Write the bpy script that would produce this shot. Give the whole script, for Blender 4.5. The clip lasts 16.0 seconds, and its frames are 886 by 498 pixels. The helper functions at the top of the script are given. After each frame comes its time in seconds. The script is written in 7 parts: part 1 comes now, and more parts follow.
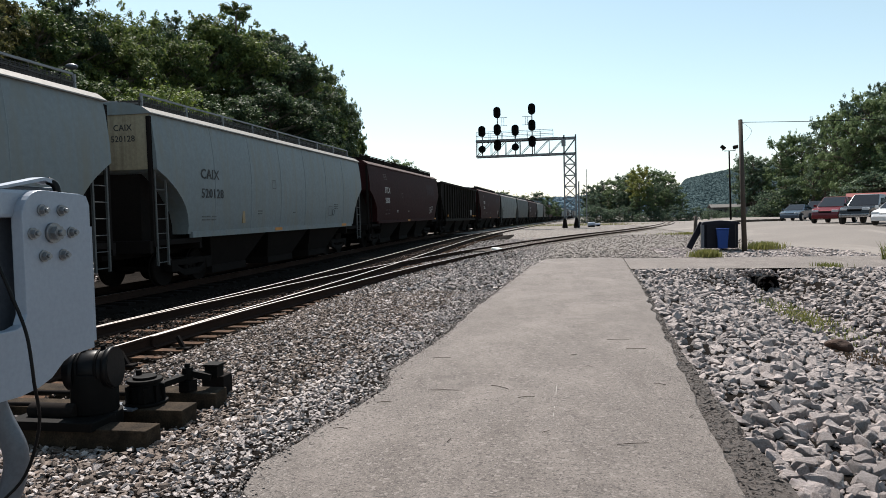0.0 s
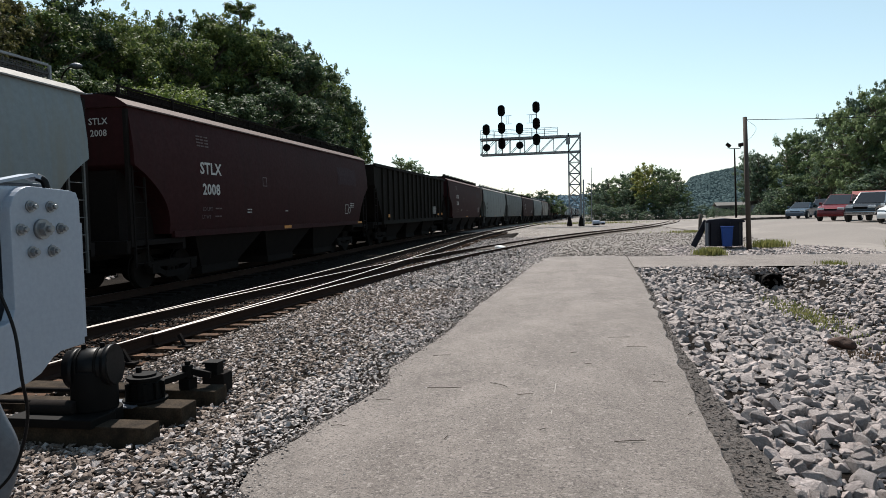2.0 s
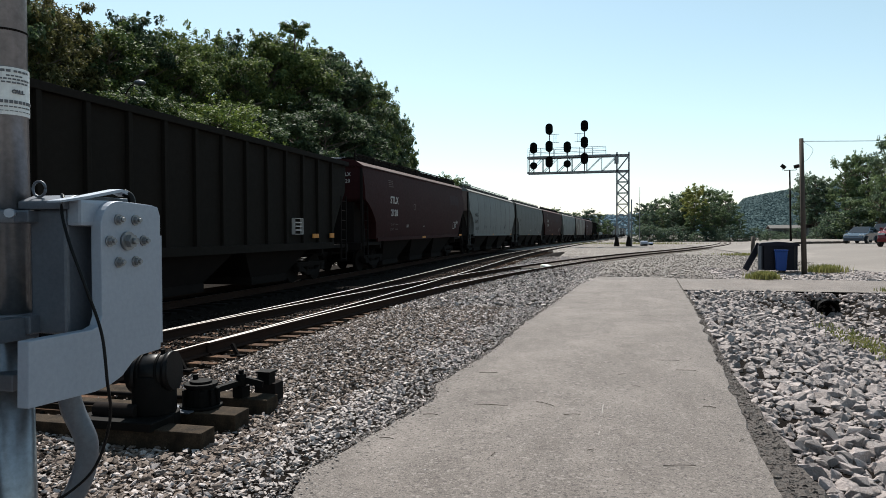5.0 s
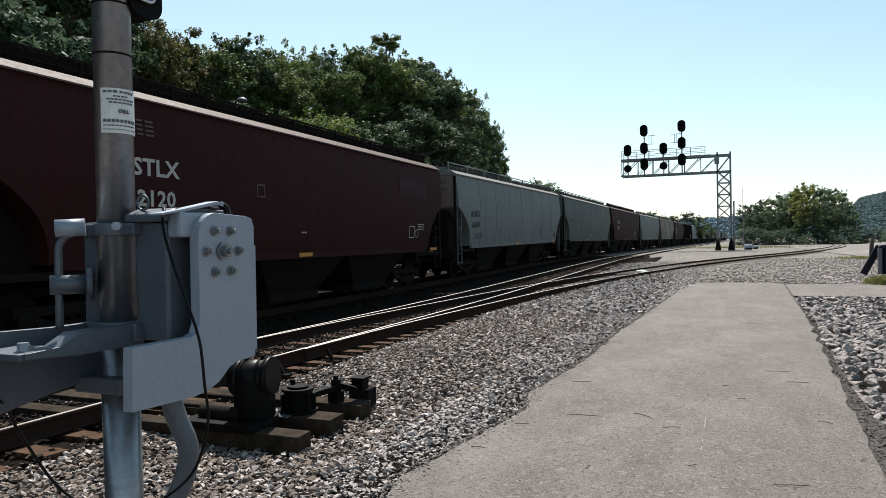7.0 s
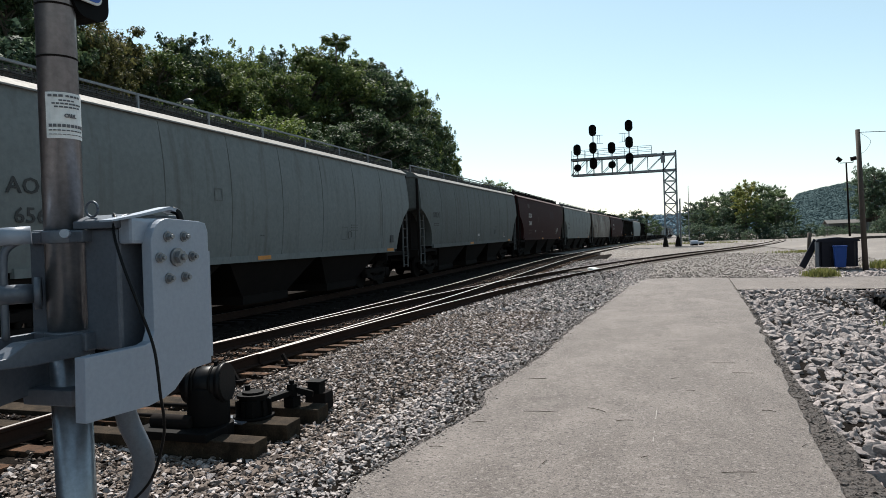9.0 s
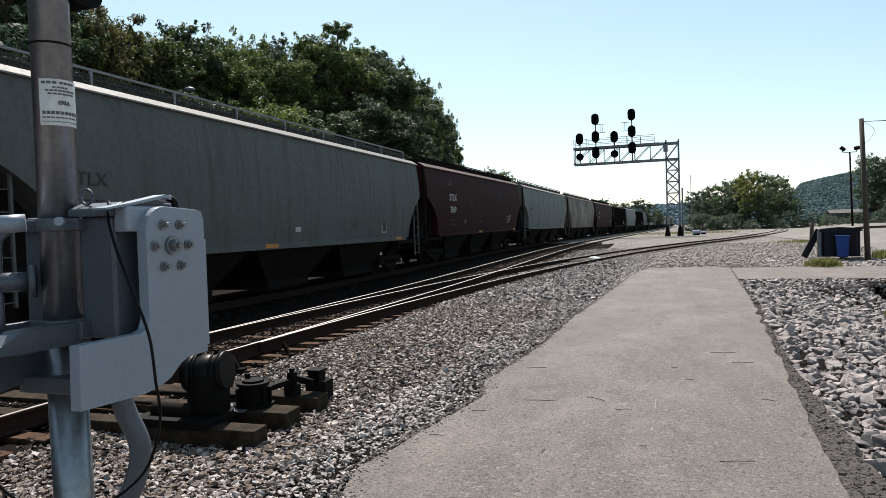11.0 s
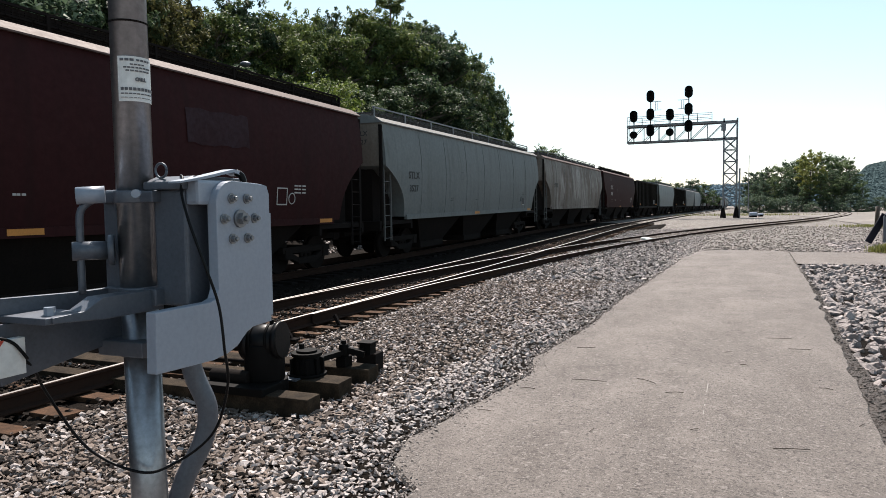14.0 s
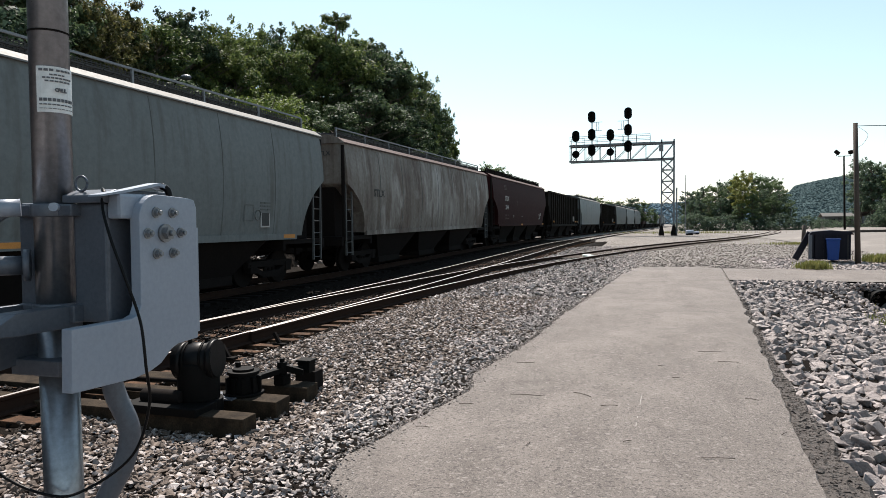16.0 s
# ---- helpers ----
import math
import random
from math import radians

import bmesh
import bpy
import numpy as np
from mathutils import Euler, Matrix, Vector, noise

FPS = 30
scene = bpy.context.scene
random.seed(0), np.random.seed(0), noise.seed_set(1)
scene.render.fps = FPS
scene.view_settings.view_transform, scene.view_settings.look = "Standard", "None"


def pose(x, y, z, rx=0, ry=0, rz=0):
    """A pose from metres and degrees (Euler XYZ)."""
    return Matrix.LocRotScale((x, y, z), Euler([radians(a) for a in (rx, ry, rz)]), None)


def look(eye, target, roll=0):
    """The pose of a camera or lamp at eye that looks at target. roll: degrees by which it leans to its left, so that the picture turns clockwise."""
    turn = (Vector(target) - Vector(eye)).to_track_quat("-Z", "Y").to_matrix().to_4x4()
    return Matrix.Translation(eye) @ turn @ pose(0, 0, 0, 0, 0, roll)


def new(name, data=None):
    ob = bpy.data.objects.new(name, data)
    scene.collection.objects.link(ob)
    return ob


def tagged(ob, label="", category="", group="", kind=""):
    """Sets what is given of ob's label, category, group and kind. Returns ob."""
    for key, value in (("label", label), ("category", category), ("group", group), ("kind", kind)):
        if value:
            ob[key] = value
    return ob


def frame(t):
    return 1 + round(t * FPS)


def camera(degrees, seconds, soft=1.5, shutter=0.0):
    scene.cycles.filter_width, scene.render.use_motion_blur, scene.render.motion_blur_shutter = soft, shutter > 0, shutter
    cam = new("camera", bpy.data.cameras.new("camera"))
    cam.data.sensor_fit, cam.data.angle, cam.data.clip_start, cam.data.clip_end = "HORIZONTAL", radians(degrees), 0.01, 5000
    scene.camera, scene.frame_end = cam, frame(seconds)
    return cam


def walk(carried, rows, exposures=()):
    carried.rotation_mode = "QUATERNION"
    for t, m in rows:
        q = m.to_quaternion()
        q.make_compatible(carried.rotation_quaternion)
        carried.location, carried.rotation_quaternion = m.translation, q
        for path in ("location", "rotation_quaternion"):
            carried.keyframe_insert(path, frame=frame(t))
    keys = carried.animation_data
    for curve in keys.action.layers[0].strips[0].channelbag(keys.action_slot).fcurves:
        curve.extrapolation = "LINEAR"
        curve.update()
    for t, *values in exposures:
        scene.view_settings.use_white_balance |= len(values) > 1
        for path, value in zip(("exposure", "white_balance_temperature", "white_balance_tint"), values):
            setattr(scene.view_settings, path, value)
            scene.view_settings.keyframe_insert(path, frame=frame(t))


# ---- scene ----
cam = camera(66.38, 16.0, soft=0.6)

PATH = [
    (0, (-0.023, 0.052, 1.620), (-8.724, 49.239, -0.606), -1.25),
    (0.5, (0.000, 0.047, 1.622), (-6.908, 49.550, 0.326), -0.50),
    (1, (0.017, 0.057, 1.615), (-7.706, 49.430, 0.000), -1.36),
    (1.5, (0.028, 0.065, 1.615), (-9.764, 49.059, -0.298), -1.75),
    (2, (0.036, 0.066, 1.608), (-9.026, 49.183, -0.717), -1.34),
    (2.5, (0.037, 0.088, 1.604), (-8.343, 49.364, 0.339), -1.04),
    (3, (0.037, 0.100, 1.610), (-8.444, 49.346, -0.107), -1.08),
    (3.2, (0.033, 0.093, 1.609), (-9.110, 49.227, 0.117), -0.90),
    (5.3, (-0.014, -0.042, 1.620), (-12.925, 48.257, 0.894), -0.89),
    (5.5, (-0.045, -0.031, 1.619), (-13.593, 48.097, 1.254), -1.51),
    (6, (-0.061, -0.053, 1.612), (-14.590, 47.782, 0.746), -1.12),
    (6.5, (-0.062, 0.009, 1.609), (-16.924, 47.055, 0.080), -1.50),
    (7, (0.004, 0.018, 1.620), (-18.660, 46.401, 1.137), -0.94),
    (7.5, (0.007, 0.027, 1.621), (-19.190, 46.184, 0.604), -1.83),
    (8, (0.001, 0.014, 1.617), (-16.902, 47.056, 0.479), -1.08),
    (8.5, (0.008, -0.012, 1.629), (-15.594, 47.491, 1.807), -1.91),
    (8.7, (0.002, -0.013, 1.628), (-15.550, 47.507, 1.524), -1.89),
    (10.8, (0.020, -0.001, 1.616), (-15.067, 47.652, 0.355), -1.93),
    (11, (0.019, 0.006, 1.623), (-15.595, 47.487, 0.296), -1.78),
    (11.5, (0.015, 0.021, 1.622), (-17.526, 46.812, -0.081), -2.10),
    (12, (0.013, 0.024, 1.625), (-17.596, 46.790, -0.042), -2.30),
    (12.5, (0.003, 0.025, 1.617), (-19.417, 46.078, 0.218), -2.57),
    (13, (0.009, 0.011, 1.619), (-22.103, 44.796, -0.685), -2.23),
    (13.5, (0.040, -0.032, 1.629), (-21.024, 45.117, -2.591), -1.24),
    (14, (-0.012, -0.040, 1.630), (-18.919, 46.152, -1.347), -0.69),
    (14.5, (-0.060, -0.062, 1.624), (-16.959, 46.906, -1.276), -1.17),
    (15, (-0.051, -0.084, 1.622), (-17.323, 46.783, -0.648), -2.04),
    (15.5, (-0.032, -0.049, 1.622), (-15.865, 47.338, -0.330), -1.36),
    (16, (0.060, -0.039, 1.623), (-15.144, 47.561, -0.143), -0.45),
]
EXPOSURES = [(0, 0.76, 6600, 12), (2.5, 0.74, 6550, 10.5), (5.5, 0.72, 6500, 9), (11, 0.74, 6550, 11), (12.6, 0.74, 6600, 12.5), (13.4, 0.82, 6650, 13), (14, 0.94, 6720, 13.8), (15, 0.94, 6700, 13.4), (16, 0.91, 6680, 12.2)]
walk(cam, [(t, look(eye, target, roll)) for t, eye, target, roll in PATH], EXPOSURES)

# ---- light ----
SUN_TO = Vector((-0.47, 0.86, 1.38)).normalized()
world = bpy.data.worlds.new("sky")
scene.world = world
world.use_nodes = True
wn = world.node_tree
sky = wn.nodes.new("ShaderNodeTexSky")
sky.sky_type = "NISHITA"
sky.sun_disc = False
sky.sun_elevation = math.asin(SUN_TO.z)
sky.sun_rotation = math.atan2(SUN_TO.x, SUN_TO.y)
sky.air_density, sky.dust_density, sky.ozone_density = 1.0, 0.4, 1.0
hazy = wn.nodes.new("ShaderNodeHueSaturation")
hazy.inputs["Hue"].default_value = 0.47
hazy.inputs["Saturation"].default_value = 0.80
wn.links.new(sky.outputs[0], hazy.inputs["Color"])
wn.links.new(hazy.outputs[0], wn.nodes["Background"].inputs[0])
wn.nodes["Background"].inputs[1].default_value = 0.090
sun = new("sun", bpy.data.lights.new("sun", "SUN"))
sun.data.energy, sun.data.angle, sun.data.color = 4.9, radians(0.53), (1.0, 0.95, 0.88)
sun.matrix_basis = look(SUN_TO * 60, (0, 0, 0))

# ---- materials ----


def mat(name, base, rough=0.8, metal=0.0, second=None, scale=4.0, fine=40.0, amount=0.5, bump=0.3, bump_scale=None,
        spots=None, spot_scale=1.2, spot_edge=0.62, streaks=None, island=0.0, obj_random=0.0, spec=0.5, depth=0.01, specks=None, streak_edge=0.46, smears=()):
    """A surface with grain at two scales, optional stains, streaks that run down, and a shade of its own per piece."""
    m = bpy.data.materials.new(name)
    m.use_nodes = True
    t = m.node_tree
    b = t.nodes["Principled BSDF"]
    b.inputs["Roughness"].default_value, b.inputs["Metallic"].default_value = rough, metal
    b.inputs["Specular IOR Level"].default_value = spec

    def node(kind, **kw):
        n = t.nodes.new(kind)
        for k, v in kw.items():
            n.inputs[k.replace("_", " ")].default_value = v
        return n

    co = t.nodes.new("ShaderNodeTexCoord")
    big = node("ShaderNodeTexNoise", Scale=scale, Detail=5.0, Roughness=0.6)
    small = node("ShaderNodeTexNoise", Scale=fine, Detail=4.0, Roughness=0.65)
    for n in (big, small):
        t.links.new(co.outputs["Object"], n.inputs["Vector"])
    second = second or tuple(c * 0.6 for c in base)

    def mix(fac, a, c):
        n = t.nodes.new("ShaderNodeMix")
        n.data_type = "RGBA"
        for socket, v in ((n.inputs[0], fac), (n.inputs[6], a), (n.inputs[7], c)):
            if hasattr(v, "node"):
                t.links.new(v, socket)
            elif isinstance(v, tuple):
                socket.default_value = (*v, 1)
            else:
                socket.default_value = v
        return n.outputs[2]

    def ramp(v, lo, hi):
        n = t.nodes.new("ShaderNodeMapRange")
        n.inputs[1].default_value, n.inputs[2].default_value = lo, hi
        t.links.new(v, n.inputs[0])
        return n.outputs[0]

    def times(a, k):
        n = t.nodes.new("ShaderNodeMath")
        n.operation = "MULTIPLY"
        t.links.new(a, n.inputs[0])
        if hasattr(k, "node"):
            t.links.new(k, n.inputs[1])
        else:
            n.inputs[1].default_value = k
        return n.outputs[0]

    col = mix(times(ramp(big.outputs[0], 0.35, 0.68), amount), base, second)
    col = mix(times(ramp(small.outputs[0], 0.35, 0.7), amount * 0.7), col, tuple(c * 0.62 for c in second))
    if spots:
        sp = node("ShaderNodeTexNoise", Scale=spot_scale, Detail=7.0, Roughness=0.72)
        t.links.new(co.outputs["Object"], sp.inputs["Vector"])
        col = mix(times(ramp(sp.outputs[0], spot_edge - 0.06, spot_edge + 0.08), 0.85), col, spots)
    for tint, stretch, size, edge in smears:
        sm = t.nodes.new("ShaderNodeMapping")
        sm.inputs["Scale"].default_value = stretch
        t.links.new(co.outputs["Object"], sm.inputs["Vector"])
        sn = node("ShaderNodeTexNoise", Scale=size, Detail=6.0, Roughness=0.68, Distortion=0.6)
        t.links.new(sm.outputs[0], sn.inputs["Vector"])
        col = mix(times(ramp(sn.outputs[0], edge - 0.05, edge + 0.14), 0.75), col, tint)
    if specks:
        for tint, size, edge in specks:
            sk = node("ShaderNodeTexNoise", Scale=size, Detail=2.0, Roughness=0.5)
            t.links.new(co.outputs["Object"], sk.inputs["Vector"])
            col = mix(times(ramp(sk.outputs[0], edge - 0.03, edge + 0.05), 0.8), col, tint)
    if streaks:
        mp = t.nodes.new("ShaderNodeMapping")
        mp.inputs["Scale"].default_value = (3.0, 2.2, 0.16)
        t.links.new(co.outputs["Object"], mp.inputs["Vector"])
        st = node("ShaderNodeTexNoise", Scale=1.6, Detail=6.0, Roughness=0.6)
        t.links.new(mp.outputs[0], st.inputs["Vector"])
        col = mix(times(ramp(st.outputs[0], streak_edge, streak_edge + 0.26), 0.8), col, streaks)
    if island or obj_random:
        info = t.nodes.new("ShaderNodeNewGeometry" if island else "ShaderNodeObjectInfo")
        r = info.outputs["Random Per Island" if island else "Random"]
        k = ramp(r, 0.0, 1.0)
        dark = mix(times(k, island or obj_random), col, tuple(c * 0.30 for c in base))
        col = dark
    t.links.new(col, b.inputs["Base Color"])
    rr = node("ShaderNodeMapRange")
    rr.inputs[3].default_value, rr.inputs[4].default_value = max(rough - 0.12, 0.02), min(rough + 0.12, 1)
    t.links.new(small.outputs[0], rr.inputs[0])
    t.links.new(rr.outputs[0], b.inputs["Roughness"])
    if bump:
        bn = node("ShaderNodeTexNoise", Scale=bump_scale or fine, Detail=5.0, Roughness=0.7)
        t.links.new(co.outputs["Object"], bn.inputs["Vector"])
        bp = node("ShaderNodeBump", Strength=bump, Distance=depth)
        t.links.new(bn.outputs[0], bp.inputs["Height"])
        t.links.new(bp.outputs[0], b.inputs["Normal"])
    return m


M = {
    "gravel": mat("gravel", (0.19, 0.168, 0.152), 0.95, spec=0.2, second=(0.108, 0.093, 0.083), scale=0.9, fine=9, amount=1.0, specks=(((0.40, 0.38, 0.36), 16.0, 0.58), ((0.07, 0.06, 0.052), 13.0, 0.57), ((0.36, 0.34, 0.32), 5.0, 0.62), ((0.09, 0.08, 0.07), 6.0, 0.61)), bump=1.0, depth=0.03),
    "ballast": mat("ballast", (0.68, 0.605, 0.58), 0.72, second=(0.20, 0.155, 0.135), scale=14, fine=90, amount=0.75, bump=0.5, island=0.88),
    "riprap": mat("riprap", (0.62, 0.545, 0.525), 0.75, second=(0.22, 0.178, 0.165), scale=6, fine=45, amount=0.75, bump=1.0, bump_scale=16, island=0.0, obj_random=0.75, depth=0.035),
    "riprap_many": mat("riprap_many", (0.54, 0.47, 0.45), 0.75, second=(0.18, 0.143, 0.132), scale=6, fine=45, amount=0.8, bump=1.0, bump_scale=16, island=0.93, depth=0.035),
    "asphalt": mat("asphalt", (0.166, 0.144, 0.131), 0.93, second=(0.125, 0.106, 0.096), scale=0.8, fine=70, amount=0.85, bump=1.0, bump_scale=95, depth=0.012,
                   smears=(((0.098, 0.081, 0.072), (1.3, 0.7, 1.0), 1.1, 0.55), ((0.062, 0.051, 0.045), (1.0, 0.8, 1.0), 2.4, 0.60), ((0.205, 0.178, 0.162), (1.2, 0.8, 1.0), 0.8, 0.53), ((0.175, 0.152, 0.138), (3.0, 0.5, 1.0), 0.9, 0.58)),
                   specks=(((0.25, 0.22, 0.20), 60.0, 0.62), ((0.052, 0.044, 0.040), 66.0, 0.59), ((0.052, 0.044, 0.040), 28.0, 0.62), ((0.23, 0.205, 0.188), 24.0, 0.64))),
    "asphalt_dark": mat("asphalt_dark", (0.088, 0.073, 0.065), 0.95, second=(0.050, 0.041, 0.036), scale=3, fine=60, bump=1.0, bump_scale=22, depth=0.05, specks=(((0.13, 0.11, 0.097), 40.0, 0.63), ((0.012, 0.010, 0.009), 18.0, 0.56), ((0.085, 0.070, 0.062), 6.0, 0.60))),
    "lot": mat("lot", (0.178, 0.158, 0.142), 0.93, second=(0.137, 0.120, 0.108), scale=0.25, fine=20, amount=0.8, bump=0.4, smears=(((0.25, 0.222, 0.20), (0.6, 0.15, 1.0), 0.5, 0.55),)),
    # near-black: oily dirt plus painted shade under the train and between stones
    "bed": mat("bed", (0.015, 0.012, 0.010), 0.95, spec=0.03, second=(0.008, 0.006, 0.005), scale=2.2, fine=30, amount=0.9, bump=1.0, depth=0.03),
    # oily stone, darkened further for the train's shadow on the track bed
    "ballast_dirt_shade": mat("ballast_dirt_shade", (0.040, 0.031, 0.026), 0.95, spec=0.08, second=(0.016, 0.013, 0.011), scale=10, fine=70, amount=0.8, bump=0.5, island=0.8),
    "crumb": mat("crumb", (0.13, 0.108, 0.097), 0.95, second=(0.05, 0.041, 0.036), scale=10, fine=70, amount=0.8, bump=0.5, island=0.85),
    "ballast_fouled": mat("ballast_fouled", (0.31, 0.238, 0.198), 0.93, second=(0.10, 0.074, 0.058), scale=9, fine=70, amount=0.85, bump=0.5, island=0.9),
    "faint_mark": mat("faint_mark", (0.11, 0.075, 0.075), 0.7, second=(0.06, 0.035, 0.035), scale=2, fine=14, amount=0.8, bump=0.0),
    "faded_mark": mat("faded_mark", (0.075, 0.08, 0.08), 0.7, second=(0.12, 0.13, 0.13), scale=2, fine=14, amount=0.8, bump=0.0),
    "ballast_yard": mat("ballast_yard", (0.36, 0.315, 0.29), 0.92, second=(0.16, 0.13, 0.115), scale=10, fine=70, amount=0.8, bump=0.5, island=0.85),
    "tie": mat("tie", (0.145, 0.077, 0.045), 0.92, spec=0.1, second=(0.026, 0.019, 0.015), scale=5, fine=50, amount=0.9, bump=0.7, obj_random=0.4),
    "rail_side": mat("rail_side", (0.034, 0.019, 0.014), 0.95, second=(0.02, 0.014, 0.012), fine=60, bump=0.3, spec=0.05),
    "rail_top": mat("rail_top", (0.46, 0.445, 0.435), 0.42, 1.0, second=(0.30, 0.275, 0.26), scale=2, fine=30, bump=0.08),
    "rail_dull_shaded": mat("rail_dull_shaded", (0.10, 0.078, 0.066), 0.6, 0.4, second=(0.055, 0.04, 0.033), scale=2, fine=30, bump=0.1),
    "black": mat("black", (0.004, 0.004, 0.004), 0.6, spec=0.06, second=(0.008, 0.007, 0.007), fine=30, bump=0.1),
    "steel_dark": mat("steel_dark", (0.015, 0.012, 0.011), 0.9, second=(0.008, 0.007, 0.007), scale=2, fine=25, bump=0.2, spec=0.06),
    "steel_grey": mat("steel_grey", (0.205, 0.217, 0.23), 0.6, 0.2, second=(0.14, 0.148, 0.16), scale=1, fine=20, bump=0.1),
    "car_dull": mat("car_dull", (0.112, 0.121, 0.119), 0.68, second=(0.084, 0.090, 0.088), scale=0.35, fine=9, amount=0.6, spec=0.2, bump=0.1, streaks=(0.062, 0.058, 0.050), streak_edge=0.50),
    "car_grey": mat("car_grey", (0.158, 0.173, 0.173), 0.65, second=(0.122, 0.133, 0.132), scale=0.35, fine=9, amount=0.5, spec=0.25, bump=0.1, streaks=(0.085, 0.083, 0.075), streak_edge=0.52),
    "car_pale": mat("car_pale", (0.178, 0.207, 0.219), 0.55, second=(0.138, 0.162, 0.172), scale=0.3, fine=9, amount=0.4, spec=0.25, bump=0.1, streaks=(0.165, 0.165, 0.145)),
    "car_stained": mat("car_stained", (0.255, 0.235, 0.212), 0.65, second=(0.15, 0.13, 0.112), scale=0.6, fine=9, amount=0.7, spec=0.2, bump=0.1, streaks=(0.060, 0.036, 0.026), streak_edge=0.50,
                       smears=(((0.085, 0.052, 0.038), (1.0, 0.8, 0.35), 0.75, 0.47), ((0.40, 0.385, 0.36), (1.0, 1.1, 0.5), 0.8, 0.56), ((0.055, 0.034, 0.026), (1.0, 1.6, 0.12), 0.9, 0.57))),
    "car_brown": mat("car_brown", (0.034, 0.0098, 0.0102), 0.7, second=(0.026, 0.007, 0.0078), scale=0.3, fine=9, amount=0.6, spec=0.08, bump=0.1, streaks=(0.022, 0.008, 0.008)),
    "patch": mat("patch", (0.040, 0.024, 0.030), 0.75, second=(0.032, 0.014, 0.016), scale=1.2, fine=9, amount=0.9, bump=0.05, spec=0.1),
    # end sheets: base tints unlike the body paint, with darker streaks
    "end_cream": mat("end_cream", (0.33, 0.29, 0.20), 0.7, second=(0.24, 0.20, 0.13), scale=1.2, fine=12, amount=0.7, bump=0.1, streaks=(0.13, 0.10, 0.07)),
    "end_pale": mat("end_pale", (0.19, 0.17, 0.14), 0.7, second=(0.125, 0.105, 0.082), scale=1.2, fine=12, amount=0.7, bump=0.1, streaks=(0.10, 0.085, 0.065)),
    "end_rust": mat("end_rust", (0.21, 0.155, 0.138), 0.75, second=(0.135, 0.092, 0.078), scale=1.2, fine=12, amount=0.8, bump=0.1, streaks=(0.085, 0.056, 0.046)),
    "car_black": mat("car_black", (0.011, 0.0095, 0.008), 0.85, second=(0.016, 0.013, 0.0105), scale=0.4, fine=9, amount=0.6, spec=0.08, bump=0.15),
    "roof_grey": mat("roof_grey", (0.22, 0.212, 0.20), 0.7, spec=0.25, second=(0.165, 0.158, 0.145), scale=0.6, fine=10, bump=0.1),
    "roof_brown": mat("roof_brown", (0.112, 0.074, 0.066), 0.72, spec=0.2, second=(0.060, 0.037, 0.033), scale=1.4, fine=10, bump=0.1),
    "white_mark": mat("white_mark", (0.38, 0.36, 0.35), 0.7, second=(0.45, 0.43, 0.41), scale=2, fine=14, amount=0.6, bump=0.0),
    "black_mark": mat("black_mark", (0.02, 0.02, 0.02), 0.7, second=(0.05, 0.05, 0.05), bump=0.0),
    "orange": mat("orange", (0.55, 0.22, 0.04), 0.7, second=(0.4, 0.17, 0.04), bump=0.0),
    "ochre": mat("ochre", (0.34, 0.235, 0.12), 0.75, second=(0.26, 0.20, 0.12), scale=3, fine=12, amount=0.9, bump=0.0),
    "scrawl_red": mat("scrawl_red", (0.22, 0.03, 0.04), 0.7, second=(0.15, 0.03, 0.035), scale=3, fine=20, bump=0.0),
    "seam": mat("seam", (0.105, 0.112, 0.112), 0.8, second=(0.070, 0.071, 0.068), scale=0.8, fine=10, bump=0.0),
    "ladder": mat("ladder", (0.085, 0.088, 0.088), 0.7, second=(0.05, 0.047, 0.044), scale=3, fine=20, bump=0.0),
    "walk_mesh": mat("walk_mesh", (0.055, 0.055, 0.055), 0.7, second=(0.035, 0.034, 0.032), scale=3, fine=20, bump=0.0, spec=0.2),
    "bark": mat("bark", (0.10, 0.08, 0.06), 0.95, second=(0.05, 0.04, 0.03), scale=3, fine=30, bump=0.8),
    "pole_wood": mat("pole_wood", (0.056, 0.043, 0.034), 0.9, second=(0.04, 0.03, 0.024), scale=2, fine=30, bump=0.6),
}


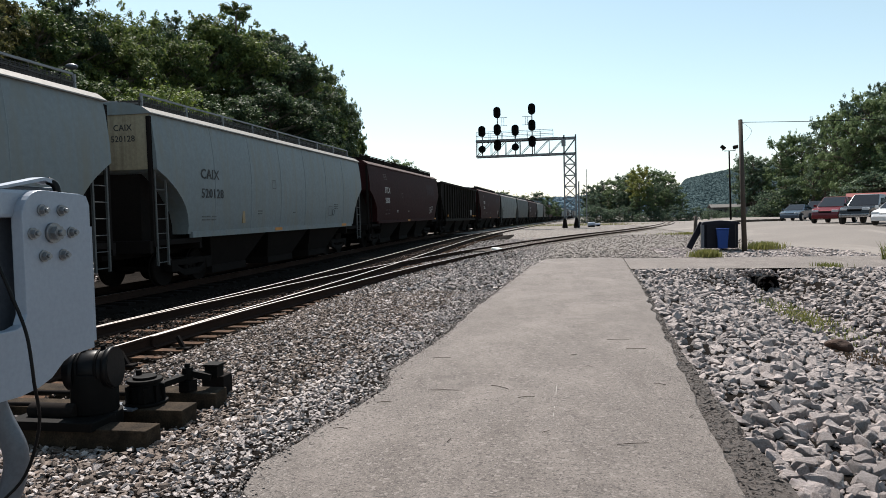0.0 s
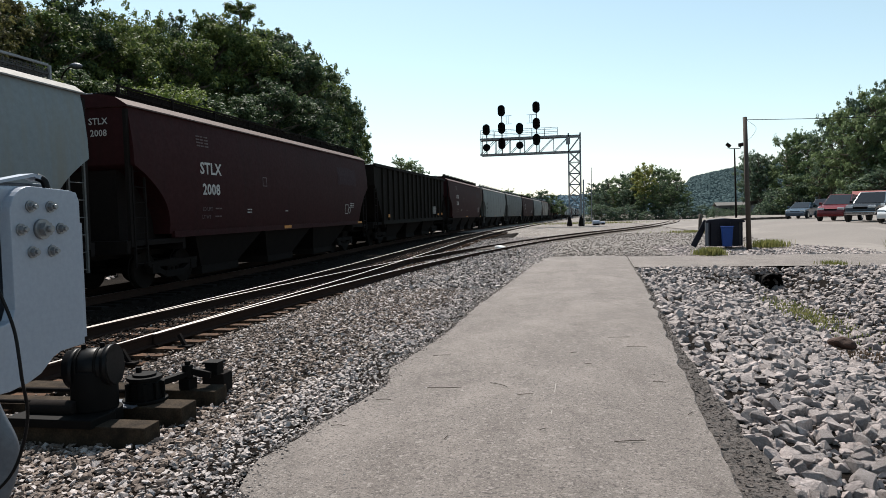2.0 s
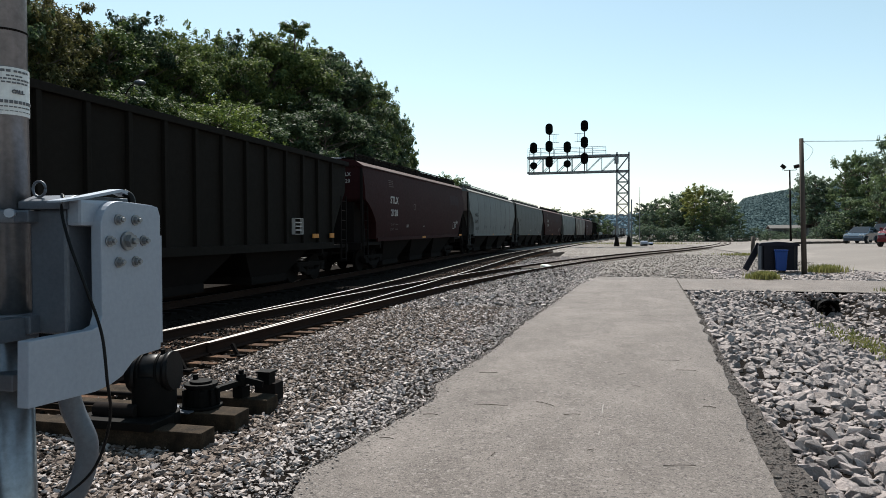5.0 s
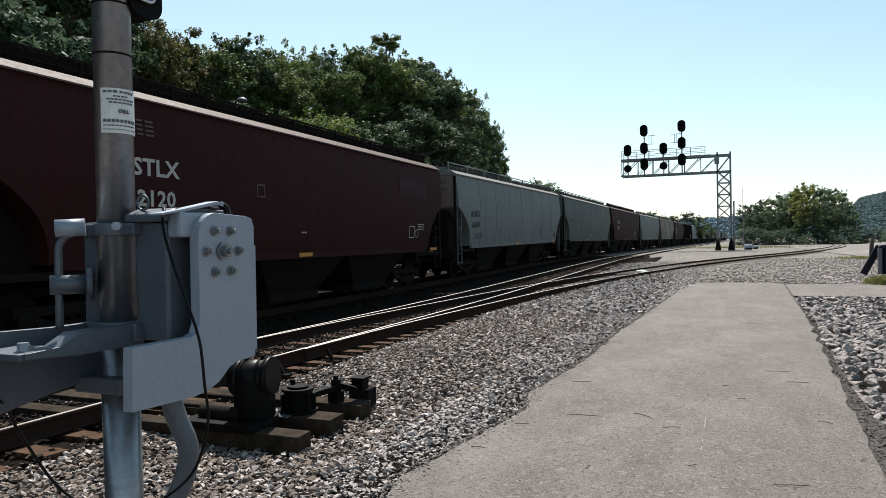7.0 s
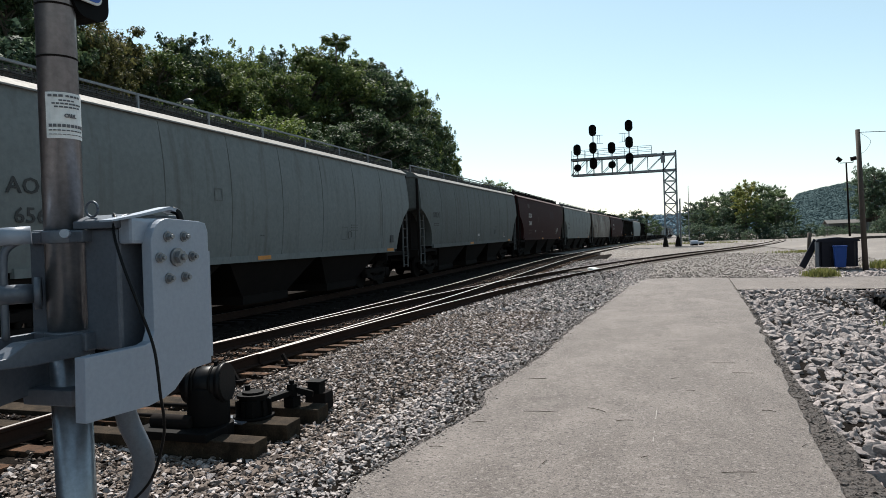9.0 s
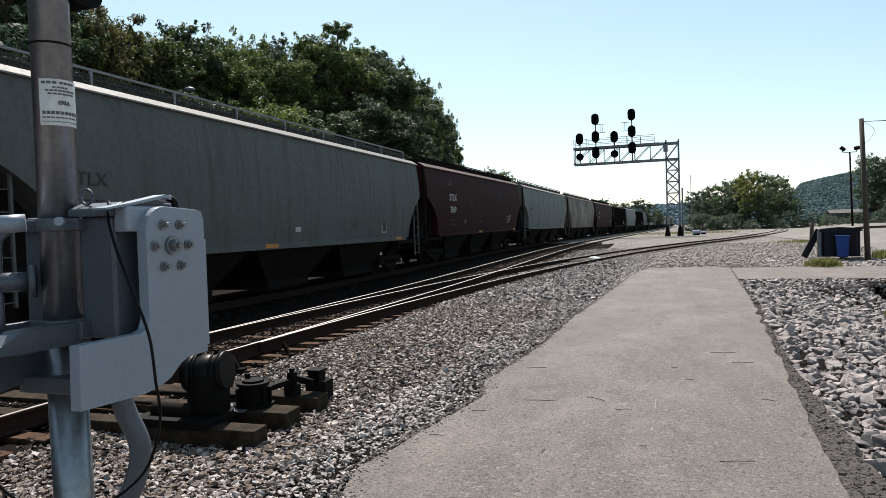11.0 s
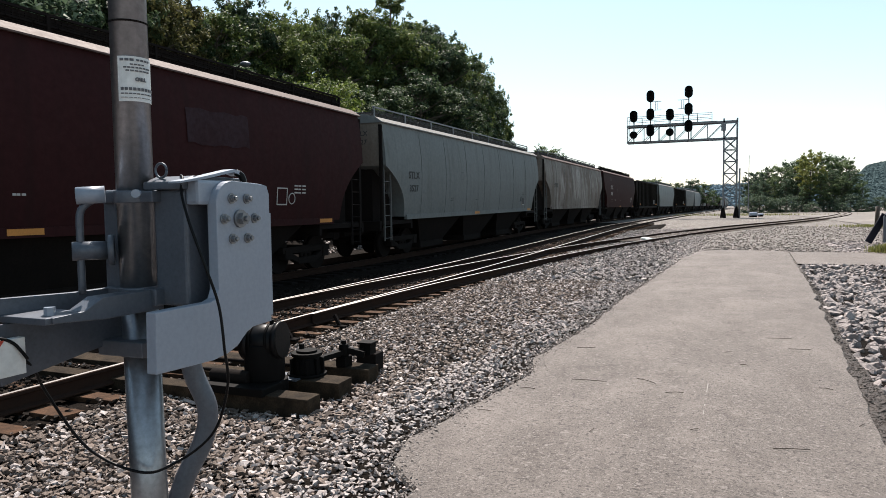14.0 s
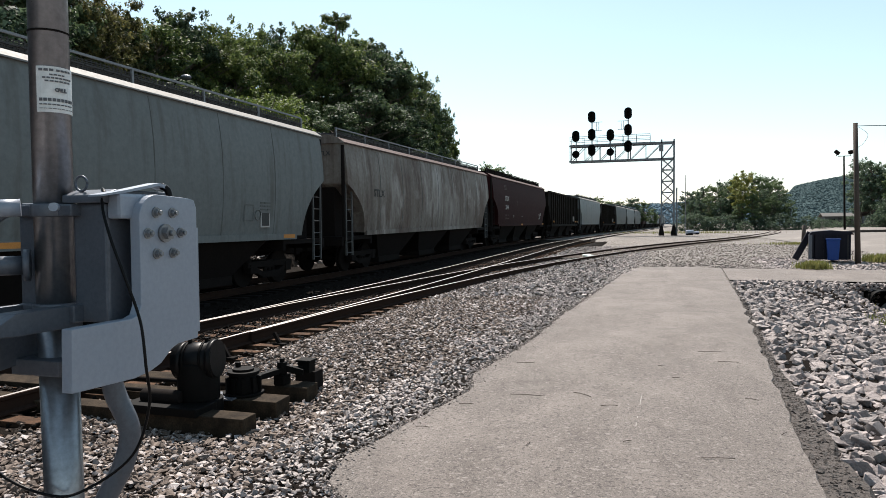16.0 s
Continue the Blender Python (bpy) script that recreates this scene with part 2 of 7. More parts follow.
def leaf_mat(name, a, b, c):
    """Leaves: three greens that change clump by clump and leaf by leaf, with some light through them."""
    m = bpy.data.materials.new(name)
    m.use_nodes = True
    t = m.node_tree
    p = t.nodes["Principled BSDF"]
    p.inputs["Roughness"].default_value = 0.65
    p.inputs["Specular IOR Level"].default_value = 0.2
    geo, info = t.nodes.new("ShaderNodeNewGeometry"), t.nodes.new("ShaderNodeObjectInfo")
    co, nz = t.nodes.new("ShaderNodeTexCoord"), t.nodes.new("ShaderNodeTexNoise")
    nz.inputs["Scale"].default_value = 0.45
    t.links.new(co.outputs["Object"], nz.inputs["Vector"])
    add = t.nodes.new("ShaderNodeMath")
    add.operation = "MULTIPLY_ADD"
    add.inputs[1].default_value = 0.45
    t.links.new(geo.outputs["Random Per Island"], add.inputs[0])
    t.links.new(nz.outputs[0], add.inputs[2])
    add2 = t.nodes.new("ShaderNodeMath")
    add2.operation = "MULTIPLY_ADD"
    add2.inputs[1].default_value = 0.25
    t.links.new(info.outputs["Random"], add2.inputs[0])
    t.links.new(add.outputs[0], add2.inputs[2])
    r = t.nodes.new("ShaderNodeValToRGB")
    r.color_ramp.elements[0].position, r.color_ramp.elements[0].color = 0.45, (*a, 1)
    r.color_ramp.elements[1].position, r.color_ramp.elements[1].color = 1.05, (*c, 1)
    e = r.color_ramp.elements.new(0.75)
    e.color = (*b, 1)
    t.links.new(add2.outputs[0], r.inputs[0])
    t.links.new(r.outputs[0], p.inputs["Base Color"])
    tr, mx = t.nodes.new("ShaderNodeBsdfTranslucent"), t.nodes.new("ShaderNodeMixShader")
    mx.inputs[0].default_value = 0.33
    t.links.new(r.outputs[0], tr.inputs[0])
    out = t.nodes["Material Output"]
    t.links.new(p.outputs[0], mx.inputs[1])
    t.links.new(tr.outputs[0], mx.inputs[2])
    t.links.new(mx.outputs[0], out.inputs[0])
    return m


M["leaf"] = leaf_mat("leaf", (0.025, 0.045, 0.016), (0.056, 0.088, 0.029), (0.130, 0.165, 0.050))
M["leaf_olive"] = leaf_mat("leaf_olive", (0.030, 0.035, 0.015), (0.062, 0.064, 0.025), (0.135, 0.128, 0.048))
M["leaf_dark"] = leaf_mat("leaf_dark", (0.022, 0.039, 0.024), (0.042, 0.068, 0.036), (0.078, 0.112, 0.052))
# greens paled and blued to carry the haze of distance
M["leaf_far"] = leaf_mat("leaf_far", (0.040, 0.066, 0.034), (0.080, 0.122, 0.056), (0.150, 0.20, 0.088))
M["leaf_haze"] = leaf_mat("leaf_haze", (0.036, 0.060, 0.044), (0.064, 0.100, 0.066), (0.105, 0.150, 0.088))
M["leaf_sunlit"] = leaf_mat("leaf_sunlit", (0.048, 0.078, 0.018), (0.10, 0.145, 0.032), (0.17, 0.215, 0.052))
M["leaf_yellow"] = leaf_mat("leaf_yellow", (0.12, 0.15, 0.045), (0.21, 0.23, 0.065), (0.30, 0.29, 0.085))

# ---- building helpers ----


def box(bm, x0, x1, y0, y1, z0, z1, m=None):
    """A box between two corners, turned by m where it is given."""
    v = [bm.verts.new((m @ Vector(c)) if m else c) for c in ((x0, y0, z0), (x1, y0, z0), (x1, y1, z0), (x0, y1, z0), (x0, y0, z1), (x1, y0, z1), (x1, y1, z1), (x0, y1, z1))]
    for f in ((3, 2, 1, 0), (4, 5, 6, 7), (0, 1, 5, 4), (1, 2, 6, 5), (2, 3, 7, 6), (3, 0, 4, 7)):
        bm.faces.new([v[i] for i in f])
    return v


def rod(bm, a, b, r, n=8, r2=None, caps=True):
    """A round bar from a to b."""
    a, b = Vector(a), Vector(b)
    q = (b - a).to_track_quat("Z", "Y")
    rings = []
    for p, rr in ((a, r), (b, r if r2 is None else r2)):
        rings.append([bm.verts.new(p + q @ Vector((rr * math.cos(k * math.tau / n), rr * math.sin(k * math.tau / n), 0))) for k in range(n)])
    for k in range(n):
        f = bm.faces.new((rings[0][k], rings[0][(k + 1) % n], rings[1][(k + 1) % n], rings[1][k]))
        f.smooth = n > 6
    if caps:
        bm.faces.new(rings[0][::-1])
        bm.faces.new(rings[1])


def bar(bm, a, b, w, h=None):
    """A square bar from a to b."""
    a, b = Vector(a), Vector(b)
    q = (b - a).to_track_quat("Z", "Y").to_matrix().to_4x4()
    h = h or w
    box(bm, -w / 2, w / 2, -h / 2, h / 2, 0, (b - a).length, Matrix.Translation(a) @ q)


def tube(bm, pts, r, n=8):
    """A round tube along points."""
    pts = [Vector(p) for p in pts]
    rings = []
    for i, p in enumerate(pts):
        d = (pts[min(i + 1, len(pts) - 1)] - pts[max(i - 1, 0)]).normalized()
        q = d.to_track_quat("Z", "Y")
        rings.append([bm.verts.new(p + q @ Vector((r * math.cos(k * math.tau / n), r * math.sin(k * math.tau / n), 0))) for k in range(n)])
    for s, e in zip(rings, rings[1:]):
        # keep the seam straight from ring to ring
        off = min(range(n), key=lambda o: sum((s[k].co - e[(k + o) % n].co).length for k in range(0, n, 2)))
        for k in range(n):
            f = bm.faces.new((s[k], s[(k + 1) % n], e[(k + 1 + off) % n], e[(k + off) % n]))
            f.smooth = True
    bm.faces.new(rings[0][::-1])
    bm.faces.new(rings[-1])


def spline(pts, steps=6):
    """Points of a smooth line through the given ones."""
    p = [Vector(pts[0])] + [Vector(q) for q in pts] + [Vector(pts[-1])]
    out = []
    for i in range(1, len(p) - 2):
        for k in range(steps):
            u = k / steps
            out.append(0.5 * ((2 * p[i]) + (p[i + 1] - p[i - 1]) * u + (2 * p[i - 1] - 5 * p[i] + 4 * p[i + 1] - p[i + 2]) * u * u + (3 * p[i] - p[i - 1] - 3 * p[i + 1] + p[i + 2]) * u ** 3))
    return out + [p[-2]]


def mesh_of(bm, name, material, bevel=0.0, recalc=True):
    if recalc:
        bmesh.ops.recalc_face_normals(bm, faces=bm.faces)
    if bevel:
        bmesh.ops.bevel(bm, geom=[e for e in bm.edges if len(e.link_faces) == 2 and e.calc_face_angle(0) > 0.6], offset=bevel, segments=2, affect="EDGES", profile=0.6)
    me = bpy.data.meshes.new(name)
    bm.to_mesh(me)
    bm.free()
    me.materials.append(material)
    return me


def part(name, bm, material, parent, label="", bevel=0.0, recalc=True, at=None):
    """A bmesh, or a ready mesh, as one mesh object under a thing or a part."""
    me = bm if isinstance(bm, bpy.types.Mesh) else mesh_of(bm, name, material, bevel, recalc)
    ob = new(name, me)
    ob.parent = parent
    if at is not None:
        ob.matrix_basis = at
    return tagged(ob, label)


def thing(name, label, category, at=None, group="", kind=""):
    ob = new(name)
    if at is not None:
        ob.matrix_basis = at
    return tagged(ob, label, category, group, kind)


def raw(name, verts, faces, material, smooth=False):
    me = bpy.data.meshes.new(name)
    me.from_pydata(verts, [], faces)
    me.materials.append(material)
    if smooth:
        me.polygons.foreach_set("use_smooth", [True] * len(me.polygons))
    me.update()
    return me


def lettering(name, words, size, material, parent, at, label="", bold=0.0):
    """Flat letters a few millimetres thick, in the plane of at."""
    cu = bpy.data.curves.new(name, "FONT")
    cu.body, cu.size, cu.extrude, cu.align_x, cu.align_y, cu.offset = words, size, 0.002, "CENTER", "CENTER", bold
    cu.space_character = 1.05
    cu.resolution_u = 2
    tmp = bpy.data.objects.new(name, cu)
    scene.collection.objects.link(tmp)
    me = bpy.data.meshes.new_from_object(tmp.evaluated_get(bpy.context.evaluated_depsgraph_get()))
    bpy.data.objects.remove(tmp)
    me.materials.clear()
    me.materials.append(material)
    ob = new(name, me)
    ob.parent = parent
    ob.matrix_basis = at
    return tagged(ob, label)


def smooth(a, b, v):
    u = min(max((v - a) / (b - a), 0.0), 1.0)
    return u * u * (3 - 2 * u)


# ---- lie of the land ----
RISE = 0.30


def rise(y):
    return RISE * smooth(14, 52, y)


def train_x(y):
    """Middle of the far track, on which the train runs."""
    if y < 25:
        return -11.35
    if y < 100:
        return -11.35 + (y - 25) ** 2 / 3400
    return -11.35 + 75 ** 2 / 3400 + (y - 100) * 75 / 1700


def main_x(y):
    """Middle of the near track."""
    return train_x(y) + 4.6


def branch_x(y):
    """Middle of the track that leaves the near one at the switch and bears off."""
    k = [(4, -6.75), (12, -6.62), (20, -5.95), (26, -5.0), (31, -3.9), (38, -2.0), (48, 1.2), (62, 5.6), (80, 10.3), (100, 14.6), (122, 18.0), (150, 19.8), (175, 18.5), (210, 12.0)]
    for (a, xa), (b, xb) in zip(k, k[1:]):
        if y <= b:
            i = k.index((a, xa))
            p0, p3 = k[max(i - 1, 0)], k[min(i + 2, len(k) - 1)]
            m1, m2 = (xb - p0[1]) / (b - p0[0]), (p3[1] - xa) / (p3[0] - a)
            u, h = (y - a) / (b - a), b - a
            return (2 * u**3 - 3 * u**2 + 1) * xa + (u**3 - 2 * u**2 + u) * h * m1 + (-2 * u**3 + 3 * u**2) * xb + (u**3 - u**2) * h * m2
    return k[-1][1]


def ditch_x(y):
    return 4.6 + 0.07 * (y - 8)


def land(x, y):
    """Height of the ground."""
    z = rise(y) - 0.13
    # rock-lined ditch beside the path, up to the crossing pavement
    z -= 0.62 * math.exp(-((x - ditch_x(y)) / 1.9) ** 2) * smooth(-6, 2, y) * (1 - smooth(20.9, 21.8, y)) * (1 - smooth(18.6, 21.2, y) * (1 - math.exp(-((x - 5.75) / 0.6) ** 2)))
    # second, shallow hollow beyond the crossing pavement
    z -= 0.10 * math.exp(-((x - 7.5) / 4.0) ** 2) * smooth(26.2, 27.5, y) * (1 - smooth(33, 37, y))
    # track bed
    z -= 0.34 * smooth(-1.6, -2.4, x) * smooth(-16.5, -15.0, x) * (1 - smooth(56, 60, y))
    # bank behind the far track
    z += 0.75 * smooth(-14.7, -16.8, x) * (1 - smooth(52, 60, y))
    # wooded slope behind the train
    z += 9.0 * smooth(-17.5, -52, x) + 22 * smooth(-45, -140, x)
    return z

# ---- ground ----


def grid_mesh(name, xs, ys, height, material):
    verts = [(x, y, height(x, y)) for y in ys for x in xs]
    n = len(xs)
    faces = [(j * n + i, j * n + i + 1, (j + 1) * n + i + 1, (j + 1) * n + i) for j in range(len(ys) - 1) for i in range(n - 1)]
    return raw(name, verts, faces, material, True)


def steps(*stops):
    """A row of numbers: (start, end, step), joined."""
    out = []
    for a, b, d in stops:
        k = max(int(round((b - a) / d)), 1)
        out += [a + (b - a) * i / k for i in range(k)]
    return out + [stops[-1][1]]


ground = new("ground", grid_mesh("ground", steps((-2500, -300, 440), (-300, -60, 24), (-60, -16, 2.2), (-16, 14, 0.5), (14, 60, 4), (60, 300, 40), (300, 2500, 440)),
                                 steps((-2500, -200, 460), (-200, -20, 30), (-20, 40, 0.5), (40, 140, 4), (140, 400, 20), (400, 3000, 260)), lambda x, y: land(x, y) - (0.3 if 1.6 < x < 10.9 and -3.6 < y < 21.9 else 0), M["gravel"]))
tagged(ground, "pale grey gravel and dirt ground of the rail yard", "ground", kind="structure")


def strip(name, left, right, ys, lift, material, crown=0.0, cells=6, skirt=0.10):
    """Pavement between two edges, with a slight crown and a thickness."""
    verts, faces = [], []
    for y in ys:
        a, b = left(y), right(y)
        for i in range(cells + 1):
            u = i / cells
            x = a + (b - a) * u
            verts.append((x, y, rise(y) + lift + crown * (1 - (2 * u - 1) ** 2)))
        verts.append((a - 0.06, y, rise(y) + lift - skirt))
        verts.append((b + 0.06, y, rise(y) + lift - skirt))
    n = cells + 3
    for j in range(len(ys) - 1):
        for i in range(cells):
            faces.append((j * n + i, j * n + i + 1, (j + 1) * n + i + 1, (j + 1) * n + i))
        faces.append((j * n + cells + 1, j * n, (j + 1) * n, (j + 1) * n + cells + 1))
        faces.append((j * n + cells, j * n + cells + 2, (j + 1) * n + cells + 2, (j + 1) * n + cells))
    return new(name, raw(name, verts, faces, material))


def lerp_row(rows, y):
    for (a, xa), (b, xb) in zip(rows, rows[1:]):
        if y <= b:
            return xa + (xb - xa) * (y - a) / (b - a)
    return rows[-1][1]


def ragged(y, seed, size):
    return size * (noise.noise(Vector((seed, y * 1.7, 0))) + 0.5 * noise.noise(Vector((seed, y * 5.1, 3))))


PATH_L = [(-12, -2.4), (3, -1.75), (3.7, -1.72), (3.95, -2.03), (4.42, -2.15), (4.95, -2.09), (5.6, -1.97), (6.75, -1.80), (7.45, -1.95), (8.1, -1.90), (9.2, -1.77), (10.5, -1.71), (12.4, -1.70), (16, -1.5), (23, -1.1), (26.6, -0.6)]
PATH_R = [(-12, 0.95), (4, 1.02), (5.2, 1.08), (6.1, 1.13), (7.3, 1.21), (9.6, 1.36), (11.9, 1.5), (16, 1.77), (25, 2.13), (26.6, 2.2)]
path = strip("path", lambda y: lerp_row(PATH_L, y) + ragged(y, 2.0, 0.07), lambda y: lerp_row(PATH_R, y) + ragged(y, 9.0, 0.06) + ragged(y * 2.7, 6.0, 0.016), steps((-12, 26.4, 0.16)), -0.09, M["asphalt"], 0.03, 8)
tagged(path, "worn pale grey asphalt path with ragged edges", "path", kind="structure")
shoulder = strip("path_shoulder", lambda y: lerp_row(PATH_R, y) - 0.05, lambda y: lerp_row(PATH_R, y) + 0.10 + 0.22 * smooth(10, 3.5, y) + ragged(y, 4.0, 0.07), steps((-12, 21.4, 0.2)), -0.112, M["asphalt_dark"], 0, 3)
tagged(shoulder, "crumbling dark asphalt edge along the path", "path edge", kind="structure")
crossing = strip("crossing_pavement", lambda y: lerp_row(PATH_R, y) + 0.05, lambda y: 10.5 + (y - 21) * 0.2, steps((21.5, 26.2, 0.4)), -0.085, M["asphalt"], 0.0, 12, 0.6)
tagged(crossing, "grey asphalt driveway joining the path to the lot", "driveway", kind="structure")
bm = bmesh.new()
# near-black face puts the shade inside the culvert into its colour
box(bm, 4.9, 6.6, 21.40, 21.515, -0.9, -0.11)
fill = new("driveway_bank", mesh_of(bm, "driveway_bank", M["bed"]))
tagged(fill, "earth bank under the driveway's edge, near-black for the shaded pipe mouth", "bank", kind="structure")


def lot_z(x, y):
    """Height of the lot, which rises away from the tracks."""
    a = max(9.0, branch_x(y) + 3)
    return rise(y) - 0.09 - 0.4 * (smooth(11.5, 9.2, x) * smooth(45, 30, y)) + 0.55 * smooth(26, 45, y) * smooth(a, a + 7, x)


lot = new("parking_lot", grid_mesh("parking_lot", steps((9.2, 60, 1.5)), steps((27, 130, 2.0)), lot_z, M["lot"]))
tagged(lot, "sunlit tan gravel parking lot", "parking lot", kind="structure")

# ---- tracks ----
GAUGE = 0.753  # middle of the track to the middle of a rail head


def offset_line(fx, y, off):
    d = 0.05
    t = Vector((fx(y + d) - fx(y - d), 2 * d)).normalized()
    return fx(y) + off * t.y, y - off * t.x


def rail_mesh(name, fx, off, ys, top=0.0, worn="rail_top"):
    """A rail: foot, web and head, with the worn top as a second material."""
    prof = [(-0.07, -0.18), (0.07, -0.18), (0.07, -0.165), (0.012, -0.145), (0.012, -0.05), (0.036, -0.036), (0.036, -0.006), (0.029, -0.001), (0.021, 0.0), (-0.021, 0.0), (-0.029, -0.001), (-0.036, -0.006), (-0.036, -0.036), (-0.012, -0.05), (-0.012, -0.145), (-0.07, -0.165)]
    verts, faces, mats = [], [], []
    n = len(prof)
    for y in ys:
        for px, pz in prof:
            x, yy = offset_line(fx, y, off + px)
            verts.append((x, yy, rise(y) + top + pz))
    for j in range(len(ys) - 1):
        for i in range(n):
            faces.append((j * n + i, j * n + (i + 1) % n, (j + 1) * n + (i + 1) % n, (j + 1) * n + i))
            mats.append(1 if i == 8 else 0)
    faces.append(tuple(range(n))[::-1])
    faces.append(tuple(len(verts) - n + i for i in range(n)))
    mats += [0, 0]
    me = raw(name, verts, faces, M["rail_side"])
    me.materials.append(M[worn])
    me.polygons.foreach_set("material_index", mats)
    return me


def tie_mesh(seed, length):
    r = random.Random(seed)
    bm = bmesh.new()
    box(bm, -length / 2, length / 2, -0.115, 0.115, -0.18, 0)
    for v in bm.verts:
        v.co += Vector((r.uniform(-0.03, 0.03), r.uniform(-0.012, 0.012), r.uniform(-0.012, 0.0)))
    return mesh_of(bm, "tie", M["tie"], 0.008)


TIES = [tie_mesh(k, 2.6) for k in range(5)]


# far-track ties, coloured near-black in place of the train's shade
SHADED_TIES = []
for me in TIES:
    me = me.copy()
    me.materials[0] = M["steel_dark"]
    SHADED_TIES.append(me)


def track(label, fx, y0, y1, ties_from, ties_to, rails=((-1, None, None), (1, None, None))):
    t = thing("railway_track", label, "railway track", kind="structure")
    fine = steps((y0, min(y1, 130), 1.0), (min(y1, 130), y1, 6.0)) if y1 > 131 else steps((y0, y1, 1.0))
    for side, a, b in rails:
        ys = [y for y in fine if (a is None or y >= a) and (b is None or y <= b)]
        # far rails: dull tops stand in for the train's shade; branch is rusty
        part("rail", rail_mesh("rail", fx, side * GAUGE, ys, worn="rail_dull_shaded" if fx is train_x or (fx is branch_x and a) else "rail_top"), None, t)
    r = random.Random(len(label))
    y = ties_from
    while y < ties_to:
        a = math.atan2(fx(y + 0.1) - fx(y - 0.1), 0.2)
        part("tie", (SHADED_TIES if fx is train_x else TIES)[r.randrange(5)], None, t, at=pose(fx(y) + r.uniform(-0.06, 0.06), y, rise(y) - 0.185 + r.uniform(-0.012, 0.008), 0, 0, -math.degrees(a) + r.uniform(-1.5, 1.5)))
        y += 0.52
    return t


main_track = track("near track of worn shiny rails on weathered wooden ties", main_x, -14, 330, -4, 60)
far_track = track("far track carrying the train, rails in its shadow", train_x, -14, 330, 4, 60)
branch = track("branch track diverging from the near track at a switch", branch_x, 9, 205, 27, 110, ((-1, None, 36), (1, None, 36), (-1, 35.5, None), (1, 35.5, None)))

M["branch_bed"] = mat("branch_bed", (0.085, 0.068, 0.058), 0.95, spec=0.1, second=(0.040, 0.032, 0.027), scale=3, fine=12, amount=0.9, bump=0.8, depth=0.03, specks=(((0.19, 0.165, 0.15), 9.0, 0.60),))
branch_bed = strip("branch_bed", lambda y: branch_x(y) - 1.35 + ragged(y, 3.0, 0.2), lambda y: branch_x(y) + 1.35 + ragged(y, 8.0, 0.2), steps((32, 150, 0.8)), -0.118, M["branch_bed"], 0.03, 4)
tagged(branch_bed, "oil-darkened track bed under the branch rails", "track bed", kind="structure")

# ---- stones ----


def stone_shapes(count, rng, points=11, flat=0.6, block=0.8):
    """Angular lumps: the hulls of a few points strewn over a squeezed ball. Each is its corners and triangles."""
    out = []
    for _ in range(count):
        pts = rng.normal(size=(points, 3))
        pts /= np.linalg.norm(pts, axis=1)[:, None]
        pts = np.sign(pts) * np.abs(pts) ** block
        pts *= rng.uniform(0.75, 1.05, (points, 1)) * np.array([1.0, rng.uniform(0.58, 0.9), flat * rng.uniform(0.65, 1.25)])
        bm = bmesh.new()
        for p in pts:
            bm.verts.new(p)
        bmesh.ops.convex_hull(bm, input=bm.verts)
        bmesh.ops.delete(bm, geom=[v for v in bm.verts if not v.link_faces], context="VERTS")
        bmesh.ops.triangulate(bm, faces=bm.faces)
        bm.verts.index_update()
        out.append((np.array([v.co[:] for v in bm.verts]), np.array([[v.index for v in f.verts] for f in bm.faces])))
        bm.free()
    return out


def scatter(name, places, sizes, material, rng, label, category, parent=None, soft=False, points=11, flat=0.55, tilt=0.42, block=0.8):
    """Many stones as one mesh, lying more or less flat."""
    shapes = stone_shapes(36, rng, points, flat, block)
    pick = rng.integers(0, 36, len(places))
    all_v, all_f, base = [], [], 0
    for k, (sv, sf) in enumerate(shapes):
        who = np.nonzero(pick == k)[0]
        n = len(who)
        if not n:
            continue
        v = sv[None] * sizes[who][:, None, None]
        a, t, w = rng.uniform(0, math.tau, n)[:, None], rng.uniform(-tilt, tilt, n)[:, None], rng.uniform(-tilt, tilt, n)[:, None]
        y, z = v[..., 1] * np.cos(t) - v[..., 2] * np.sin(t), v[..., 1] * np.sin(t) + v[..., 2] * np.cos(t)
        x, z = v[..., 0] * np.cos(w) + z * np.sin(w), z * np.cos(w) - v[..., 0] * np.sin(w)
        x, y = x * np.cos(a) - y * np.sin(a), x * np.sin(a) + y * np.cos(a)
        all_v.append((np.stack([x, y, z], -1) + places[who][:, None]).reshape(-1, 3))
        all_f.append((sf[None] + (base + np.arange(n) * len(sv))[:, None, None]).reshape(-1, 3))
        base += n * len(sv)
    v, f = np.concatenate(all_v), np.concatenate(all_f)
    me = bpy.data.meshes.new(name)
    me.vertices.add(len(v))
    me.vertices.foreach_set("co", v.reshape(-1))
    me.loops.add(len(f) * 3)
    me.loops.foreach_set("vertex_index", f.reshape(-1).astype(np.int32))
    me.polygons.add(len(f))
    me.polygons.foreach_set("loop_start", np.arange(0, len(f) * 3, 3, dtype=np.int32))
    me.materials.append(material)
    me.polygons.foreach_set("use_smooth", np.full(len(f), soft))
    me.update(calc_edges=True)
    ob = new(name, me)
    ob.parent = parent
    return tagged(ob, label, "" if parent else category, kind="stuff")


RNG = np.random.default_rng(7)


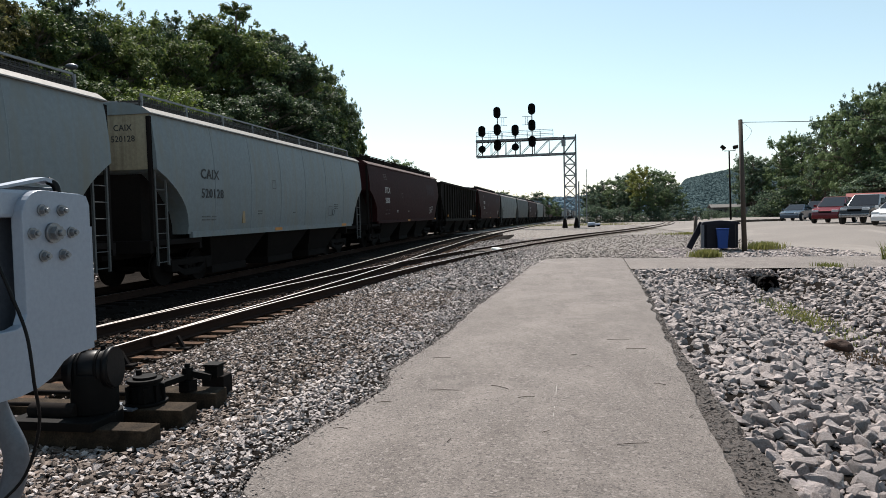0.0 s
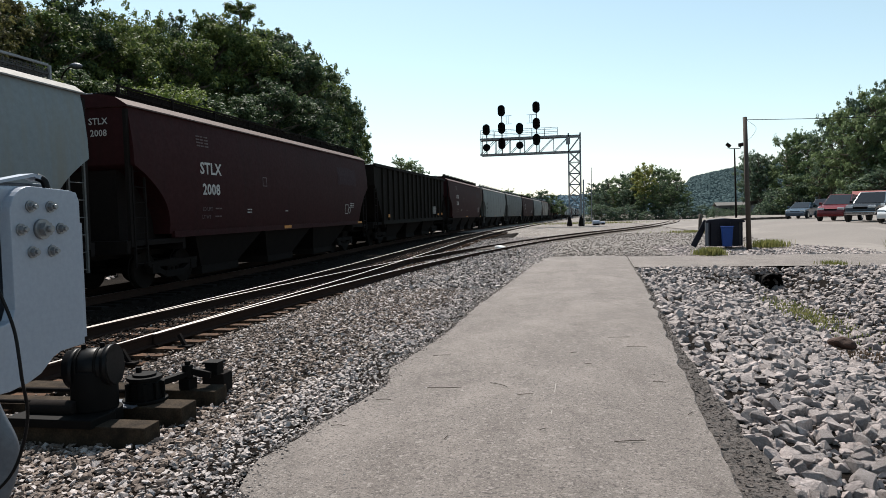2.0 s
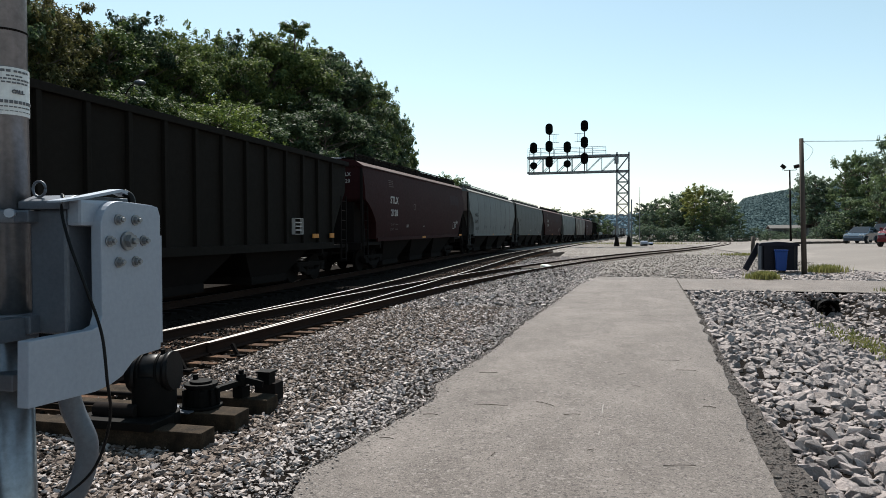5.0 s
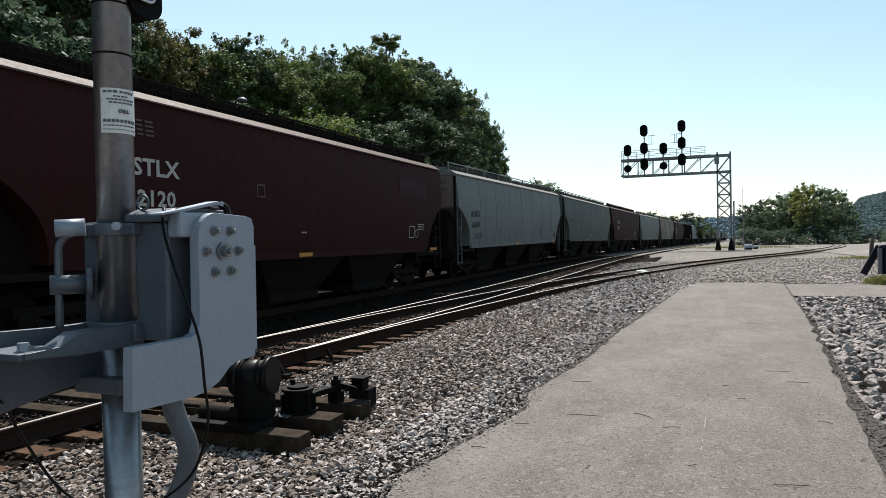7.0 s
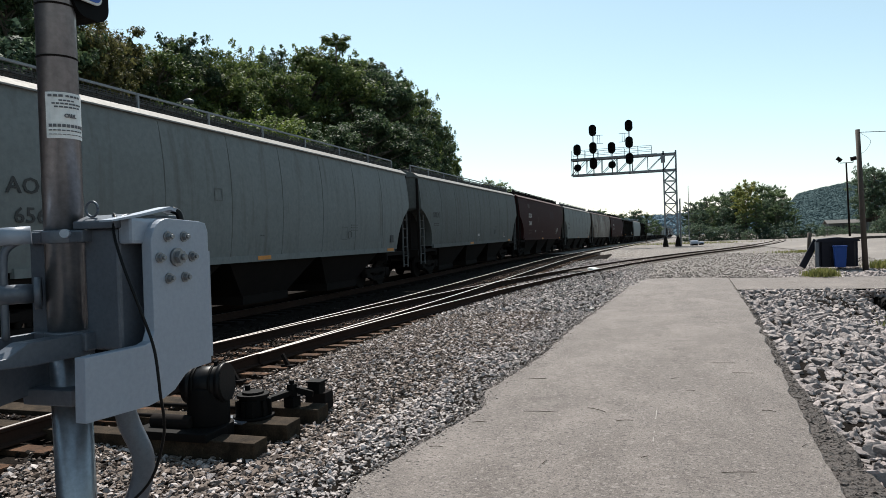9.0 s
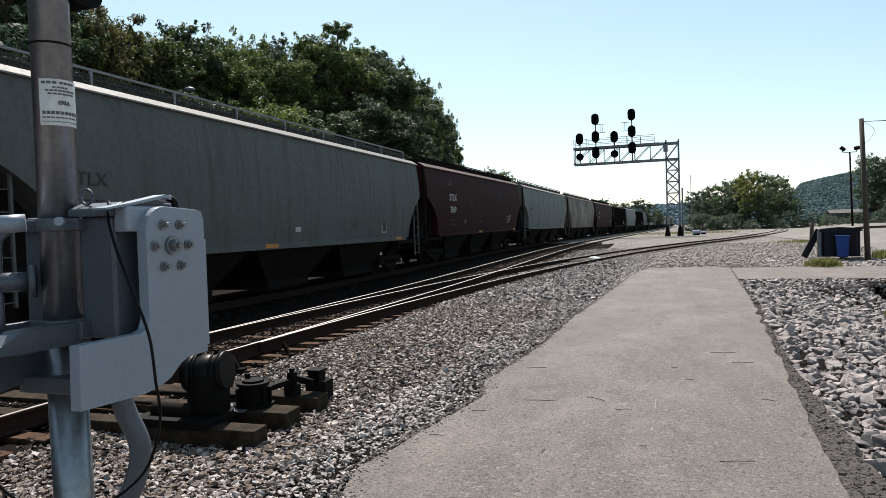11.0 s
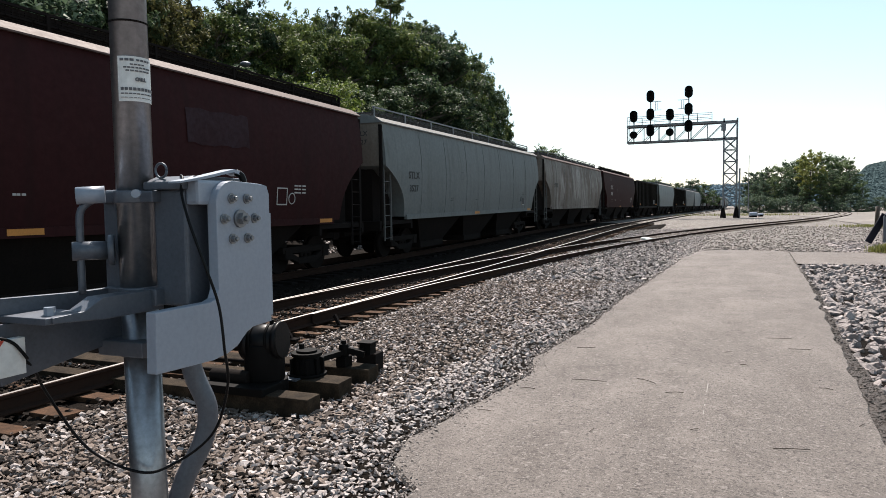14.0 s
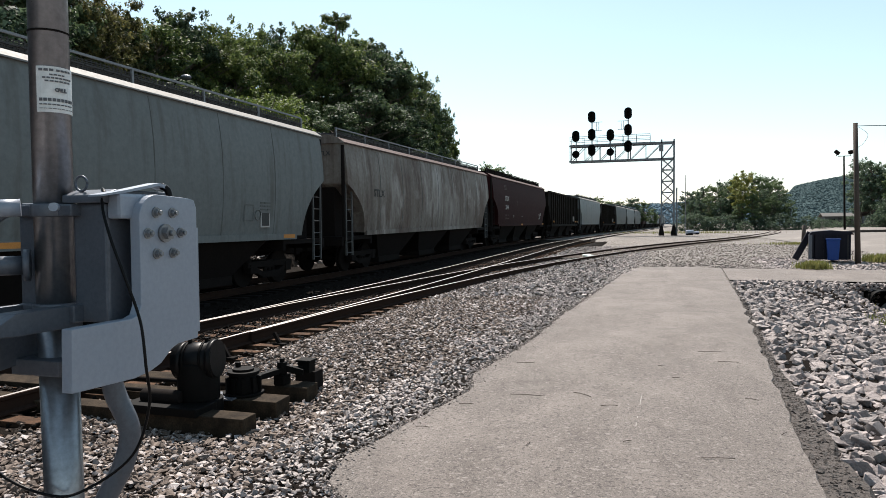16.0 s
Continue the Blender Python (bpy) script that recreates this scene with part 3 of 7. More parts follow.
def ballast_top(x, y):
    """Ballast lies level with the ties, and falls off to the path."""
    d = x - main_x(y)
    z = rise(y) - 0.225
    if d > 1.3:
        edge = lerp_row(PATH_L, y)
        u = min(max((x - main_x(y) - 1.3) / max(edge - main_x(y) - 1.3, 0.3), 0), 1.2)
        near = 1 - smooth(6, 11, y)
        z = rise(y) - 0.225 + u * 0.10 - 0.13 * near * math.sin(math.pi * min(u * 1.15, 1)) + 0.05 * math.sin(math.pi * min(u, 1)) * (1 - near)
    return z


# bed colour also holds the shade below the ballast stones and the train
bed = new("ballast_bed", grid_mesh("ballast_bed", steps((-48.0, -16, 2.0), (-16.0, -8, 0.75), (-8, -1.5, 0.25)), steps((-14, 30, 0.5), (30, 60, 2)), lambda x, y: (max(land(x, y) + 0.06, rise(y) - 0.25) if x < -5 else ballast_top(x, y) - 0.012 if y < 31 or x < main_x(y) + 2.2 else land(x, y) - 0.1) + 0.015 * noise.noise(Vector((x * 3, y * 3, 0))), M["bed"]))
tagged(bed, "near-black bed under the tracks, oil dirt with shade painted in", "ballast", kind="structure")


def ballast_places(x_of, y0, y1, power, count):
    y = y0 + (y1 - y0) * RNG.random(count) ** power
    out = []
    for yy in y:
        a, b = x_of(yy)
        xx = a + (b - a) * RNG.random()
        dm = abs(abs(xx - main_x(yy)) - GAUGE)
        if dm > 0.09 and xx < lerp_row(PATH_L, yy) + ragged(yy, 2.0, 0.07) + 0.02:
            # fewer stones lie on top of the ties
            if abs(xx - main_x(yy)) < 1.3 and RNG.random() < 0.35:
                continue
            out.append((xx, yy, (ballast_top(xx, yy) if xx > -9.0 else rise(yy) - 0.245) + RNG.uniform(-0.03, 0.026)))
    return np.array(out)


p = ballast_places(lambda y: (-5.4, lerp_row(PATH_L, y) + 0.1), 2.6, 16, 1.3, 39000)
gap = np.array([lerp_row(PATH_L, y) - x for x, y, _ in p])
size = RNG.choice([0.022, 0.029, 0.036, 0.042, 0.052], len(p)) * RNG.uniform(0.85, 1.15, len(p)) * (1 - 0.45 * np.clip(1 - gap / 0.9, 0, 1))
patchy = np.array([noise.noise(Vector((x * 0.9, y * 0.7, 5))) for x, y, _ in p])
# dust-stained band also stands in for the shaded slope of the shoulder
fouled_shaded = RNG.random(len(p)) < 0.62 * np.clip((gap + 0.9 * patchy - 0.35) / 0.8, 0, 1)
scatter("ballast_stones", p[~fouled_shaded], size[~fouled_shaded], M["ballast"], RNG, "angular grey crushed stones beside the near rail", "ballast", points=9, flat=0.5, block=1.0)
scatter("ballast_stones", p[fouled_shaded], size[fouled_shaded], M["ballast_fouled"], RNG, "brown dust-stained crushed stones, doubling as shade on the ballast shoulder", "ballast", points=9, flat=0.5, block=1.0)
p = ballast_places(lambda y: (-5.6, -3.9 + 0.4 * noise.noise(Vector((y * 0.6, 3, 0)))), 2.6, 30, 1.3, 7000)
p[:, 2] += 0.014
scatter("ballast_stones", p, RNG.uniform(0.018, 0.036, len(p)), M["ballast_fouled"], RNG, "brown dust-stained crushed stone along the tie ends", "ballast", points=8)
p = ballast_places(lambda y: (-9.4, -5.4), 4, 22, 1.2, 9000)
scatter("ballast_stones", p, RNG.uniform(0.025, 0.055, len(p)), M["ballast_dirt_shade"], RNG, "crushed stone between and beside the rails, darkened by oil and painted shade", "ballast", points=8)
for count, lo, hi, m, l in ((15000, 0.022, 0.05, "ballast_dirt_shade", "crushed stone darkened by oil and painted shade, lying over the ties"), (1500, 0.014, 0.03, "ballast", "pale stone chips strewn between the near rails")):
    y = 1.0 + 56 * RNG.random(count) ** 1.7
    x = np.array([main_x(v) for v in y]) + RNG.uniform(-0.68, 0.68, count)
    p = np.stack([x, y, np.array([rise(v) for v in y]) - 0.185 + RNG.uniform(-0.02, 0.014, count)], 1)
    scatter("ballast_stones", p, RNG.uniform(lo, hi, count), M[m], RNG, l, "ballast", points=8)
p = ballast_places(lambda y: (-6.0, lerp_row(PATH_L, y) + 0.4 + max(y - 26, 0) * 0.35), 16, 46, 1.1, 14000)
scatter("ballast_stones", p, RNG.uniform(0.035, 0.07, len(p)), M["ballast"], RNG, "crushed stone along the track farther on", "ballast", points=8)
p = np.array([(x, y, land(x, y) + 0.10) for x, y in zip(RNG.uniform(-18.2, -15.2, 7500), 6 + 52 * RNG.random(7500) ** 1.2) if noise.noise(Vector((x * 0.5, y * 0.28, 1))) > -0.15])
scatter("ballast_stones", p, RNG.uniform(0.06, 0.13, len(p)), M["ballast"], RNG, "sunlit crushed stone behind the train", "ballast")


p = []
for _ in range(4500):
    y = 2.4 + 20 * RNG.random() ** 1.5
    x = lerp_row(PATH_L, y) + ragged(y, 2.0, 0.07) + 0.34 * RNG.random() ** 3.6 - 0.05
    p.append((x, y, rise(y) - 0.088))
p = np.array(p)
scatter("fine_gravel", p, RNG.uniform(0.006, 0.02, len(p)), M["ballast_yard"], RNG, "fine gravel spilling over the path's edge", "gravel", points=7)
p = []
for _ in range(5200):
    y = 2.4 + 17 * RNG.random() ** 1.5
    x = lerp_row(PATH_R, y) - 0.04 + (0.14 + 0.22 * smooth(10, 3.5, y)) * RNG.random()
    p.append((x, y, rise(y) - 0.11))
p = np.array(p)
scatter("asphalt_crumbs", p, RNG.choice([0.008, 0.013, 0.02, 0.032], len(p), p=[0.5, 0.3, 0.16, 0.04]), M["crumb"], RNG, "crumbs of broken asphalt along the path's edge", "gravel", points=7)
p = []
for _ in range(9000):
    y = 26.3 + 24 * RNG.random() ** 1.5
    x = lerp_row([(26, -1.5), (34, -1.8), (40, 0.5), (50, 3.5)], y) + (8.5 + (y - 26) * 0.12) * RNG.random()
    p.append((x, y, land(x, y) + 0.005))
p = np.array(p)
scatter("yard_gravel", p, RNG.uniform(0.03, 0.075, len(p)), M["ballast_yard"], RNG, "loose gravel over the yard beyond the path", "gravel", points=7)

# the ground behind the viewer
p = ballast_places(lambda y: (-5.4, lerp_row(PATH_L, y) + 0.1), -3.5, 2.7, 1.0, 7000)
scatter("ballast_stones", p, RNG.uniform(0.035, 0.06, len(p)), M["ballast"], RNG, "crushed stone beside the path and gate", "ballast", points=7)

# riprap in the ditch, singly where it lies nearest the path
riprap = thing("riprap", "ditch lined with broken pale limestone riprap", "riprap", kind="structure")
rng = np.random.default_rng(11)
ROCK = []
for v, f in stone_shapes(24, rng, 17, 0.78, 0.75):
    ROCK.append(raw("rock", [tuple(c) for c in v], [tuple(int(i) for i in t) for t in f], M["riprap"]))
OCHRE = ROCK[0].copy()
OCHRE.materials[0] = mat("ochre_stone", (0.50, 0.40, 0.25), 0.8, second=(0.30, 0.22, 0.13), scale=6, fine=45, amount=0.7, bump=0.8, bump_scale=16, depth=0.03)
# near-black sheet: the shade between the rocks is put into its colour
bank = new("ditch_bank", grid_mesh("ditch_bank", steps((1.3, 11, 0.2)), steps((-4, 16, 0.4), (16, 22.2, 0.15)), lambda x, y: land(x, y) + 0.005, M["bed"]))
tagged(bank, "near-black sheet under the ditch rocks, for the shade between them", "ditch", kind="structure")


def rock_spots(x0, x1, y0, y1, count, size, gap):
    """Places for rocks that keep apart."""
    taken, out = {}, []
    for _ in range(count * 6):
        y = y0 + (y1 - y0) * rng.random()
        a, b = x0(y), x1(y)
        x = a + (b - a) * rng.random()
        s = size * rng.choice([0.55, 0.75, 0.9, 1.1, 1.35], p=[0.25, 0.25, 0.25, 0.17, 0.08])
        key = (int(x / 0.35), int(y / 0.35))
        if any((x - q[0]) ** 2 + (y - q[1]) ** 2 < (gap * (s + q[2])) ** 2 for i in (-1, 0, 1) for j in (-1, 0, 1) for q in taken.get((key[0] + i, key[1] + j), ())):
            continue
        taken.setdefault(key, []).append((x, y, s))
        out.append((x, y, s))
        if len(out) >= count:
            break
    return out


edge_r = lambda y: lerp_row(PATH_R, y) + 0.10 + 0.22 * smooth(10, 3.5, y)
for x, y, s in rock_spots(edge_r, lambda y: edge_r(y) + 3.4, 2.4, 6.6, 300, 0.105, 0.52):
    ob = part("rock", ROCK[rng.integers(24)], None, riprap, at=pose(x, y, land(x, y) + 0.02 + s * rng.uniform(0.1, 0.35), rng.uniform(-24, 24), rng.uniform(-24, 24), rng.uniform(0, 360)))
    ob.scale = (s, s, s)
    if rng.random() < 0.02:
        ob.data = OCHRE
spots = rock_spots(edge_r, lambda y: edge_r(y) + 8.5, -3.5, 21.55, 13000, 0.098, 0.40)
p = np.array([(x, y, land(x, y) - 0.02 + 0.3 * s) for x, y, s in spots])
scatter("rocks", p, np.array([s for *_, s in spots]), M["riprap_many"], rng, "broken limestone blocks filling the ditch", "riprap", riprap, points=14, flat=0.72)
p = np.array([(rng.uniform(4.7, 6.9), rng.uniform(20.95, 21.5), rng.uniform(-0.26, -0.09)) for _ in range(210)])
p = p[np.hypot(p[:, 0] - 5.75, p[:, 2] + 0.5) > 0.29]
scatter("rocks", p, rng.uniform(0.05, 0.10, len(p)), M["riprap_many"], rng, "broken rock heaped over the culvert", "riprap", riprap, points=11)
spots = rock_spots(lambda y: edge_r(y) - 0.12, lambda y: edge_r(y) + 3.6, 2.4, 9.0, 2600, 0.048, 0.30)
p = np.array([(x, y, land(x, y) + 0.015) for x, y, s in spots])
scatter("rocks", p, np.array([s for *_, s in spots]), M["riprap_many"], rng, "small broken rock between the larger blocks", "riprap", riprap, points=9)
spots = rock_spots(lambda y: 4.0, lambda y: 13.0 - (y - 27) * 0.4, 26.6, 34, 2600, 0.12, 0.45)
p = np.array([(x, y, land(x, y) + 0.0) for x, y, s in spots])
scatter("rocks", p, np.array([s for *_, s in spots]), M["riprap_many"], rng, "low bank of broken rock beside the driveway", "riprap", riprap)

# ---- train ----


def section(z):
    """Half width of a hopper's body at a height."""
    k = [(1.36, 1.50), (1.7, 1.555), (2.2, 1.60), (2.8, 1.62), (3.4, 1.60), (3.9, 1.545), (4.2, 1.50), (4.38, 1.46)]
    for (a, wa), (b, wb) in zip(k, k[1:]):
        if z <= b:
            return wa + (wb - wa) * (z - a) / (b - a)
    return k[-1][1]


def end_cut(z, deep):
    """How far the body stands back from its end at a height: upright above, sloping in below."""
    return 0.12 if z > 3.0 else 0.12 + deep * (1 - ((z - 1.36) / 1.64) ** 2.4)


def hopper_shared(length):
    """Meshes that hoppers of one length share."""
    g = {}
    bm = bmesh.new()  # centre sill
    extrude_sill = [(-0.3, 0.78), (3.4, 0.78), (3.5, 1.0), (length - 3.5, 1.0), (length - 3.4, 0.78), (length + 0.3, 0.78), (length + 0.3, 1.13), (-0.3, 1.13)]
    r0, r1 = ([bm.verts.new((x, y, z)) for y, z in extrude_sill] for x in (-0.3, 0.3))
    for k in range(8):
        bm.faces.new((r0[k], r0[(k + 1) % 8], r1[(k + 1) % 8], r1[k]))
    bm.faces.new(r0[::-1])
    bm.faces.new(r1)
    g["underframe"] = mesh_of(bm, "centre_sill", M["steel_dark"])
    bm = bmesh.new()
    r0, r1 = ([bm.verts.new((x, y, z)) for y, z in ((-0.1, 0.95), (0.02, 0.95), (0.02, 1.12), (2.18, 1.12), (2.18, 0.95), (2.3, 0.95), (2.3, 1.25), (-0.1, 1.25))] for x in (-1.48, 1.48))
    for k in range(8):
        bm.faces.new((r0[k], r0[(k + 1) % 8], r1[(k + 1) % 8], r1[k]))
    bm.faces.new(r0[::-1])
    bm.faces.new(r1)
    g["platform"] = mesh_of(bm, "end_platform", M["steel_dark"])
    bm = bmesh.new()  # dark block added to fill the shaded recess under the sloping end sheets
    r0, r1 = ([bm.verts.new((x, y, z)) for y, z in ((0.22, 1.14), (2.2, 1.14), (2.1, 1.5), (1.5, 1.9), (0.95, 2.5), (0.5, 2.9), (0.22, 2.9))] for x in (-1.05, 1.05))
    for k in range(7):
        bm.faces.new((r0[k], r0[(k + 1) % 7], r1[(k + 1) % 7], r1[k]))
    bm.faces.new(r0[::-1])
    bm.faces.new(r1)
    g["web"] = mesh_of(bm, "end_web", M["steel_dark"])
    bays = []
    n = 3
    a0, a1 = 3.7, length - 3.7
    for k in range(n):
        bm = bmesh.new()
        ya, yb = a0 - 0.9 + (a1 - a0 + 1.8) * k / n + 0.02, a0 - 0.9 + (a1 - a0 + 1.8) * (k + 1) / n - 0.02
        mid = (ya + yb) / 2
        top = [bm.verts.new((sx * 1.44, y, 1.37)) for sx, y in ((-1, ya), (1, ya), (1, yb), (-1, yb))]
        low = [bm.verts.new((sx * 0.95, y, 0.32)) for sx, y in ((-1, mid - 1.05), (1, mid - 1.05), (1, mid + 1.05), (-1, mid + 1.05))]
        for i in range(4):
            bm.faces.new((top[i], top[(i + 1) % 4], low[(i + 1) % 4], low[i]))
        bm.faces.new(low)
        bm.faces.new(top[::-1])
        box(bm, -1.0, 1.0, mid - 1.1, mid + 1.1, 0.14, 0.36)
        bays.append(mesh_of(bm, "hopper_bay", M["steel_dark"], 0.0))
    g["bays"] = bays
    bm = bmesh.new()  # ladder, drawn at the near end, visible side
    for y in (0.16, 0.62):
        bar(bm, (1.50, y, 0.62), (1.50, y, 3.05), 0.05)
    for k in range(7):
        rod(bm, (1.50, 0.16, 0.7 + 0.36 * k), (1.50, 0.62, 0.7 + 0.36 * k), 0.013, 6)
    g["ladder"] = mesh_of(bm, "ladder", M["ladder"])
    bm = bmesh.new()
    bar(bm, (1.46, 0.08, 1.1), (1.46, 0.08, 4.28), 0.09)
    g["post"] = mesh_of(bm, "corner_post", M["steel_dark"])
    bm = bmesh.new()  # roof walk with its hand rail and hatches
    k = 0.5
    while k < length - 0.3:
        bar(bm, (1.02, k, 4.56), (1.02, k, 4.90), 0.05)
        bar(bm, (0.45, k, 4.69), (1.02, k, 4.69), 0.04)
        k += (length - 0.9) / 8
    bar(bm, (1.02, 0.45, 4.90), (1.02, length - 0.45, 4.90), 0.045)
    g["rail"] = mesh_of(bm, "roof_rail", M["steel_grey"])
    bm = bmesh.new()
    for s in range(7):
        x = 0.46 + 0.09 * s
        box(bm, x, x + 0.03, 0.35, length - 0.35, 4.705, 4.74)
    for y in steps((0.4, length - 0.4, 0.45)):
        box(bm, 0.45, 1.05, y, y + 0.03, 4.71, 4.735)
    for z in (4.64, 4.68, 4.76, 4.80):
        box(bm, 0.99, 1.005, 0.4, length - 0.4, z, z + 0.016)
    for y in steps((0.45, length - 0.45, 0.11)):
        box(bm, 0.985, 1.0, y, y + 0.022, 4.60, 4.84)
    g["walk"] = mesh_of(bm, "running_board", M["walk_mesh"])
    for k in ("rail", "walk", "ladder"):
        g[k + "_dark"] = g[k].copy()
        g[k + "_dark"].materials[0] = M["steel_dark"]
    bm = bmesh.new()
    box(bm, -0.34, 0.34, 0.6, length - 0.6, 4.60, 4.79)
    for y in steps((1.0, length - 1.0, 1.9)):
        box(bm, -0.38, 0.38, y - 0.05, y + 0.05, 4.60, 4.83)
    g["hatch"] = mesh_of(bm, "hatch_cover", M["steel_grey"], 0.01)
    bm = bmesh.new()
    box(bm, -0.12, 0.12, -0.72, 0.05, 0.76, 0.98)
    box(bm, -0.2, 0.2, -0.80, -0.62, 0.70, 1.02)
    g["coupler"] = mesh_of(bm, "coupler", M["steel_dark"], 0.02)
    bm = bmesh.new()  # weld seam that follows the curve of the side
    zs = [1.42, 1.9, 2.4, 2.9, 3.4, 3.9, 4.3]
    for a, b in zip(zs, zs[1:]):
        v = [bm.verts.new((section(z) + o, y, z)) for z, y, o in ((a, -0.02, 0.0), (a, 0, 0.012), (b, 0, 0.012), (b, -0.02, 0.0), (a, 0.02, 0.0), (b, 0.02, 0.0))]
        bm.faces.new((v[0], v[1], v[2], v[3]))
        bm.faces.new((v[1], v[4], v[5], v[2]))
    g["seam"] = mesh_of(bm, "weld_seam", None, recalc=False)
    g["seam"].materials.clear()
    return g


def truck_meshes():
    bm = bmesh.new()
    for sx in (-1, 1):
        x0, x1 = (0.95, 1.12) if sx > 0 else (-1.12, -0.95)
        box(bm, x0, x1, -1.1, 1.1, 0.52, 0.68)
        box(bm, x0, x1, -0.42, 0.42, 0.22, 0.40)
        for s in (-1, 1):
            bar(bm, ((x0 + x1) / 2, s * 0.95, 0.55), ((x0 + x1) / 2, s * 0.35, 0.30), 0.15)
            box(bm, x0 - 0.02, x1 + 0.02, s * 0.88 - 0.14, s * 0.88 + 0.14, 0.36, 0.62)
        for k in (-0.2, 0, 0.2):
            rod(bm, ((x0 + x1) / 2, k, 0.4), ((x0 + x1) / 2, k, 0.55), 0.06, 8)
    box(bm, -1.1, 1.1, -0.2, 0.2, 0.48, 0.70)
    frame_me = mesh_of(bm, "truck_frame", M["steel_dark"], 0.015)
    bm = bmesh.new()
    for sx in (-0.753, 0.753):
        rod(bm, (sx - 0.065, 0, 0), (sx + 0.065, 0, 0), 0.457, 24)
        rod(bm, (sx + (-0.09 if sx > 0 else 0.09), 0, 0), (sx + (-0.06 if sx > 0 else 0.06), 0, 0), 0.49, 24)
    rod(bm, (-1.1, 0, 0), (1.1, 0, 0), 0.085, 10)
    for k in range(3):
        a = k * math.tau / 3
        rod(bm, (1.1, 0.07 * math.cos(a), 0.07 * math.sin(a)), (1.13, 0.07 * math.cos(a), 0.07 * math.sin(a)), 0.022, 6)
    return frame_me, mesh_of(bm, "wheelset", M["steel_dark"])


TRUCK, WHEELS = truck_meshes()
SHARED = {n: hopper_shared(n) for n in (17.3, 18.2, 18.7, 19.4)}
TURNING = []  # wheelsets, with their places on their cars


def running_gear(car, length):
    for y in (2.35, length - 2.35):
        part("truck_frame", TRUCK, None, car, at=pose(0, y, 0))
        for s in (-0.88, 0.88):
            w = part("wheelset", WHEELS, None, car, at=pose(0, y + s, 0.457))
            TURNING.append((w, y + s))


def hopper_car(length, paint, roof, label, lines=(), ink="white_mark", small="", end=""):
    """A covered hopper car; its leading end lies at y = 0, the side seen is +x."""
    car = thing("hopper_car", label, "freight car", group="freight cars of the train")
    g = SHARED[length]
    bm = bmesh.new()
    zs = [1.36, 1.6, 1.9, 2.1, 2.3, 2.5, 2.65, 2.8, 2.9, 3.0, 3.05, 3.4, 3.7, 4.0, 4.2, 4.38]
    rings = [[bm.verts.new(c) for c in ((section(z), end_cut(z, 1.45), z), (section(z), length - end_cut(z, 1.2), z), (-section(z), length - end_cut(z, 1.2), z), (-section(z), end_cut(z, 1.45), z))] for z in zs]
    for a, b in zip(rings, rings[1:]):
        for i in range(4):
            bm.faces.new((a[i], a[(i + 1) % 4], b[(i + 1) % 4], b[i])).smooth = True
    bm.faces.new(rings[0][::-1])
    bm.faces.new(rings[-1])
    for r, s in zip(rings, rings[1:]):
        for i in range(4):
            e = bm.edges.get((r[i], s[i]))
            e.smooth = False
    for ring in (rings[0], rings[-1]):
        for i in range(4):
            bm.edges.get((ring[i], ring[(i + 1) % 4])).smooth = False
    body = part("body", bm, M[paint], car)
    if end:
        bm = bmesh.new()
        box(bm, -1.47, 1.47, 0.085, 0.117, 3.0, 4.36)
        for v in bm.verts:
            if v.co.z > 4:
                v.co.x *= 0.985
        part("end_sheet", bm, M[end], car, "end sheet coloured apart from the body, streaked darker")
    bm = bmesh.new()  # roof, with an eave that stands out
    half = [(0.35, 4.655), (0.9, 4.64), ((1.24, 4.56) if paint == "car_brown" else (1.30, 4.53)), (1.50, 4.395), (1.53, 4.375), (1.535, 4.345)]
    prof = [(-x, z) for x, z in half[::-1]] + half
    for y in (0.05, length - 0.05):
        for x, z in prof:
            bm.verts.new((x, y, z))
    bm.verts.ensure_lookup_table()
    n = len(prof)
    for i in range(n):
        bm.faces.new([bm.verts[k] for k in (i, (i + 1) % n, n + (i + 1) % n, n + i)])
    bm.faces.new([bm.verts[k] for k in range(n)])
    bm.faces.new([bm.verts[k] for k in range(2 * n - 1, n - 1, -1)])
    for f in bm.faces:
        f.material_index = 1 if len(f.verts) > 4 else 0
    part("roof", bm, M[roof], car).data.materials.append(M[paint])
    bm = bmesh.new()
    for sx in (1, -1):
        box(bm, *sorted((sx * 1.46, sx * 1.56)), 1.7, length - 1.7, 1.26, 1.42)
    part("side_sill", bm, M[paint], car)
    part("centre_sill", g["underframe"], None, car)
    part("end_web", g["web"], None, car)
    part("end_web", g["web"], None, car, at=pose(0, length, 0, 0, 0, 180))
    part("end_platform", g["platform"], None, car)
    part("end_platform", g["platform"], None, car, at=pose(0, length, 0, 0, 0, 180))
    for b in g["bays"]:
        part("hopper_bay", b, None, car)
    dark = paint == "car_brown"
    part("ladder", g["ladder_dark" if dark else "ladder"], None, car)
    part("ladder", g["ladder_dark" if dark else "ladder"], None, car, at=Matrix.Translation((0, length, 0)) @ Matrix.Diagonal((1, -1, 1, 1)))
    part("corner_post", g["post"], None, car)
    part("corner_post", g["post"], None, car, at=pose(0, length - 0.16, 0))
    part("roof_rail", g["rail_dark" if dark else "rail"], None, car)
    part("running_board", g["walk_dark" if dark else "walk"], None, car)
    if dark:
        bm = bmesh.new()
        box(bm, 0.965, 0.983, 0.9, length - 0.5, 4.70, 4.875)
        part("board_edge", bm, M["steel_dark"], car)
    part("hatch_cover", g["hatch"], None, car)
    part("coupler", g["coupler"], None, car)
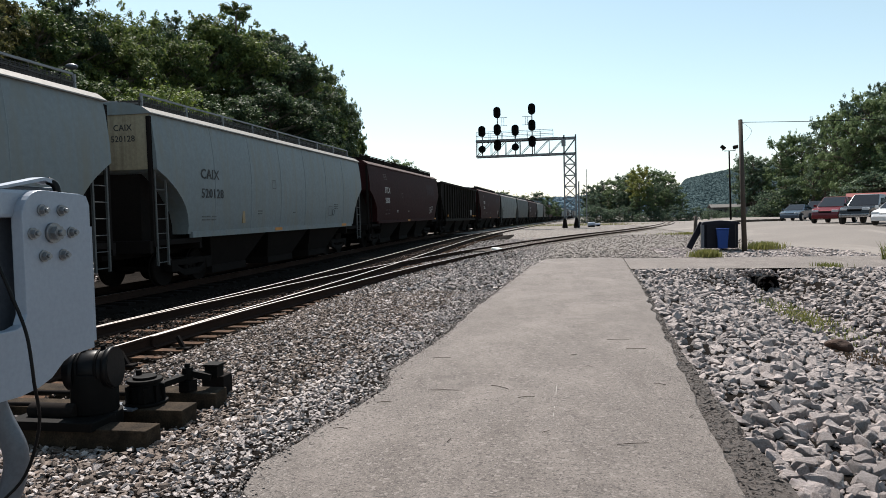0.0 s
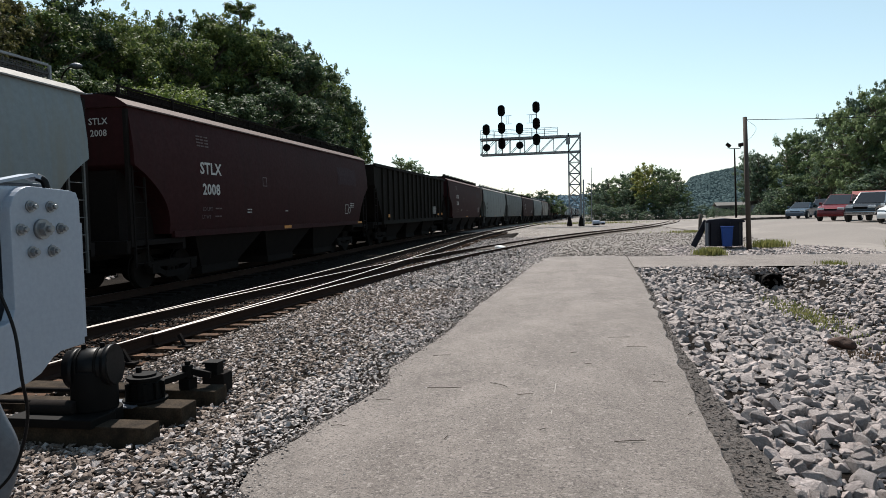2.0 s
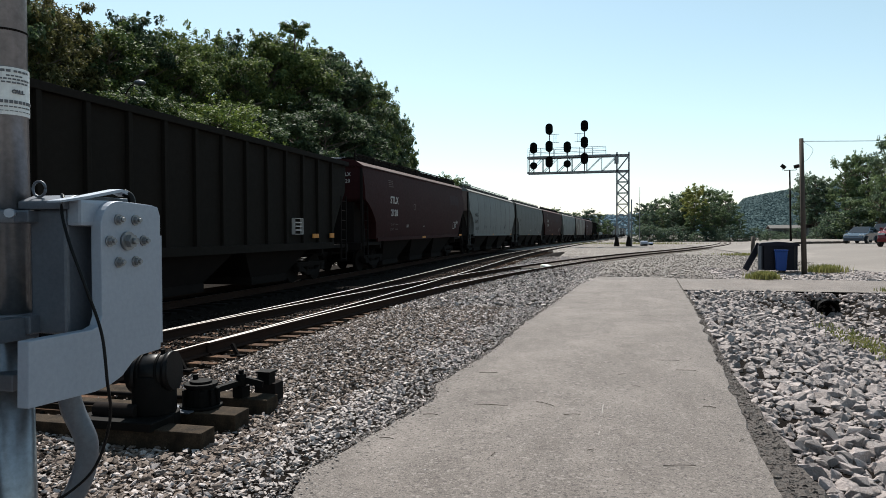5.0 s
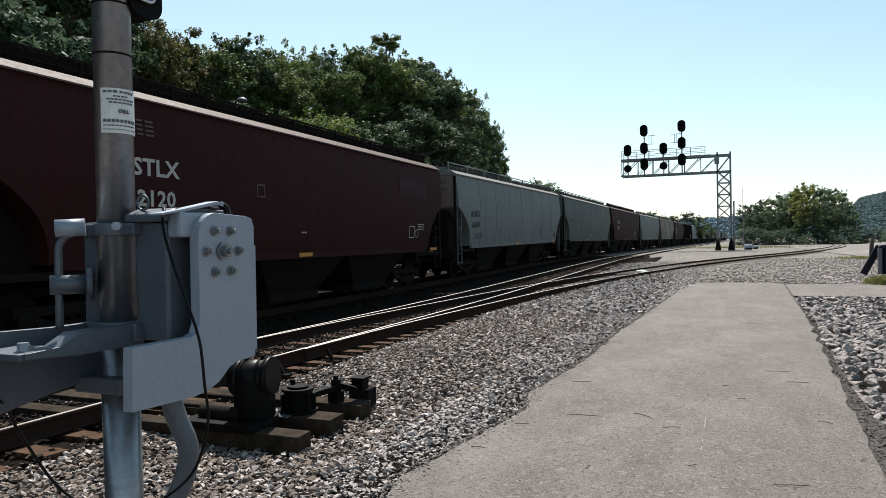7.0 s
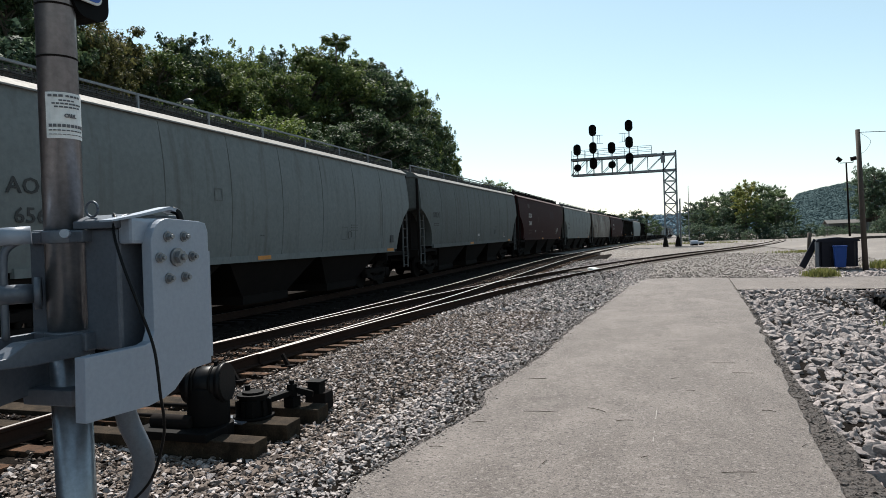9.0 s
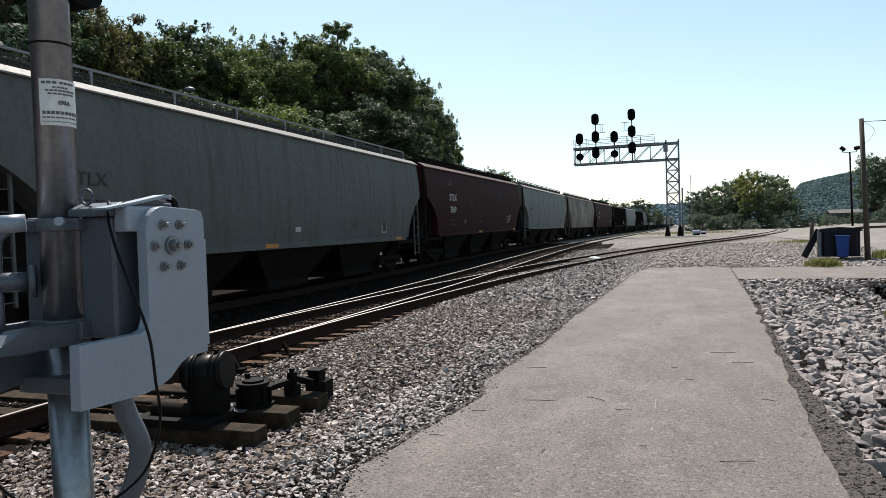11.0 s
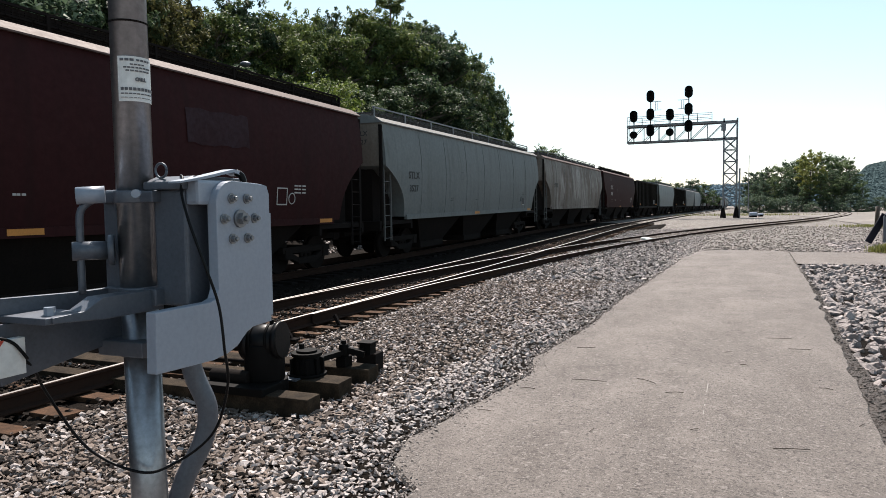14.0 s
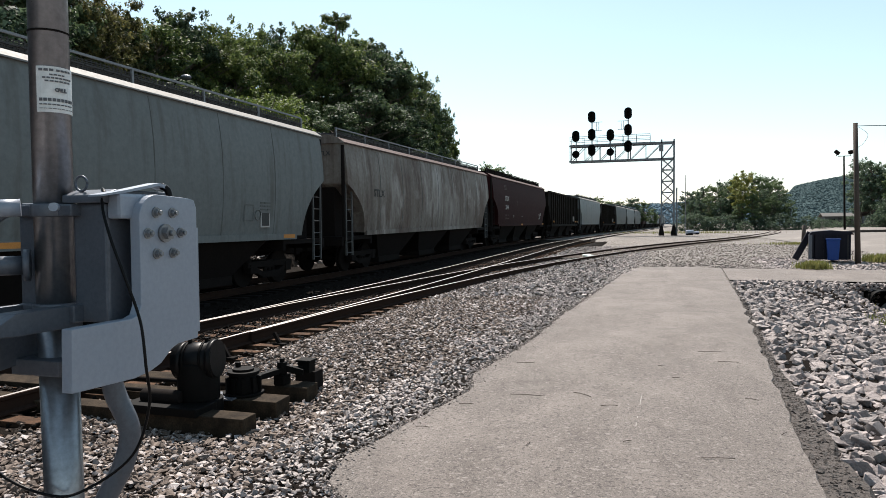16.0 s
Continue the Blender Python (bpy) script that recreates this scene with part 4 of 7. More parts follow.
    part("coupler", g["coupler"], None, car, at=pose(0, length, 0, 0, 0, 180))
    seam = g["seam"].copy()
    seam.materials.append(M[paint] if paint in ("car_brown", "car_pale") else M["seam"])
    n = 7 if length < 18 else 8
    for k in range(1, n if paint != "car_brown" else 1):
        part("weld_seam", seam, None, car, at=pose(0, 0.6 + (length - 1.2) * k / n, 0))
    side = lambda y, z, out=0.014: Matrix.Translation((section(z) + out, y, z)) @ pose(0, 0, 0, 90, 0, 90) @ Matrix.Diagonal((1.10, 1, 1, 1))
    for words, size, y, z in lines:
        lettering("lettering", words, size, M[ink], car, side(y, z), bold=size * (0.026 if ink == "white_mark" else 0.014))
    if small:
        for k, w in enumerate(small.split()):
            lettering("lettering", w, 0.21, M[ink], car, Matrix.Translation((0.75, 0.08, 4.02 - 0.27 * k)) @ pose(0, 0, 0, 90, 0, 0), bold=0.003)
    running_gear(car, length)
    return car


PRINT = {}


def text_bars(car, y, z, rows, w, ink):
    """Lines of small writing too small to read, word by word."""
    for k in range(rows):
        for i in range(3):
            key = (round(w, 3), ink, i)
            if key not in PRINT:
                bm = bmesh.new()
                box(bm, -0.01, 0.006, 0, w * (0.28, 0.22, 0.30)[i], 0, 0.036)
                PRINT[key] = mesh_of(bm, "print_bar", M[ink])
            zz = z - k * 0.085
            part("print_bar", PRINT[key], None, car, at=pose(section(zz) + 0.005, y + i * w / 3, zz))


def plate(car, y, z, w, h, material, name="placard"):
    bm = bmesh.new()
    x = section(z + h / 2) + (0.004 if material == "black_mark" else 0)
    box(bm, x - 0.03, x + 0.014, y, y + w, z, z + h)
    part(name, bm, M[material], car)


def paint_out(car, y, z, w, h):
    """An uneven patch of newer paint over old marks."""
    bm = bmesh.new()
    n = 10
    lo = [z + 0.09 * noise.noise(Vector((k * 0.7, y, 0))) for k in range(n + 1)]
    hi = [z + h + 0.09 * noise.noise(Vector((k * 0.7, y, 9))) for k in range(n + 1)]
    rows = [[bm.verts.new((section(v) + o, y + w * k / n, v)) for v, o in ((lo[k], 0.016), ((lo[k] + hi[k]) / 2, 0.016), (hi[k], 0.016))] for k in range(n + 1)]
    for a, b in zip(rows, rows[1:]):
        bm.faces.new((a[0], b[0], b[1], a[1]))
        bm.faces.new((a[1], b[1], b[2], a[2]))
    part("paint_patch", bm, M["patch"], car, "dull purplish patch of newer paint")


def stencils(car, ink, box_at=15.1, strips=(8.5, 17.0)):
    """Small stencilled data: an outlined square, a ring, lines of print and amber reflective strips along the sill."""
    for y, z, s in ((box_at, 1.76, 0.42), (6.75, 2.72, 0.30)):
        bm = bmesh.new()
        outer, inner = ([bm.verts.new((section(z + s * v + e) + 0.014, y + s * u + d, z + s * v + e)) for u, v, d, e in ((0, 0, k, k), (1, 0, -k, k), (1, 1, -k, -k), (0, 1, k, -k))] for k in (0, 0.03))
        for i in range(4):
            bm.faces.new((outer[i], outer[(i + 1) % 4], inner[(i + 1) % 4], inner[i]))
        part("data_square", bm, M["faint_mark" if s < 0.4 and ink == "white_mark" else ink], car)
    bm = bmesh.new()
    tube(bm, [(section(1.92 + 0.13 * math.sin(a)) + 0.008, box_at + 0.62 + 0.13 * math.cos(a), 1.92 + 0.13 * math.sin(a)) for a in np.linspace(0, math.tau, 17)], 0.013, 5)
    part("data_ring", bm, M[ink], car)
    text_bars(car, box_at + 0.72, 2.22, 3, 0.5, ink)
    text_bars(car, 5.7, 1.95, 2, 0.3, ink)
    text_bars(car, 8.6, 1.9, 1, 0.22, ink)
    for y in strips:
        bm = bmesh.new()
        box(bm, 1.55, 1.566, y, y + 0.6, 1.30, 1.40)
        part("reflective_strip", bm, M["orange"], car, "faded amber reflective strip")


def coal_car(length, label):
    """A dark open-top hopper with upright ribs along its sides."""
    car = thing("coal_hopper_car", label, "freight car", group="freight cars of the train")
    g = SHARED[length]
    bm = bmesh.new()
    zs = [(1.15, 1.9), (1.5, 1.5), (2.6, 0.75), (3.2, 0.25), (4.28, 0.15)]
    rings = [[bm.verts.new(c) for c in ((1.5, e, z), (1.5, length - e, z), (-1.5, length - e, z), (-1.5, e, z))] for z, e in zs]
    for a, b in zip(rings, rings[1:]):
        for i in range(4):
            bm.faces.new((a[i], a[(i + 1) % 4], b[(i + 1) % 4], b[i]))
    bm.faces.new(rings[0][::-1])
    inner = [bm.verts.new((v.co.x * 0.96, v.co.y + (0.08 if v.co.y < 5 else -0.08), v.co.z)) for v in rings[-1]]
    deep = [bm.verts.new((v.co.x, v.co.y, 3.9)) for v in inner]
    for i in range(4):
        bm.faces.new((rings[-1][i], rings[-1][(i + 1) % 4], inner[(i + 1) % 4], inner[i]))
        bm.faces.new((inner[i], inner[(i + 1) % 4], deep[(i + 1) % 4], deep[i]))
    bm.faces.new(deep)
    part("body", bm, M["car_black"], car)
    bm = bmesh.new()
    box(bm, 1.48, 1.62, 0.1, length - 0.1, 4.18, 4.34)
    box(bm, -1.62, -1.48, 0.1, length - 0.1, 4.18, 4.34)
    part("top_chord", bm, M["car_black"], car, bevel=0.01)
    bm = bmesh.new()
    box(bm, 1.48, 1.6, 1.5, length - 1.5, 1.12, 1.34)
    part("side_sill", bm, M["car_black"], car)
    bm = bmesh.new()
    box(bm, 1.5, 1.6, -0.06, 0.06, 1.32, 4.2)
    rib = mesh_of(bm, "rib", M["car_black"], 0.012)
    n = 15
    for k in range(n):
        part("rib", rib, None, car, at=pose(0, 1.6 + (length - 3.2) * k / (n - 1), 0))
    part("centre_sill", g["underframe"], None, car)
    part("end_platform", g["platform"], None, car)
    part("end_platform", g["platform"], None, car, at=pose(0, length, 0, 0, 0, 180))
    for b in g["bays"]:
        part("hopper_bay", b, None, car)
    part("ladder", g["ladder_dark"], None, car)
    part("ladder", g["ladder_dark"], None, car, at=Matrix.Translation((0, length, 0)) @ Matrix.Diagonal((1, -1, 1, 1)))
    part("coupler", g["coupler"], None, car)
    part("coupler", g["coupler"], None, car, at=pose(0, length, 0, 0, 0, 180))
    for y, w, h, m in ((length - 3.3, 0.45, 0.14, "orange"), (length - 1.9, 0.35, 0.16, "orange"), (2.4, 0.3, 0.16, "orange")):
        bm = bmesh.new()
        box(bm, 1.59, 1.625, y, y + w, 1.5, 1.5 + h)
        part("reflector_plate", bm, M[m], car)
    bm = bmesh.new()
    for a, b, c, d in ((0, 0.6, 0, 0.02), (0, 0.6, 0.5, 0.52), (0, 0.02, 0, 0.52), (0.58, 0.6, 0, 0.52), (0.1, 0.5, 0.12, 0.16), (0.1, 0.5, 0.24, 0.28), (0.1, 0.5, 0.36, 0.40)):
        box(bm, 1.5, 1.612, length - 4.6 + a, length - 4.6 + b, 1.62 + c, 1.62 + d)
    part("placard", bm, M["white_mark"], car)
    running_gear(car, length)
    return car


def stlx(number, paint, label, ink="white_mark", at=3.75, size=0.44, z=3.08, end="", length=0):
    roof = {"car_brown": "roof_brown", "car_grey": "roof_grey", "car_dull": "roof_grey", "car_pale": "roof_grey", "car_stained": "roof_brown"}[paint]
    car = hopper_car(length or (18.7 if paint == "car_brown" else 19.4), paint, roof, label, (("STLX", size, at, z), (number, size * 0.94, at, z - size * 1.30)), ink, "STLX " + number, end)
    if ink == "white_mark":
        text_bars(car, at - 0.6, z + size + 0.42, 4, 0.62, "faint_mark")
        for k, words in enumerate(("LD LMT", "LT WT")):
            zz = 1.98 - 0.22 * k
            lettering("lettering", words, 0.15, M["faint_mark"], car, Matrix.Translation((section(zz) + 0.016, at - 0.2 - 0.04 * k, zz)) @ pose(0, 0, 0, 90, 0, 90))
            text_bars(car, at + 0.25, zz, 1, 0.35, "faint_mark")
    stencils(car, ink if ink == "white_mark" else "faded_mark")
    return car


TRAIN = []  # cars, with the place of the leading end at 0 s and their length
SPEED = 9.8
BROWN = "dark brown covered hopper car with white lettering"
GREY = "weathered light grey covered hopper car"
car = hopper_car(17.3, "car_pale", "roof_grey", "light grey covered hopper car with roof railing")
plate(car, 13.6, 1.55, 0.3, 0.3, "black_mark")
TRAIN.append((car, -3.7, 17.3))
car = hopper_car(17.3, "car_pale", "roof_grey", "pale grey-green covered hopper car with black lettering", (("CAIX", 0.38, 2.62, 2.98), ("520128", 0.36, 2.75, 2.45)), "black_mark", "CAIX 520128", "end_cream")
text_bars(car, 2.2, 1.8, 2, 0.8, "faded_mark")
plate(car, 4.6, 1.6, 0.16, 0.42, "ochre", "stain_plate")
stencils(car, "faded_mark", 12.4, (7.0, 14.2))
TRAIN.append((car, 15.1, 17.3))
car = stlx("2008", "car_brown", BROWN, at=3.5)
paint_out(car, 14.2, 3.05, 2.5, 0.75)
TRAIN.append((car, 33.7, 18.7))
TRAIN.append((coal_car(19.4, "black ribbed open-top coal hopper car"), 53.7, 19.4))
car = stlx("2120", "car_brown", BROWN, length=18.2)
paint_out(car, 14.4, 3.2, 2.2, 0.6)
TRAIN.append((car, 74.7, 18.2))
car = hopper_car(19.4, "car_grey", "roof_grey", "light grey covered hopper car with black lettering", (("AOKX", 0.37, 2.15, 2.74), ("65609", 0.36, 2.2, 2.26)), "black_mark", "AOKX 65609", "end_rust")
text_bars(car, 2.1, 1.85, 3, 1.1, "black_mark")
plate(car, 17.3, 1.62, 0.3, 0.28, "black_mark")
stencils(car, "faded_mark", 13.2)
for pts in ([(0.35, 3.75), (0.5, 4.05), (0.62, 3.72), (0.78, 4.08), (0.9, 3.7)], [(0.95, 3.72), (1.02, 4.02), (1.2, 3.98), (1.05, 3.86), (1.26, 3.7)], [(0.3, 3.62), (0.75, 3.66), (1.3, 3.6)]):
    bm = bmesh.new()
    tube(bm, spline([(x * 1.2 - 0.85, 0.08, z - 0.1) for x, z in pts], 4), 0.028, 5)
    part("scrawl", bm, M["scrawl_red"], car, "faded red spray-paint scrawl")
TRAIN.append((car, 94.6, 19.4))
car = hopper_car(19.4, "car_dull", "roof_grey", GREY + " with faded marks", (("STLX", 0.34, 2.05, 2.74),), "black_mark")
plate(car, 15.26, 1.58, 0.42, 0.42, "white_mark", "placard_frame")
plate(car, 15.30, 1.62, 0.34, 0.34, "black_mark")
text_bars(car, 1.75, 2.35, 2, 0.7, "black_mark")
plate(car, 9.2, 1.70, 0.3, 0.13, "white_mark")
stencils(car, "faded_mark", 12.4, (7.7, 16.6))
TRAIN.append((car, 115.3, 19.4))
car = stlx("2069", "car_brown", BROWN, length=19.4)
paint_out(car, 12.2, 3.0, 1.9, 0.7)
TRAIN.append((car, 135.5, 19.4))
car = stlx("3527", "car_grey", GREY + " with black lettering", "black_mark", 2.2, 0.34, 2.74, "end_pale")
plate(car, 15.86, 1.60, 0.42, 0.42, "white_mark", "placard_frame")
plate(car, 15.90, 1.64, 0.34, 0.34, "black_mark")
TRAIN.append((car, 156.2, 19.4))
TRAIN.append((hopper_car(19.4, "car_stained", "roof_brown", "rust-streaked off-white covered hopper car", (("STLX", 0.38, 2.7, 2.75),), "black_mark", "STLX"), 177.1, 19.4))
car = stlx("2044", "car_brown", BROWN)
TRAIN.append((car, 197.5, 18.7))
at = 217.7
for kind in ("coal", "car_pale", "coal", "car_grey", "car_pale", "car_grey", "car_brown", "car_grey", "car_pale", "coal", "car_grey", "car_brown", "car_grey", "car_grey"):
    if kind == "coal":
        car = coal_car(19.4, "black ribbed open-top coal hopper car")
    else:
        car = hopper_car(19.4, kind, "roof_brown" if kind == "car_brown" else "roof_grey", BROWN if kind == "car_brown" else GREY)
    TRAIN.append((car, at, 19.4))
    at += 20.5


def rail_point(s):
    """A point of the far track by the length along it; the bends are slight, so y stands for it."""
    return Vector((train_x(s), s, rise(s)))


def car_pose(s, length):
    a, b = rail_point(s + 2.35), rail_point(s + length - 2.35)
    d = (b - a).normalized()
    turn = d.to_track_quat("Y", "Z").to_matrix().to_4x4()
    return Matrix.Translation(a - d * 2.35) @ turn


def motions():
    """The train rolls towards the camera's side and past it, its wheels turning."""
    for car, start, length in TRAIN:
        walk(car, [(k / 2, car_pose(start - SPEED * k / 2, length)) for k in range(33)])
    step = 2 / 30
    turn = math.degrees(SPEED * step / 0.457)
    near = {car for car, start, _ in TRAIN if start < 180}
    for wheel, y in TURNING:
        if wheel.parent in near:
            walk(wheel, [(k * step, pose(0, y, 0.457, turn * k)) for k in range(241)])

# ---- signal gantry ----


def lattice(bm, a, b, c, d, n, w):
    """Zigzag bracing between the lines a-b and c-d."""
    a, b, c, d = (Vector(v) for v in (a, b, c, d))
    for k in range(n):
        p, q = a.lerp(b, k / n), c.lerp(d, (k + 1) / n)
        r, s = c.lerp(d, k / n), a.lerp(b, (k + 1) / n)
        bar(bm, p, q, w)
        bar(bm, r, s, w)
        bar(bm, s, q, w)


gantry = thing("signal_gantry", "galvanized cantilever signal bridge over the tracks", "signal bridge")
X0, X1, Y0, Y1, ZB, ZT = 0.30, 1.70, 84.3, 85.7, 0.26, 11.5
for x in (X0, X1):
    for y in (Y0, Y1):
        bm = bmesh.new()
        box(bm, x - 0.09, x + 0.09, y - 0.09, y + 0.09, ZB, ZT)
        part("tower_leg", bm, M["steel_grey"], gantry)
        bm = bmesh.new()
        box(bm, x - 0.32, x + 0.32, y - 0.32, y + 0.32, ZB - 0.2, ZB + 0.08)
        rod(bm, (x, y, ZB + 0.05), (x, y, ZB + 1.3), 0.34, 4, 0.12)
        part("footing", bm, M["steel_dark"], gantry, bevel=0.03)
bm = bmesh.new()
for y in (Y0, Y1):
    lattice(bm, (X0, y, ZB + 1), (X0, y, ZT - 2.2), (X1, y, ZB + 1), (X1, y, ZT - 2.2), 6, 0.08)
for x in (X0, X1):
    lattice(bm, (x, Y0, ZB + 1), (x, Y0, ZT - 2.2), (x, Y1, ZB + 1), (x, Y1, ZT - 2.2), 6, 0.08)
part("tower_bracing", bm, M["steel_grey"], gantry)
for z, name in ((11.15, "top_chord"), (9.25, "bottom_chord")):
    for y in (Y0, Y1):
        bm = bmesh.new()
        box(bm, -10.5, X1, y - 0.09, y + 0.09, z - 0.1, z + 0.1)
        part(name, bm, M["steel_grey"], gantry)
n = 6


def brace(p, q, w):
    bm = bmesh.new()
    bar(bm, p, q, w)
    part("truss_brace", bm, M["steel_grey"], gantry)


for y in (Y0, Y1):
    for k in range(n):
        a, b = -10.4 + (X0 + 10.4) * k / n, -10.4 + (X0 + 10.4) * (k + 1) / n
        brace((a, y, 9.3), (b, y, 11.1), 0.07)
        brace((b, y, 9.3), (b, y, 11.1), 0.07)
    brace((-10.4, y, 9.3), (-10.4, y, 11.1), 0.09)
    brace((X0, y, 9.3), (X1, y, 11.1), 0.08)
for k in range(n + 1):
    x = -10.4 + (X0 + 10.4) * k / n
    for z in (9.25, 11.15):
        brace((x, Y0, z), (x, Y1, z), 0.07)
bm = bmesh.new()
for y in (Y0 - 0.1, Y1 + 0.1):
    for z in (11.75, 12.25):
        bar(bm, (-10.4, y, z), (-1.0, y, z), 0.045)
    for k in range(7):
        x = -10.4 + 9.4 * k / 6
        bar(bm, (x, y, 11.2), (x, y, 12.25), 0.045)
part("walkway_railing", bm, M["steel_grey"], gantry)
bm = bmesh.new()
box(bm, -10.4, -0.4, Y0 - 0.1, Y1 + 0.1, 11.24, 11.29)
part("walkway", bm, M["steel_grey"], gantry)
bm = bmesh.new()
box(bm, 0.0, 0.5, Y0 - 0.45, Y0 - 0.13, 10.1, 10.9)
part("junction_box", bm, M["steel_grey"], gantry, bevel=0.02)
bm = bmesh.new()
rod(bm, (2.0, 84.2, 0.2), (2.0, 84.2, 5.7), 0.10, 10, 0.085)
box(bm, 1.93, 2.09, 84.1, 84.3, 5.6, 5.8)
part("side_post", bm, M["steel_grey"], gantry)


def signal_head(x, z, full=True):
    """A hooded colour-light head on an oval or round black target."""
    h = part("signal_head", _target(full), None, gantry, "black signal target with hooded lenses", at=pose(x, Y0 - 0.55, z))
    bm = bmesh.new()
    for k in ((0.36, 0, -0.36) if full else (0,)):
        for i in range(9):
            a0, a1 = math.pi * (i / 9) - 0.2, math.pi * ((i + 1) / 9) - 0.2
            q = [bm.verts.new((0.16 * math.cos(a), y, k + 0.16 * math.sin(a))) for a, y in ((a0, -0.1), (a1, -0.1), (a1, -0.5), (a0, -0.5))]
            bm.faces.new(q)
        rod(bm, (0, -0.16, k), (0, -0.1, k), 0.14, 12)
    part("hood", bm, M["black"], h)


def _target(full):
    bm = bmesh.new()
    pts = []
    for i in range(24):
        a = i * math.tau / 24
        pts.append((0.45 * math.cos(a), 0.45 * math.sin(a) + (0.24 if math.sin(a) > 0 else -0.24) * full))
    r = [[bm.verts.new((px, y, pz)) for px, pz in pts] for y in (-0.1, 0.02)]
    for i in range(24):
        bm.faces.new((r[0][i], r[0][(i + 1) % 24], r[1][(i + 1) % 24], r[1][i]))
    bm.faces.new(r[0])
    bm.faces.new(r[1][::-1])
    box(bm, -0.25, 0.25, 0.0, 0.35, -0.5 if full else -0.25, 0.5 if full else 0.25)
    return mesh_of(bm, "signal_head", M["black"])


for x, heads, smalls in ((-9.64, (12.26,), (10.08,)), (-7.74, (14.5, 12.4, 10.5), ()), (-5.55, (12.24,), (10.2,)), (-3.51, (14.72, 12.75, 10.8), ())):
    bm = bmesh.new()
    rod(bm, (x, Y0 - 0.2, 9.1), (x, Y0 - 0.2, heads[0] + 0.3), 0.07, 8)
    part("signal_mast", bm, M["steel_grey"], gantry)
    for z in heads:
        signal_head(x, z)
    for z in smalls:
        signal_head(x, z, False)
    if len(heads) > 1:
        s = 1 if x < -5 else -1
        bm = bmesh.new()
        for z in (12.9, 13.9):
            bar(bm, (x, Y0 - 0.2, z), (x + s * 1.2, Y0 - 0.2, z), 0.05)
        for o in (0.55, 0.8):
            bar(bm, (x + s * o, Y0 - 0.2, 12.9), (x + s * o, Y0 - 0.2, 13.9), 0.05)
        part("service_ladder", bm, M["steel_grey"], gantry)

# ---- trees ----


def leaves(bm_verts, bm_faces, centre, radius, count, size, rng):
    """Small pointed leaves round a clump, thick towards its outside."""
    d = rng.normal(size=(count, 3))
    d /= np.linalg.norm(d, axis=1)[:, None]
    r = rng.random(count) ** 0.55 * rng.uniform(0.85, 1.2, count)
    c = np.array(centre) + d * r[:, None] * np.array(radius)
    n = d * 0.55 + rng.normal(size=(count, 3)) * 0.6 + np.array([0, 0, 0.85])
    n /= np.linalg.norm(n, axis=1)[:, None]
    u = np.cross(n, rng.normal(size=(count, 3)))
    u /= np.linalg.norm(u, axis=1)[:, None]
    w = np.cross(n, u)
    s = size * rng.uniform(0.6, 1.35, count)[:, None]
    base = len(bm_verts)
    tri = np.stack([c - u * s, c - w * s * 0.55 + u * s * 0.6, c + w * s * 0.55 + u * s * 0.75], 1)
    bm_verts.extend(map(tuple, tri.reshape(-1, 3)))
    bm_faces.extend([(base + 3 * i, base + 3 * i + 1, base + 3 * i + 2) for i in range(count)])


def tree_meshes(seed, height, spread, count, size, leaf, low=0.25):
    """Trunk with limbs, and a crown of clumps at the limbs' ends."""
    rng = np.random.default_rng(seed)
    bm = bmesh.new()
    lean = rng.uniform(-0.04, 0.04, 2) * height
    trunk = [(lean[0] * u * u, lean[1] * u * u, height * u * 0.9) for u in np.linspace(0, 1, 6)]
    for a, b, u in zip(trunk, trunk[1:], np.linspace(0, 1, 6)):
        rod(bm, a, b, height * 0.018 * (1 - 0.8 * u), 7, height * 0.018 * (1 - 0.8 * (u + 0.2)), False)
    clumps = []
    n = 60
    for k in range(n):
        u = low + (1 - low) * (k + rng.random()) / n
        at = Vector((lean[0] * u * u, lean[1] * u * u, height * u * 0.9))
        a = k * 2.4 + rng.uniform(-0.5, 0.5)
        shape = (math.sin(math.pi * min((u - low * 0.6) / (1.12 - low * 0.6), 1)) ** 0.7)
        reach = spread * shape * rng.uniform(0.45, 1.12)
        end = at + Vector((math.cos(a) * reach, math.sin(a) * reach, rng.uniform(0.02, 0.14) * height))
        rod(bm, at, end, height * 0.006, 3, height * 0.002, False)
        r = spread * rng.uniform(0.10, 0.30)
        clumps.append((end, (r, r, r * rng.uniform(0.38, 0.62))))
        out = Vector(rng.normal(size=3)).normalized()
        out.z = abs(out.z)
        clumps.append((end + out * r * rng.uniform(0.9, 1.5), (r * 0.34, r * 0.34, r * 0.36)))
        if rng.random() < 0.4:
            clumps.append((at.lerp(end, 0.55) + Vector(rng.normal(size=3) * 0.3), (r * 0.8, r * 0.8, r * 0.45)))
    clumps.append((Vector((lean[0], lean[1], height * 0.96)), (spread * 0.3, spread * 0.3, height * 0.06)))
    wood = mesh_of(bm, "trunk", M["bark"], recalc=False)
    verts, faces = [], []
    vol = sum(r[0] ** 2 for _, r in clumps)
    for c, r in clumps:
        leaves(verts, faces, c, r, max(int(count * r[0] ** 2 / vol), 8), size, rng)
    return wood, raw("crown", verts, faces, M[leaf])


def tree(meshes, label, x, y, scale, turn, group="", squash=1.0, name="tree"):
    t = thing(name, label, "tree", pose(x, y, land(x, y) - 0.2, 0, 0, turn), group)
    t.scale = (scale, scale, scale * squash)
    part("trunk", meshes[0], None, t)
    part("crown", meshes[1], None, t)
    return t


